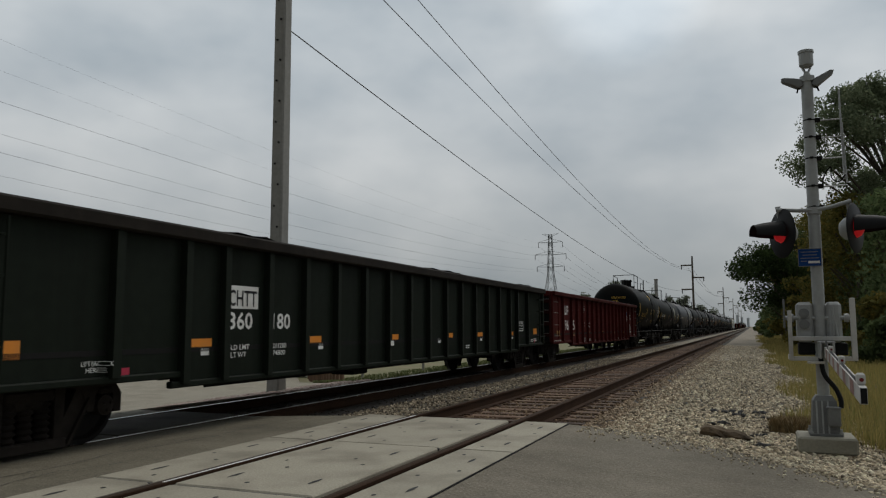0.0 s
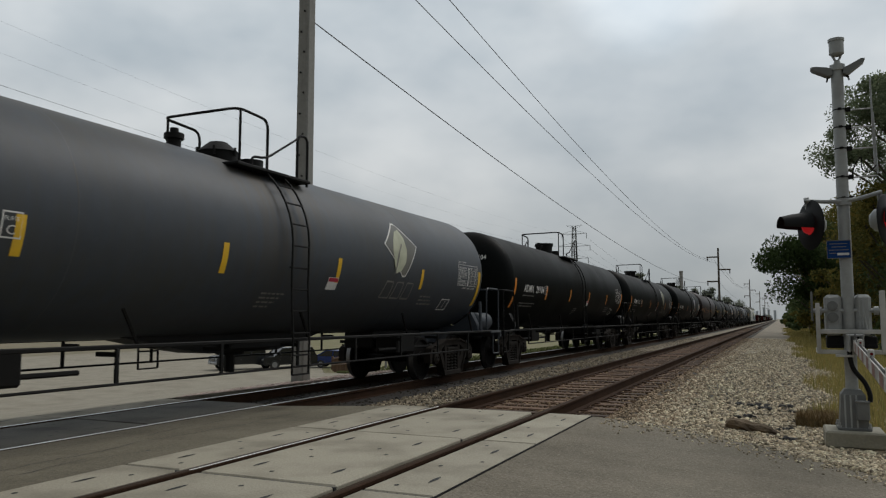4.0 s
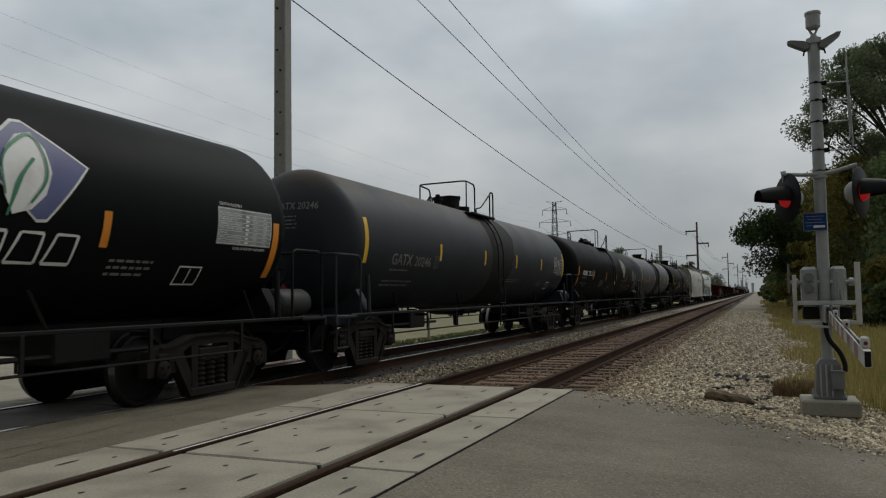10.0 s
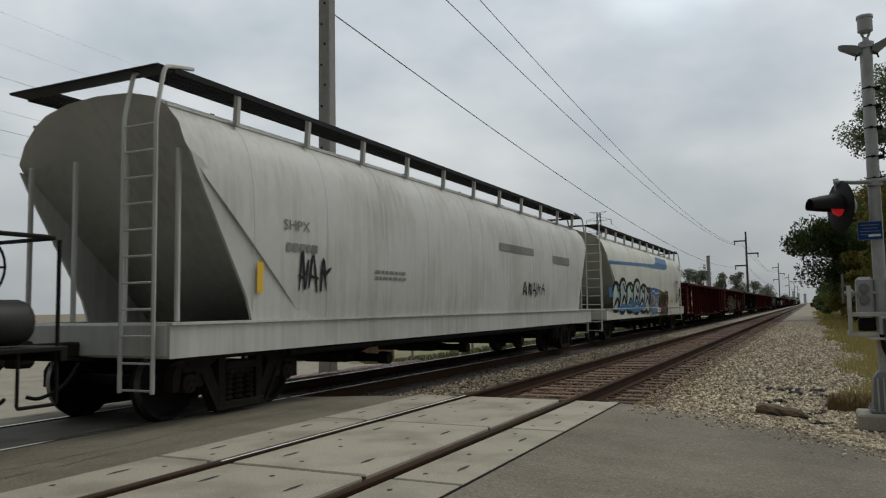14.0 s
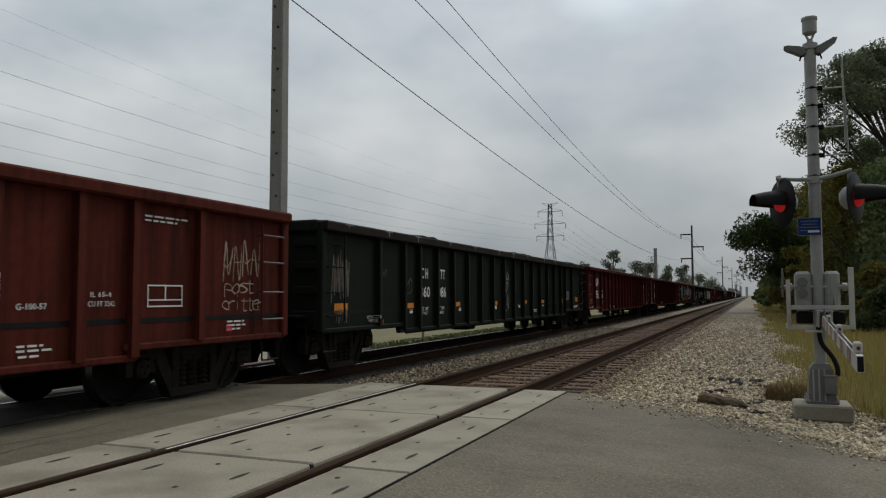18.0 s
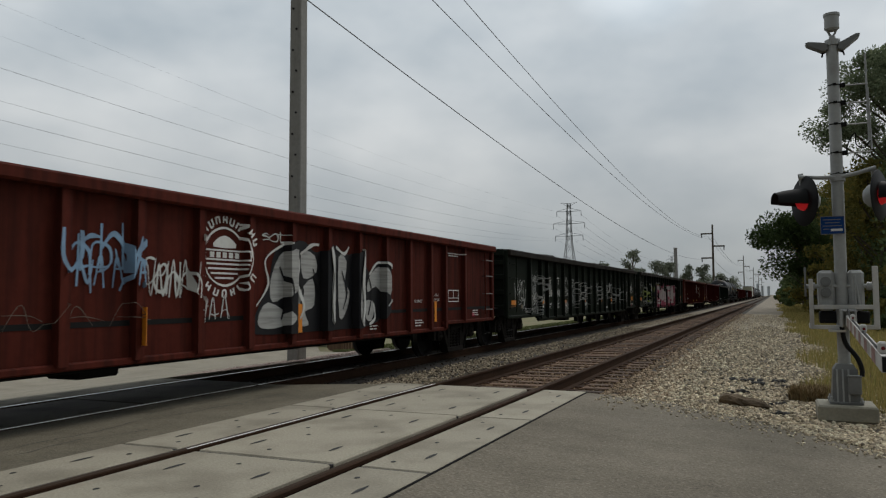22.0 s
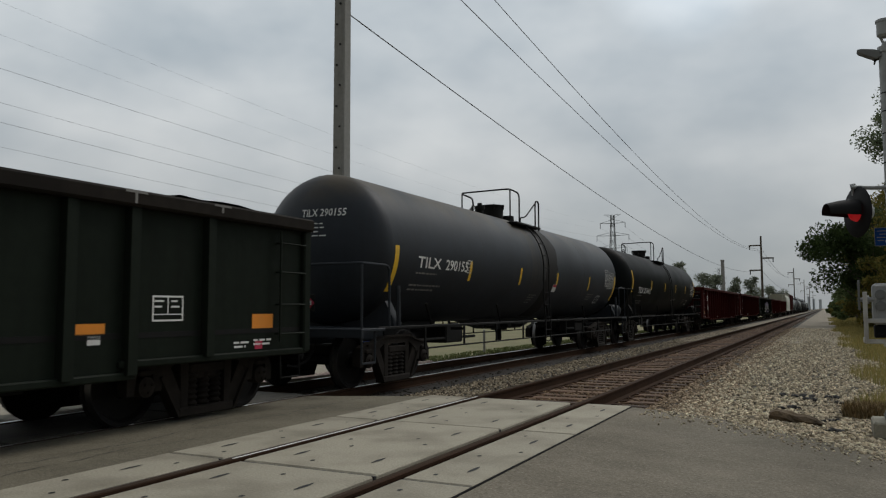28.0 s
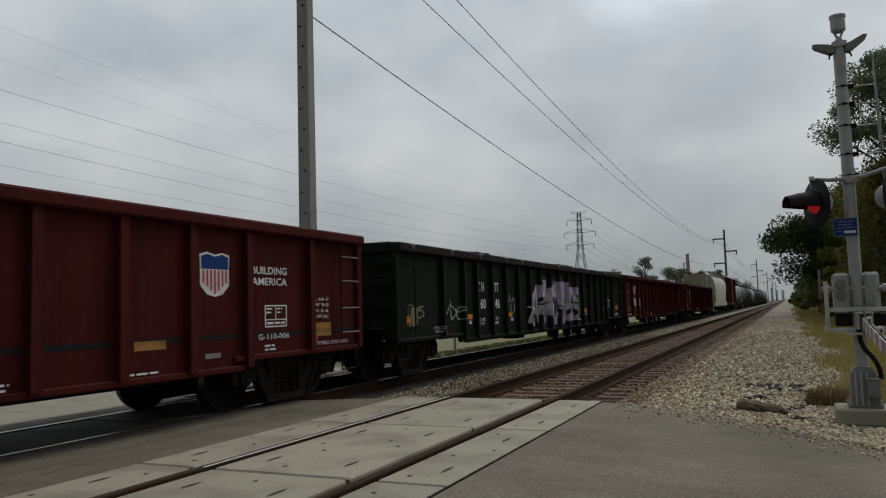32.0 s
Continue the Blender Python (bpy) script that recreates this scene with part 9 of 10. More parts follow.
stroke(g, [(6.25, 1.50), (6.32, 2.02), (6.52, 2.00), (6.50, 1.80), (6.30, 1.75), (6.55, 1.48)], 0.045), stroke(g, [(6.58, 1.68), (6.74, 1.76), (6.70, 1.86), (6.60, 1.74), (6.64, 1.56), (6.80, 1.60)], 0.04), stroke(g, [(6.98, 1.92), (6.86, 1.84), (6.98, 1.70), (6.92, 1.56), (6.80, 1.58)], 0.04), stroke(g, [(7.05, 1.86), (7.16, 1.80), (7.14, 1.60), (7.03, 1.62), (7.05, 1.86)], 0.04), stroke(g, [(6.15, 1.45), (6.8, 1.50), (7.25, 2.05), (7.2, 1.5)], 0.03), stroke(g, [(7.0, 2.08), (7.3, 2.12), (7.22, 1.98)], 0.03)
stroke(g, [(7.75, 3.12), (7.92, 3.42), (8.02, 3.15), (8.2, 3.45)], 0.06), stroke(g, [(8.3, 3.4), (8.32, 3.12), (8.55, 3.15)], 0.06)
hop_part("spray_tag", g, M_GBLACK, 0.004, "black hand-sprayed tag")
hop_part("caution_plate", rect(Geo(), 0.43, 1.23, 0.98, 1.16), M_WHITE, 0.066, "white caution plate")
g = Geo()
word(g, "CAUTION:", 0.46, 1.07, 0.06, 0.34, 0.008), bars(g, 0.84, 1.08, 0.34, 2, 0.02, 0.045), word(g, "CAUTION:", 4.10, 1.60, 0.06, 0.34, 0.006), word(g, "CAUTION: DO NOT USE STEAM", 5.8, 2.34, 0.05, 0.98, 0.005), word(g, "BOILING WATER OR SHARP OBJECTS", 5.8, 2.255, 0.05, 1.08, 0.005), word(g, "TO CLEAN. ENTER CAR WITH", 5.8, 2.17, 0.05, 0.92, 0.005), word(g, "CLEAN SOFT SOLED SHOES", 5.8, 2.085, 0.05, 0.84, 0.005), word(g, "NOTE CAR HAS FOUR COMPARTMENTS", 3.42, 1.09, 0.05, 1.2, 0.005)
hop_part("caution_lettering", g, M_GBLACK, 0.070)
g = Geo()
bars(g, 4.10, 1.53, 1.2, 3, 0.025, 0.05), bars(g, 3.6, 0.92, 0.9, 1, 0.04), bars(g, 6.8, 1.10, 0.7, 3, 0.03, 0.06), bars(g, -1.9, 1.05, 1.2, 2, 0.03, 0.06)
rect(g, 5.8, 6.7, 2.42, 2.56), rect(g, 5.75, 6.15, 1.42, 1.66)
hop_part("stencil", g, M_FADE, 0.068, "grey stencilled notes")
for y in (-0.40, 3.95, 7.45):
    hop_part("reflector", rect(Geo(), y - 0.06, y + 0.06, 1.32, 1.74), M_REFO if y < 0 else M_REFY, 0.060 if y < 3 else 0.004, "upright yellow reflective strip")

red_gon(317.27, "96209")


def sp_emblem(c, y, m_=M_WHITE):
    """A plain ring emblem with a barred centre."""
    g = Geo()
    stroke(g, [(y + 0.40 * math.cos(k * 0.7854), 1.84 + 0.37 * math.sin(k * 0.7854)) for k in range(8)], 0.026, 5, True, 0)
    for a0, n in ((26, 9), (214, 7)):
        for k in range(n):
            a = radians(a0 + (128 if n > 8 else 112) * k / (n - 1))
            p, q = math.cos(a), math.sin(a)
            for o in (-0.032, 0.032):
                stroke(g, [(y + 0.45 * p - o * q, 1.84 + 0.43 * q + o * p), (y + 0.55 * p - o * q, 1.84 + 0.52 * q + o * p)], 0.026, taper=0)
            e = (0.45, 0.50, 0.54)[k % 3]
            stroke(g, [(y + e * p + 0.03 * q, 1.84 + e * 0.95 * q - 0.03 * p), (y + e * p - 0.03 * q, 1.84 + e * 0.95 * q + 0.03 * p)], 0.024, taper=0)
    em = ink(c, "ring_emblem", g, m_, 0.005, "plain round emblem in white")
    k = Geo()
    frame_box(k, y - 0.37, y + 0.37, 1.79, 1.93, 0.022)
    for d in (-0.24, -0.12, 0.0, 0.12, 0.24):
        rect(k, y + d - 0.04, y + d + 0.04, 1.825, 1.895)
    for z, w in ((1.735, 0.34), (1.675, 0.31), (1.615, 0.26), (1.555, 0.18)):
        rect(k, y - w, y + w, z, z + 0.024)
    fill(k, [(y - 0.22, 1.96), (y - 0.15, 2.06), (y, 2.11), (y + 0.15, 2.06), (y + 0.22, 1.96)], 0.0, 2)
    ink(c, "emblem_disc", k, m_, 0.008)
    return em


def rust_marks(c, num, w2, m_=M_WHITE):
    for k, (a, b) in enumerate(((0, 4), (4, 6))):
        ink(c, "car_number", word(Geo(), num[a:b], (-7.82, -6.92)[k], 1.32, 0.21, (0.60, 0.34)[k], 0.016), m_, 0.016)
    t = Geo()
    word(t, "LD LMT", -7.92, 1.04, 0.07, 0.36, 0.006), word(t, w2[0], -7.48, 1.04, 0.07, 0.34, 0.006), word(t, "LT WT", -7.92, 0.90, 0.07, 0.32, 0.006), word(t, w2[1], -7.46, 0.90, 0.07, 0.30, 0.006)
    ink(c, "weight_stencil", t, M_WHITE, 0.016)


def rust_gon(u, num, w2, lab, m_=M_WHITE):
    c = gondola("gondola_car", M_RUST, lab)
    rust_marks(c, num, w2, m_)
    t = Geo()
    word(t, "LIFT / JACK", -9.0, 0.97, 0.05, 0.34), word(t, "HERE", -8.92, 0.88, 0.05, 0.18)
    bars(t, 5.7, 0.84, 0.4, 2, 0.022, 0.045), bars(t, 5.72, 0.74, 0.25, 1, 0.022), bars(t, 3.9, 0.80, 0.3, 2, 0.022, 0.05), bars(t, 7.3, 2.24, 0.8, 2, 0.022, 0.05), bars(t, 8.8, 0.98, 0.4, 3, 0.022, 0.05)
    word(t, "G-100-57", 5.68, 1.20, 0.06, 0.34, 0.006), word(t, "IL 65-4", 6.55, 1.32, 0.055, 0.28), word(t, "CU FT 3242", 6.52, 1.22, 0.055, 0.36)
    frame_box(t, 7.36, 7.94, 1.20, 1.46, 0.018), rect(t, 7.64, 7.66, 1.28, 1.45), rect(t, 7.37, 7.93, 1.275, 1.29)
    ink(c, "data_stencil", t, M_WHITE, 0.016)
    ink(c, "tag", rect(Geo(), 8.78, 8.9, 0.86, 0.94), M_PINK, 0.016)
    return place(c, u + HALF)


c = rust_gon(338.55, "365192", ("210800", "75200"), "faded rust-red gondola covered in pale green spray-painted letters")
ink(c, "owner_lettering", word(word(Geo(), "S", -7.78, 1.75, 0.24, 0.15, 0.025), "P", -7.52, 1.75, 0.24, 0.15, 0.025), M_WHITE, 0.016)
sp_emblem(c, -0.03, M_FADE)
back, mid, front, dark = Geo(), Geo(), Geo(), Geo()
for k, (ch, y, w) in enumerate((("P", -6.45, 1.30), ("I", -5.20, 0.34), ("I", -4.72, 0.34), ("S", -4.25, 1.1))):
    word(back, ch, y - 0.12, 0.68, 1.06, w + 0.1, 0.16), word(dark, ch, y - 0.05, 0.72, 1.05, w + 0.04, 0.115), word(front, ch, y, 0.76, 1.02, w, 0.055)
rect(mid, -6.7, -2.95, 0.70, 1.80)
ink(c, "spray_base", mid, M_GBROWN, 0.006, "dull sprayed background")
ink(c, "spray_outline", back, M_GTAN, 0.012), ink(c, "spray_shadow", dark, M_GBROWN, 0.018), ink(c, "spray_lettering", front, M_GTEAL, 0.024, "pale green sprayed letters")
g = Geo()
for y in (-6.55, -5.3, -4.3, -3.1):
    stroke(g, [(y, 0.8), (y + 0.07, 1.3), (y, 1.85), (y + 0.1, 2.0)], 0.06)
hand(g, "ab", -3.3, 0.85, 0.3, 0.5, 0.03, 5)
scribble(g, -6.5, 0.8, 3.4, 0.9, 8, 0.025, 44)
ink(c, "spray_highlight", g, M_GTANL, 0.030)
g = Geo()
blob(g, -2.35, 1.28, 0.55, 0.50, 22, 3.5), blob(g, -0.95, 1.22, 0.75, 0.46, 22, 3.5)
ink(c, "faded_piece", g, M_GFADE, 0.006, "worn dull sprayed shapes")
for y, w in ((1.9, 0.8), (2.75, 0.75), (3.6, 0.8)):
    ink(c, "faded_letter", blob(Geo(), y, 1.2, w * 0.48, 0.45, 20, 3.0), M_GTAN, 0.006, "worn tan sprayed letter")
g = Geo()
hand(g, "mnh", 1.6, 0.95, 0.75, 2.6, 0.10, 8)
ink(c, "spray_stroke", g, M_GFADE, 0.012)
g = Geo()
for y, z in ((-7.9, 1.6), (-7.5, 1.55), (-7.05, 1.6)):
    stroke(g, [(y - 0.1, z - 0.3), (y - 0.12, z), (y, z + 0.15), (y + 0.12, z), (y + 0.02, z - 0.15), (y + 0.2, z - 0.55)], 0.035)
stroke(g, [(-8.1, 1.2), (-7.7, 1.5), (-7.0, 1.35), (-6.65, 1.3), (-7.0, 1.05), (-7.6, 1.2)], 0.035), hand(g, "yup", -7.9, 0.72, 0.14, 0.5, 0.02, 9)
hand(g, "row", -9.9, 1.35, 0.3, 0.5, 0.02, 10), scribble(g, -9.95, 0.95, 0.35, 0.9, 3, 0.025, 11), scribble(g, -8.75, 1.5, 0.4, 0.3, 2, 0.03, 12), hand(g, "nloscstonbs", -9.9, 0.80, 0.13, 1.7, 0.018, 13)
ink(c, "spray_tag", g, M_GTANL, 0.010, "pale looping hand-sprayed tag")
ink(c, "spray_splash", blob(blob(Geo(), -6.72, 1.15, 0.14, 0.14, 14), -6.85, 0.95, 0.16, 0.13, 14, 2.2, 0, 0.001), M_GTANL, 0.006)
ink(c, "chalk_mark", scribble(hand(hand(Geo(), "post", 8.75, 1.36, 0.14, 0.6, 0.016, 14), "critter", 8.7, 1.14, 0.14, 0.9, 0.016, 15), 8.7, 1.5, 0.8, 0.6, 4, 0.014, 16), M_GTANL, 0.007, "chalked scrawl")
for y, m_ in ((-2.1, M_REFY), (1.75, M_REFY), (5.3, M_WHITE)):
    ink(c, "reflector", rect(Geo(), y, y + 0.10, 1.12, 1.55), m_, 0.016, "upright reflective strip")

c = dark_gon(359.8, "360086", False)
g = Geo()
stroke(g, [(-0.30, 1.85), (-0.45, 1.75), (-0.35, 1.65), (-0.22, 1.78)], 0.035), stroke(g, [(0.05, 2.0), (-0.05, 1.85), (0.1, 1.78), (0.15, 1.95)], 0.035)
stroke(g, [(-0.35, 1.65), (-0.40, 1.1), (-0.2, 0.9), (0.1, 1.0), (0.15, 1.5)], 0.035), stroke(g, [(-0.3, 1.45), (0.0, 1.5), (0.1, 1.72)], 0.03), stroke(g, [(-0.1, 1.2), (-0.05, 1.7)], 0.03), stroke(g, [(-0.15, 1.0), (0.0, 1.15), (0.1, 1.3)], 0.03)
ink(c, "spray_figure", g, M_GGREY, 0.006, "grey sprayed stick figure")
g = Geo()
scribble(g, -9.75, 1.2, 0.6, 0.9, 4, 0.03, 43), scribble(g, -9.6, 0.85, 0.4, 0.3, 3, 0.02, 44), hand(g, "nx", -7.95, 1.70, 0.12, 0.24, 0.02, 3), hand(g, "wo", -7.0, 1.35, 0.25, 0.4, 0.02, 4)
ink(c, "chalk_mark", g, M_GFADE, 0.006)
red_gon(381.35, "96158")
red_gon(403.0, "96205")
c = rust_gon(424.4, "365127", ("210600", "75400"), "rust-red gondola with huge white and black bubble letters")
sp_emblem(c, 0.09)
blk, fil, slit, halo = Geo(), Geo(), Geo(), Geo()
blob(blk, -7.63, 1.55, 0.74, 0.77, 30, 2.3)
for k, q in enumerate((((-6.95, 0.76), (-6.95, 1.9), (-6.82, 2.24), (-6.48, 2.27), (-6.3, 1.95), (-6.22, 1.5), (-6.15, 0.74)), ((-6.3, 0.74), (-6.22, 1.95), (-6.06, 2.27), (-5.85, 2.27), (-5.66, 1.9), (-5.35, 1.3), (-5.4, 0.74)),
                       ((-5.62, 1.75), (-5.5, 2.1), (-5.3, 2.16), (-5.12, 2.13), (-4.95, 2.25), (-4.78, 2.1), (-4.4, 2.2), (-4.3, 0.74), (-5.5, 0.74)), ((-4.42, 0.74), (-4.36, 2.24), (-3.96, 2.26), (-3.5, 2.15), (-3.26, 1.9), (-3.22, 1.5), (-3.4, 1.0), (-3.85, 0.74)))):
    fill(blk, q, 0.0006 * (k + 1))
fill(fil, [(-7.94, 2.01), (-7.84, 2.10), (-7.28, 2.16), (-7.12, 2.03), (-7.02, 1.54), (-7.06, 1.17), (-7.39, 0.83), (-7.69, 0.86), (-7.96, 1.04), (-8.02, 1.2)])
fill(fil, [(-6.88, 2.06), (-6.76, 2.18), (-6.55, 2.19), (-6.41, 2.03), (-6.37, 1.79), (-6.80, 1.75)], 0.0006), fill(fil, [(-6.8, 1.62), (-6.63, 1.64), (-6.59, 1.55), (-6.82, 1.53)], 0.0006, 1)
fill(fil, [(-6.86, 1.20), (-6.6, 1.15), (-6.23, 1.08), (-6.27, 0.92), (-6.55, 0.80), (-6.76, 0.77)], 0.0006)
fill(fil, [(-6.14, 2.03), (-6.03, 2.20), (-5.87, 2.21), (-5.77, 2.0), (-5.76, 1.79), (-6.15, 1.75)], 0.0012), fill(fil, [(-6.10, 1.63), (-5.83, 1.66), (-5.84, 1.54), (-6.12, 1.47)], 0.0012, 1)
fill(fil, [(-6.12, 1.29), (-5.82, 1.13), (-5.55, 0.93), (-5.78, 0.78), (-6.02, 0.92), (-6.14, 1.08)], 0.0012), fill(fil, [(-5.72, 1.74), (-5.55, 1.79), (-5.45, 1.55), (-5.44, 1.15), (-5.52, 0.96), (-5.66, 1.14), (-5.72, 1.43)], 0.0018)
fill(fil, [(-5.13, 2.08), (-4.99, 2.17), (-4.86, 2.02), (-4.82, 1.44), (-4.83, 0.80), (-5.12, 0.76), (-5.19, 1.13), (-5.11, 1.74)], 0.0018), fill(fil, [(-4.80, 1.92), (-4.66, 2.10), (-4.52, 2.12), (-4.50, 1.5), (-4.50, 0.82), (-4.76, 0.79)], 0.0024)
fill(fil, [(-4.16, 2.11), (-3.88, 2.16), (-3.57, 2.04), (-3.45, 1.8), (-3.47, 1.4), (-3.58, 1.11), (-3.93, 0.86), (-4.16, 0.80), (-4.22, 1.28)], 0.0018), fill(fil, [(-4.42, 1.45), (-4.30, 1.4), (-4.28, 0.95), (-4.42, 0.85)], 0.0018)
fill(slit, [(-7.74, 1.80), (-7.62, 2.02), (-7.44, 2.05), (-7.45, 1.65), (-7.34, 1.53), (-7.34, 1.20), (-7.52, 1.20), (-7.56, 1.55)]), fill(slit, [(-4.93, 1.5), (-4.86, 1.55), (-4.84, 0.9), (-4.90, 0.85)], 0.001), fill(slit, [(-4.74, 1.62), (-4.44, 1.64), (-4.42, 1.50), (-4.72, 1.48)], 0.0005, 1)
stroke(slit, [(-5.2, 0.8), (-5.3, 1.2), (-5.24, 1.6), (-5.36, 1.75)], 0.05), stroke(slit, [(-7.2, 0.95), (-7.05, 1.1), (-7.0, 1.5)], 0.05), stroke(slit, [(-7.6, 0.92), (-7.3, 0.93), (-7.32, 0.88)], 0.02), stroke(slit, [(-6.33, 1.16), (-6.43, 1.12), (-6.40, 1.02), (-6.30, 1.06)], 0.02), stroke(slit, [(-6.05, 1.9), (-5.94, 1.98), (-5.86, 1.92)], 0.03), stroke(slit, [(-6.6, 0.95), (-6.5, 0.86), (-6.4, 0.97)], 0.03)
for q, wd in (([(-7.91, 2.18), (-7.56, 2.31), (-7.17, 2.23), (-6.99, 2.02)], 0.035), ([(-8.17, 2.02), (-8.33, 1.84), (-8.37, 1.5), (-8.34, 1.2), (-8.26, 1.0)], 0.03), ([(-8.06, 1.02), (-7.95, 0.90), (-7.82, 0.84)], 0.05), ([(-6.96, 1.9), (-6.92, 1.5), (-6.95, 1.1)], 0.03), ([(-6.17, 1.7), (-6.22, 1.95), (-6.06, 2.26), (-5.88, 2.28)], 0.035), ([(-6.5, 2.28), (-6.34, 2.16), (-6.28, 2.02)], 0.025),
              ([(-5.84, 2.26), (-5.68, 1.98), (-5.60, 1.80), (-5.52, 2.06), (-5.34, 2.17), (-5.16, 2.08), (-5.12, 1.98)], 0.035), ([(-5.02, 2.24), (-4.86, 2.12), (-4.78, 2.02)], 0.03), ([(-4.30, 2.32), (-4.31, 2.1), (-4.26, 1.95)], 0.045), ([(-4.22, 2.2), (-3.96, 2.26), (-3.52, 2.15), (-3.27, 1.9), (-3.21, 1.5), (-3.33, 1.05), (-3.5, 0.85)], 0.028), ([(-5.5, 0.8), (-5.35, 0.98), (-5.30, 1.5), (-5.38, 1.62)], 0.04), ([(-6.2, 1.2), (-6.26, 0.98), (-6.4, 0.80), (-6.3, 0.88)], 0.03)):
    stroke(halo, q, wd)
ink(c, "spray_outline", blk, M_GBLACK, 0.016), ink(c, "spray_lettering", fil, M_GSILV, 0.022, "streaky silver-white bubble letters"), ink(c, "spray_gap", slit, M_GBLACK, 0.027), ink(c, "spray_halo", halo, M_GWHITE, 0.020)
ink(c, "spray_star", hand(Geo(), "x", -3.82, 1.28, 0.20, 0.20, 0.03, 2), M_GBLACK, 0.027)
over = Geo()
word(over, "S", -7.66, 1.76, 0.24, 0.15, 0.026), word(over, "6", -7.50, 1.32, 0.20, 0.14, 0.020), word(over, "27", -6.82, 1.31, 0.21, 0.30, 0.020)
ink(c, "car_number", over, M_WHITE, 0.036)
ink(c, "worn_number", word(word(Geo(), "3", -7.68, 1.32, 0.20, 0.14, 0.016), "51", -7.30, 1.32, 0.20, 0.28, 0.016), M_GWHITE, 0.030)
blk, fil, slit, halo = Geo(), Geo(), Geo(), Geo()
fill(blk, [(0.68, 1.0), (0.75, 0.82), (2.2, 0.80), (3.9, 0.82), (4.45, 1.05), (4.62, 1.3), (4.55, 1.85), (4.2, 1.95), (3.85, 1.75), (3.6, 2.1), (3.1, 2.0), (2.7, 2.15), (2.2, 2.0), (1.9, 2.15), (1.5, 2.12), (1.15, 1.95), (1.0, 1.5)])
for k, q in enumerate((((1.25, 1.9), (1.55, 2.0), (1.65, 1.6), (1.5, 1.4), (1.1, 1.25), (1.05, 1.55)), ((0.78, 1.05), (1.0, 1.25), (1.5, 1.05), (1.3, 0.9), (0.85, 0.9)), ((1.72, 1.35), (2.1, 1.6), (2.15, 1.2), (1.9, 1.1), (2.0, 0.9), (1.6, 0.95)), ((1.8, 2.0), (2.15, 1.95), (2.2, 1.7), (1.85, 1.6)),
                       ((2.45, 0.95), (2.75, 1.0), (2.72, 2.05), (2.5, 1.9)), ((2.85, 1.95), (3.1, 1.9), (3.05, 1.55), (3.2, 1.4), (3.1, 1.1), (2.88, 1.0)), ((3.35, 0.95), (3.62, 0.9), (3.6, 1.95), (3.4, 1.7)), ((3.85, 1.65), (4.2, 1.85), (4.45, 1.7), (4.4, 1.35), (4.1, 1.5), (3.8, 1.4)), ((3.75, 1.25), (4.05, 1.2), (3.95, 0.92), (3.75, 0.95)))):
    fill(fil, q, 0.0006 * k)
for q, wd in (([(0.72, 1.2), (0.98, 1.5), (0.92, 1.85), (1.4, 2.1)], 0.035), ([(1.62, 2.1), (1.72, 1.8), (1.68, 1.5), (1.85, 1.2), (1.75, 1.0)], 0.06), ([(1.75, 1.95), (2.05, 2.1), (2.25, 2.12)], 0.05), ([(2.42, 2.1), (2.52, 1.7), (2.48, 1.3), (2.52, 0.92)], 0.08), ([(2.75, 2.12), (3.0, 2.02), (3.15, 2.14)], 0.05), ([(3.5, 2.12), (3.42, 1.6), (3.45, 1.2), (3.4, 0.9)], 0.07), ([(3.85, 1.7), (4.15, 1.92), (4.5, 1.82), (4.58, 1.4), (4.3, 1.15)], 0.05), ([(4.0, 1.2), (4.05, 0.95), (3.85, 0.85)], 0.05)):
    stroke(halo, q, wd)
for k in range(7):
    y = 1.3 + 0.42 * k
    stroke(slit, [(y, 1.0 + 0.12 * (k % 3)), (y + 0.12, 1.4), (y - 0.05, 1.75 - 0.1 * (k % 2))], 0.035)
ink(c, "spray_outline", blk, M_GBLACK, 0.010), ink(c, "spray_lettering", fil, M_GSILV, 0.016, "streaky silver sprayed letters edged in black"), ink(c, "spray_gap", slit, M_GBLACK, 0.022), ink(c, "spray_halo", halo, M_GWHITE, 0.028)
g = Geo()
hand(g, "rahh", -1.35, 1.36, 0.42, 0.85, 0.03, 13), scribble(g, -1.3, 1.3, 0.8, 0.5, 4, 0.022, 17), hand(g, "sat", 0.85, 2.1, 0.12, 0.5, 0.02, 14), scribble(g, -0.45, 1.0, 0.7, 0.35, 3, 0.015, 18)
ink(c, "spray_tag", g, M_GWHITE, 0.008, "white hand-sprayed tag")
ink(c, "spray_tag", scribble(hand(hand(Geo(), "urhk", -2.45, 1.62, 0.46, 1.15, 0.045, 12), "hpy", -2.3, 1.55, 0.5, 0.9, 0.03, 22), -2.2, 1.42, 0.95, 0.35, 4, 0.025, 19), M_GSKY, 0.009, "blue hand-sprayed tag")
ink(c, "chalk_mark", scribble(Geo(), -3.0, 1.0, 1.9, 0.3, 3, 0.006, 20), M_GFADE, 0.007)
ink(c, "spray_tag", hand(Geo(), "men", -9.3, 1.55, 0.4, 1.1, 0.05, 15), M_GBLACK, 0.008)
ink(c, "spray_patch", hand(rect(Geo(), -8.86, -8.70, 1.25, 1.5), "n", -8.95, 1.2, 0.25, 0.4, 0.07, 16), M_REFY, 0.008)
for y in (-6.95, -4.28, -1.38, 1.7, 6.6):
    ink(c, "reflector", rect(Geo(), y, y + 0.11, 0.80, 1.22), M_REFO, 0.032, "upright orange reflective strip")
c = dark_gon(445.75, "360141", False, "green-black gondola covered with grey hand-sprayed tags")
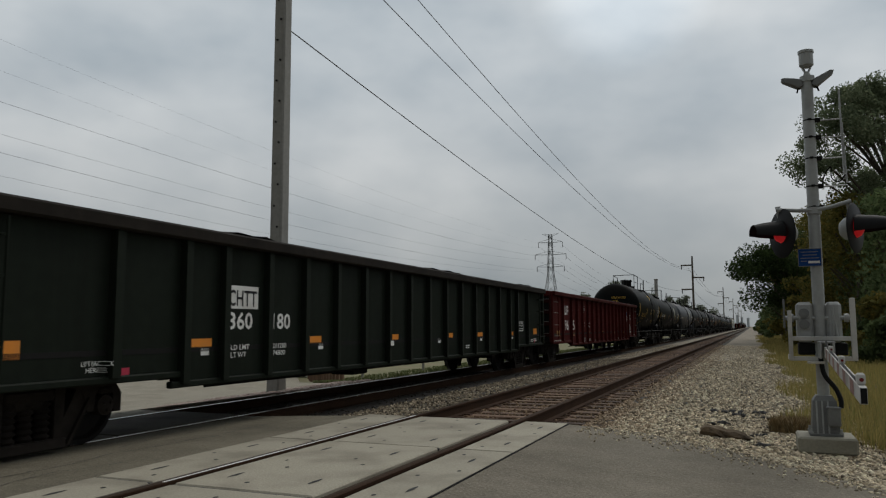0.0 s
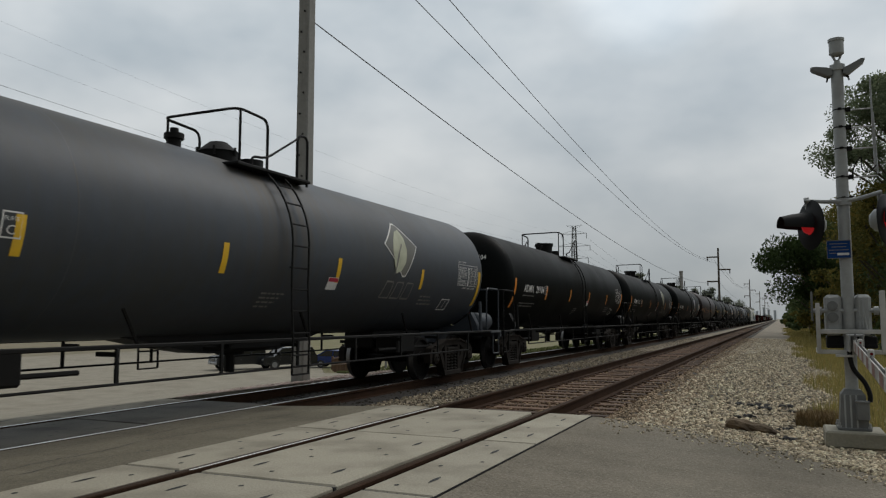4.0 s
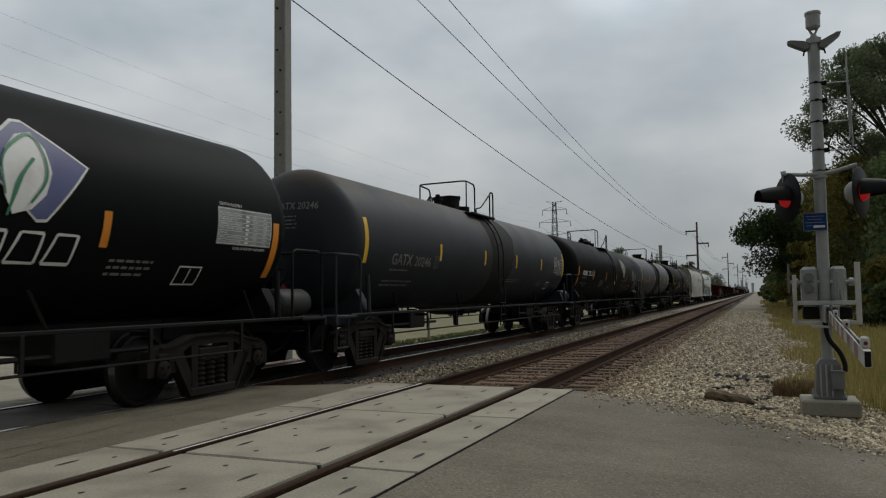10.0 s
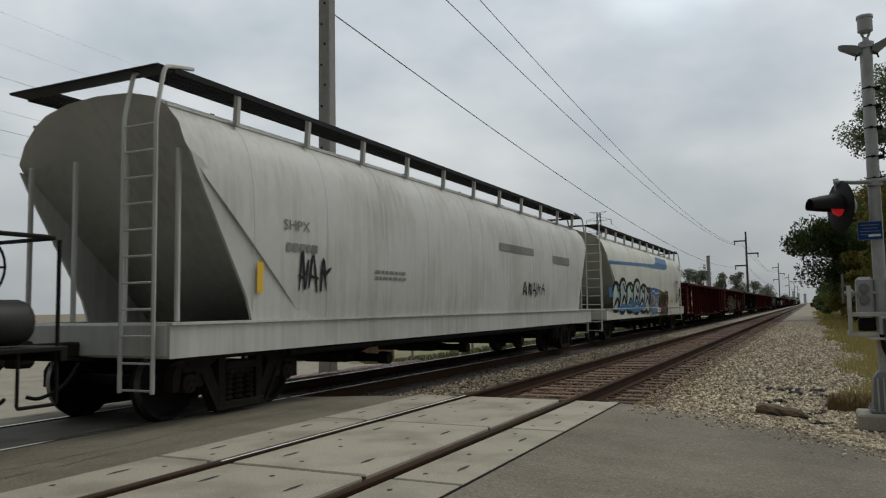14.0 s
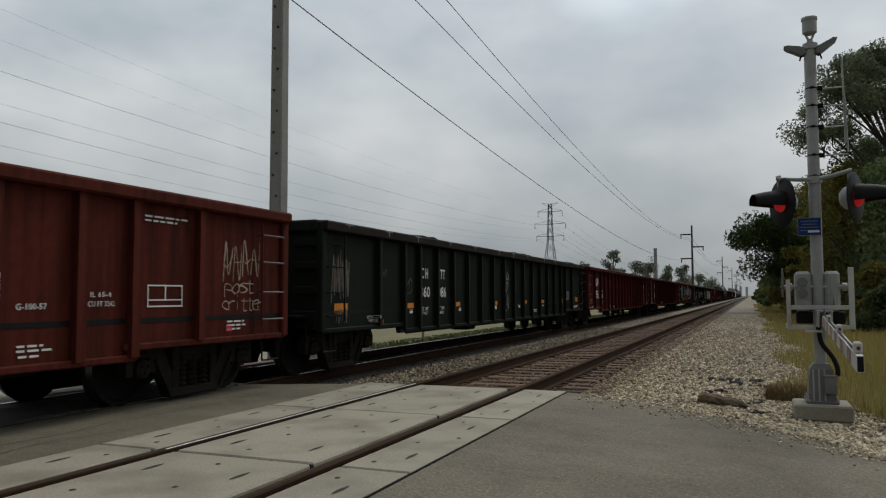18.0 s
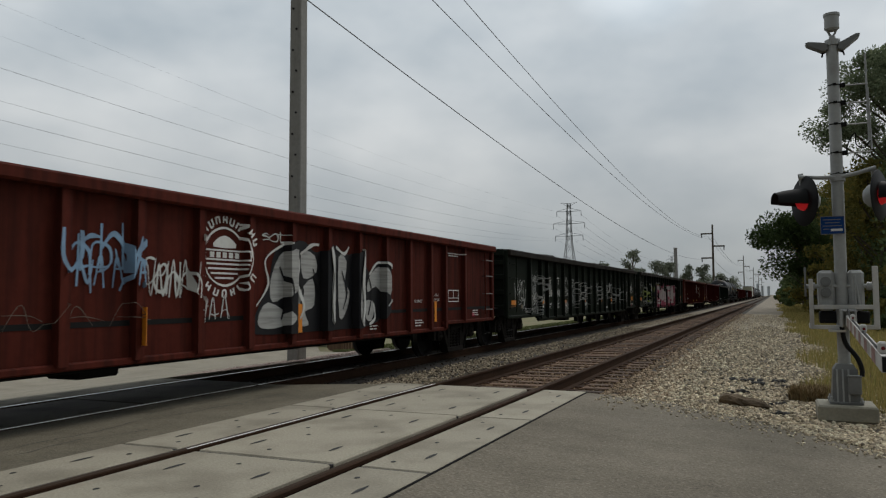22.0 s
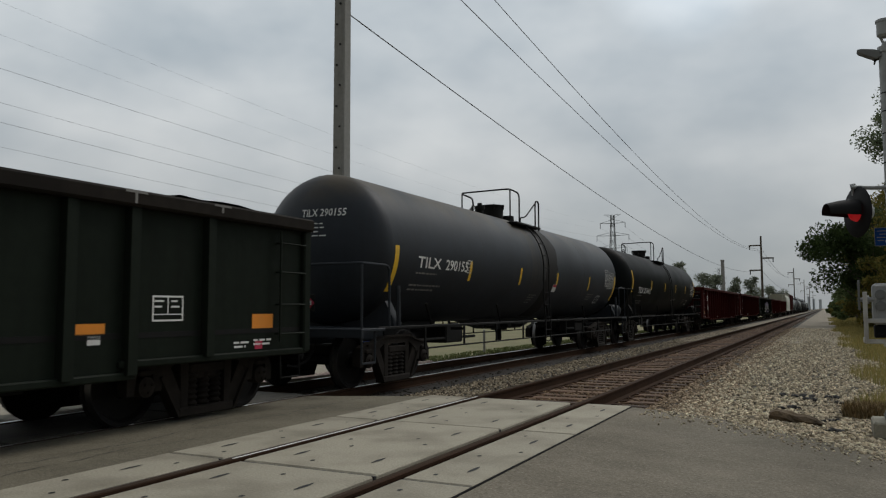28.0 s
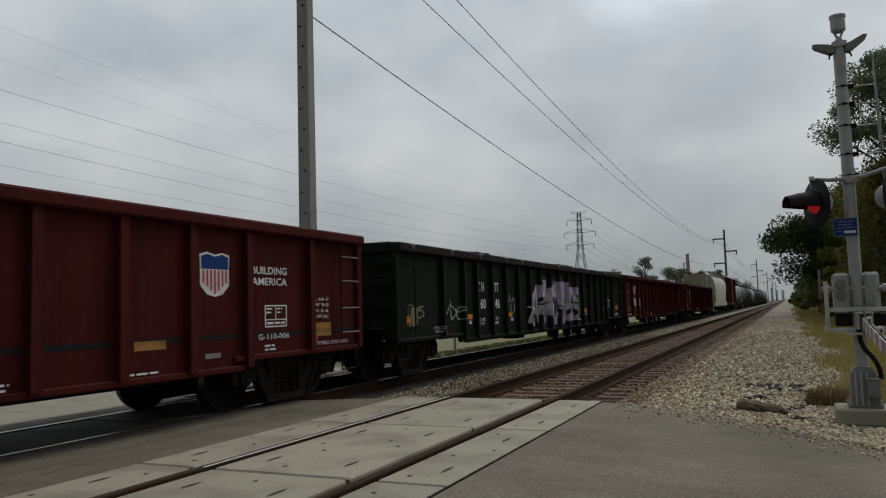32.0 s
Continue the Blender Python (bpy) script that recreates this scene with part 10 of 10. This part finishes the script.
for txt, y, z, h, w, wd, sd in (("roy", -9.35, 1.2, 0.5, 1.0, 0.03, 60), ("simondy", -7.95, 1.74, 0.18, 0.95, 0.025, 61), ("out", -7.85, 1.46, 0.2, 0.5, 0.028, 62), ("bombing", -7.95, 1.14, 0.24, 0.95, 0.028, 63), ("xros", -7.85, 0.82, 0.22, 0.8, 0.026, 64),
                                ("pops", -6.85, 1.52, 0.3, 0.65, 0.045, 65), ("yi", -6.95, 1.2, 0.25, 0.3, 0.03, 66), ("man", -6.15, 1.55, 0.12, 0.5, 0.02, 67), ("all", -5.2, 1.2, 0.35, 0.5, 0.022, 68), ("or", -5.1, 0.92, 0.2, 0.35, 0.022, 69),
                                ("mch", -4.25, 1.75, 0.2, 0.6, 0.03, 70), ("bek", -4.25, 1.38, 0.22, 0.7, 0.03, 71), ("yup", -4.0, 0.85, 0.3, 0.4, 0.03, 72), ("rok", -3.25, 1.5, 0.35, 0.75, 0.03, 73), ("ist", -3.1, 1.05, 0.35, 0.6, 0.03, 74),
                                ("aker", -2.2, 1.25, 0.5, 1.9, 0.03, 75), ("er", -1.1, 0.85, 0.2, 0.5, 0.03, 76), ("xs", 1.0, 1.3, 0.5, 0.6, 0.05, 77), ("do", 2.9, 1.3, 0.45, 0.5, 0.03, 78), ("is", 3.9, 1.2, 0.6, 0.4, 0.03, 79), ("krok", 4.8, 1.1, 0.5, 1.5, 0.03, 80),
                                ("nork", 8.45, 1.5, 0.22, 0.95, 0.05, 81), ("htko", 7.35, 1.0, 0.16, 0.5, 0.02, 82), ("bt", 9.0, 1.82, 0.14, 0.35, 0.02, 83)):
    ink(c, "spray_tag", hand(hand(hand(Geo(), txt, y, z - 0.08 * h, h * 1.05, w, wd * 0.62, sd, 0.8), txt[::-1], y - 0.05, z + 0.35 * h, h * 0.75, w * 0.9, wd * 0.5, sd + 100, 1.0), txt[1:], y + 0.1, z - 0.3 * h, h * 0.7, w * 0.8, wd * 0.45, sd + 200, 1.0), M_GWHITE if sd % 3 == 0 else M_GLIGHT, 0.008)
g = Geo()
stroke(g, [(6.55, 1.35), (6.65, 1.75), (6.85, 1.85), (6.75, 1.5), (6.58, 1.4)], 0.05), stroke(g, [(7.55, 1.5), (7.5, 1.8), (7.75, 1.98), (7.95, 1.75), (7.8, 1.5), (7.6, 1.52)], 0.018), stroke(g, [(7.45, 1.6), (7.5, 1.9), (7.45, 2.0)], 0.018)
ink(c, "spray_figure", g, M_GGREY, 0.008)
for y in (-8.8, 6.6, 8.72):
    ink(c, "routing_card", rect(Geo(), y, y + 0.16, 0.98, 1.08), M_GTAN, 0.006, "small yellow card")
c = dark_gon(467.2, "360192", True, "green-black gondola with a large pink and white spray-paint name")
lay = [Geo() for _ in range(4)]
for ch, y, w, z, h in (("D", -4.35, 2.05, 0.86, 1.0), ("A", -2.25, 2.3, 0.86, 1.12), ("S", 0.5, 1.95, 0.86, 1.02), ("H", 2.85, 2.3, 0.86, 1.02)):
    for k, b in enumerate((0.15, 0.125, 0.085, 0.04)):
        word(lay[k], ch, y - 0.04 * (3 - k), z - 0.03 * (3 - k), h, w + 0.03 * (3 - k), b)
for k, m_ in enumerate((M_GBLACK, M_GCRIM, M_GPINK, M_GWPINK)):
    ink(c, ("spray_shadow", "spray_outline", "spray_rim", "spray_lettering")[k], lay[k], m_, 0.006 + 0.006 * k, "white sprayed letters shading to pink" if k == 3 else "")
g = Geo()
for y, z in ((-4.2, 1.0), (-3.3, 0.92), (-1.9, 0.95), (-0.4, 1.0), (0.8, 0.95), (2.2, 1.0), (3.0, 0.98), (4.9, 1.0)):
    stroke(g, [(y - 0.25, z), (y, z + 0.08), (y + 0.3, z - 0.02)], 0.05)
ink(c, "spray_stroke", g, M_GCRIM, 0.030)
g = Geo()
for pts in (((-4.3, 1.92), (-3.6, 2.05), (-2.9, 1.98)), ((-2.0, 1.9), (-1.5, 1.75), (-1.2, 2.0)), ((-0.4, 1.9), (0.0, 1.6), (0.3, 1.75)), ((2.0, 2.0), (2.6, 1.85), (3.4, 2.0)), ((4.4, 2.0), (5.2, 1.9), (5.4, 1.6))):
    stroke(g, list(pts), 0.05)
ink(c, "spray_stroke", g, M_GGREY, 0.032)
g = Geo()
for pts in (((-7.65, 1.2), (-7.5, 1.55), (-7.6, 1.85), (-7.45, 1.9)), ((-7.3, 1.35), (-7.4, 1.5), (-7.2, 1.55), (-7.15, 1.4), (-7.3, 1.3)), ((-7.5, 1.0), (-7.2, 1.05), (-7.1, 0.9)), ((-6.9, 1.6), (-6.75, 1.65), (-6.62, 1.4), (-6.6, 1.05)), ((-7.0, 1.2), (-6.75, 1.55)),
            ((-6.35, 1.55), (-6.2, 1.8), (-6.1, 1.85)), ((-5.42, 1.6), (-5.38, 1.85), (-5.25, 1.55), (-4.8, 1.5)), ((-5.3, 1.15), (-5.0, 1.3), (-4.75, 1.1)), ((-6.3, 0.95), (-6.1, 1.2)), ((-4.45, 1.85), (-3.9, 2.0), (-3.3, 1.92))):
    stroke(g, list(pts), 0.035)
for k in range(7):
    stroke(g, [(-8.95 + 0.13 * k, 1.15), (-8.85 + 0.13 * k, 1.4), (-8.95 + 0.13 * k, 1.62)], 0.04)
ink(c, "spray_stroke", g, M_GLIME, 0.010, "yellow-green sprayed strokes")
g = Geo()
for pts in (((-9.9, 1.25), (-9.5, 1.75), (-9.0, 1.9), (-8.8, 2.0)), ((-9.7, 1.2), (-9.3, 1.5), (-8.9, 1.45)), ((-8.9, 1.7), (-8.5, 2.0), (-8.2, 1.7)), ((-8.2, 1.5), (-7.9, 1.9), (-7.6, 1.6), (-7.9, 1.2)), ((-7.7, 1.0), (-7.5, 1.4), (-7.2, 1.75)), ((-9.6, 0.9), (-9.0, 1.1), (-8.4, 0.95), (-7.9, 1.2)), ((-7.0, 0.9), (-6.85, 1.3), (-6.6, 1.0)), ((-5.4, 0.85), (-5.0, 1.0), (-4.8, 0.9))):
    stroke(g, list(pts), 0.04)
for pts in (((-9.95, 0.8), (-9.75, 1.5), (-9.35, 2.05), (-8.95, 1.75), (-9.1, 1.2), (-9.5, 0.95)), ((-9.0, 0.75), (-8.75, 1.35), (-8.35, 1.75), (-8.0, 1.45), (-8.25, 1.05), (-8.6, 0.85)), ((-8.1, 2.1), (-7.75, 1.85), (-7.5, 1.3), (-7.7, 0.85)), ((-6.5, 2.05), (-6.3, 1.75), (-6.28, 1.25), (-6.45, 0.8)), ((-4.9, 1.95), (-4.72, 1.5), (-4.8, 1.05))):
    stroke(g, list(pts), 0.05)
hand(g, "yoh", -7.55, 0.8, 0.16, 0.45, 0.025, 30)
ink(c, "spray_stroke", g, M_GGREY, 0.008)
c = rust_gon(488.65, "365141", ("210700", "75300"), "rust-red gondola with a round white emblem and chalky tags", M_WORNY)
ink(c, "owner_lettering", word(word(Geo(), "S", -7.78, 1.75, 0.24, 0.15, 0.025), "P", -7.52, 1.75, 0.24, 0.15, 0.025), M_WORNY, 0.016)
sp_emblem(c, -0.03)
g = Geo()
hand(g, "copy", -1.33, 1.50, 0.13, 0.46, 0.018, 40)
hand(g, "414", 2.98, 1.30, 0.20, 0.32, 0.02, 41)
ink(c, "chalk_word", g, M_GTANL, 0.008, "chalked word")
g = Geo()
stroke(g, [(0.72, 1.28), (0.7, 1.55), (0.95, 1.68), (1.2, 1.5), (1.15, 1.25)], 0.02), stroke(g, [(0.75, 1.4), (1.0, 1.5), (1.1, 1.3)], 0.03), hand(g, "ui", 0.8, 1.35, 0.2, 0.4, 0.03, 42)
stroke(g, [(1.95, 1.9), (1.7, 1.95), (1.6, 1.5), (1.68, 1.22), (1.9, 1.25)], 0.03), stroke(g, [(2.35, 2.05), (2.3, 1.6), (2.45, 1.2), (2.2, 1.18)], 0.03), stroke(g, [(1.8, 1.6), (1.98, 1.62), (1.9, 1.25)], 0.045)
stroke(g, [(2.6, 1.95), (2.55, 1.62), (3.2, 1.65), (3.18, 1.95), (2.95, 2.08), (2.6, 2.0)], 0.03), stroke(g, [(2.62, 1.6), (2.8, 1.45), (3.15, 1.5), (2.7, 1.58)], 0.05), stroke(g, [(2.5, 1.15), (2.8, 1.12), (3.0, 1.25), (2.98, 1.45)], 0.02), stroke(g, [(2.75, 1.5), (2.85, 1.36), (3.0, 1.5)], 0.08)
ink(c, "spray_tag", g, M_GTANL, 0.008, "pale outlined spray letters")
for y in (-6.9, -3.42, -0.52, 2.80, 6.45):
    ink(c, "reflector", rect(Geo(), y, y + 0.42, 0.82, 0.92), M_REFY, 0.008, "yellow reflective patch")
ink(c, "reflector", rect(Geo(), 9.35, 9.68, 0.88, 1.06), M_REFY, 0.008, "yellow reflective patch")
c = red_gon(510.28, "96217")
mk = frame_box(Geo(), -6.92, -6.66, 1.78, 2.06, 0.05)
stroke(mk, [(-6.87, 1.83), (-6.71, 2.01)], 0.04, taper=0), stroke(mk, [(-6.87, 2.01), (-6.71, 1.83)], 0.04, taper=0)
ink(c, "crossed_box", mk, M_WHITE, 0.006, "white box with a cross")
ink(c, "spray_tag", hand(hand(Geo(), "ra", -9.85, 1.25, 0.16, 0.45, 0.03, 91), "masl", 4.6, 0.95, 0.35, 1.2, 0.03, 92), M_GTANL, 0.008)
dark_gon(531.55, "360277", False)
tank(554.3, 569.5, M_TANKN, "TILX", "290155", M_REFY, M_WHITE, "dark slate tank car with black spill streaks", band=(0.3, 1.2), slant=True)
tank(572.28, 587.68, M_TANK, "TILX", "253661", M_REFY, M_WHITE, BLK + " and white lettering")
red_gon(589.82, "96166")
red_gon(611.5, "96357")
c = dark_gon(632.9, "360346", False, "green-black gondola with a pale violet spray-paint piece")
for k, (m_, b) in enumerate(((M_GBLACK, 0.12), (M_GVIOL, 0.05))):
    g = Geo()
    for ch, y, w, z, h in (("A", -2.5, 1.5, 0.86, 1.0), ("K", -1.2, 1.3, 0.92, 1.1), ("H", 0.0, 1.2, 0.84, 1.15), ("E", 1.2, 1.2, 0.9, 0.95)):
        word(g, ch, y, z, h, w, b, 0.15)
    ink(c, ("spray_shadow", "spray_lettering")[k], g, m_, 0.006 + 0.006 * k, "pale violet sprayed letters" if k else "")
ink(c, "spray_stroke", scribble(Geo(), -2.6, 0.85, 5.2, 1.05, 9, 0.06, 98), M_GWHITE, 0.018)
ink(c, "spray_stroke", scribble(Geo(), -2.4, 0.85, 4.9, 0.9, 8, 0.05, 99), M_GBLACK, 0.030)
ink(c, "spray_tag", hand(hand(Geo(), "mbe", -7.95, 1.1, 0.35, 0.85, 0.04, 95), "oro", -4.4, 1.2, 0.4, 0.8, 0.035, 96), M_GGREY, 0.008)
ink(c, "spray_tag", hand(blob(Geo(), -9.35, 1.2, 0.16, 0.2, 14), "ns", -9.6, 1.15, 0.3, 0.7, 0.05, 97), M_GTAN, 0.008)
red_gon(654.2, "96310")
red_gon(675.7, "96322", M_RUST)
u = 698.0
place(hopper_car("covered_hopper", M_HOP, 8.0, "pale grey covered hopper far back"), u + 8.4)
u += 17.2
place(box_car("boxcar", M_RED, 7.9, "red steel boxcar with ribbed sides"), u + 8.3)
u += 17.0
for k, (m_, hs) in enumerate(((M_TANKW, 7.6), (M_TANKG, 7.6), (M_TANK, 7.6), (M_TANKW, 7.6), (M_TANK, 7.6), (M_TANK, 7.6), (M_TANKG, 7.6), (M_TANK, 7.6), (M_TANKW, 7.6), (M_TANK, 7.6))):
    place(tank_car("tank_car", m_, hs, "distant tank car further back in the train"), u + 9.0)
    u += 18.1


def motions():
    """The train rolls towards the camera at a steady speed; wheels turn while a car is near."""
    for car, u0 in TRAIN:
        walk(car, [(t, pose(FAR_X, u0 - SPEED * t, FAR_Z)) for t in (0.0, 16.0, 32.0)])
        t0, t1 = (u0 - 26.0) / SPEED, (u0 + 3.0) / SPEED
        if t1 < 0.1 or t0 > 31.9:
            continue
        a, b = max(0, int(t0 * FPS)), min(32 * FPS, int(t1 * FPS) + 1)
        turn = math.degrees(SPEED / WHEEL_R / FPS)
        for o in car.children_recursive:
            if o.name.split(".")[0] == "wheelset":
                x, y, z = o.location
                rows = [(f / FPS, pose(x, y, z, turn * (f - a))) for f in range(a, b + 1)]
                if a > 0:
                    rows.insert(0, (0.0, pose(x, y, z)))
                if b < 32 * FPS:
                    rows.append((32.0, pose(x, y, z, turn * (b - a))))
                walk(o, rows)


motions()
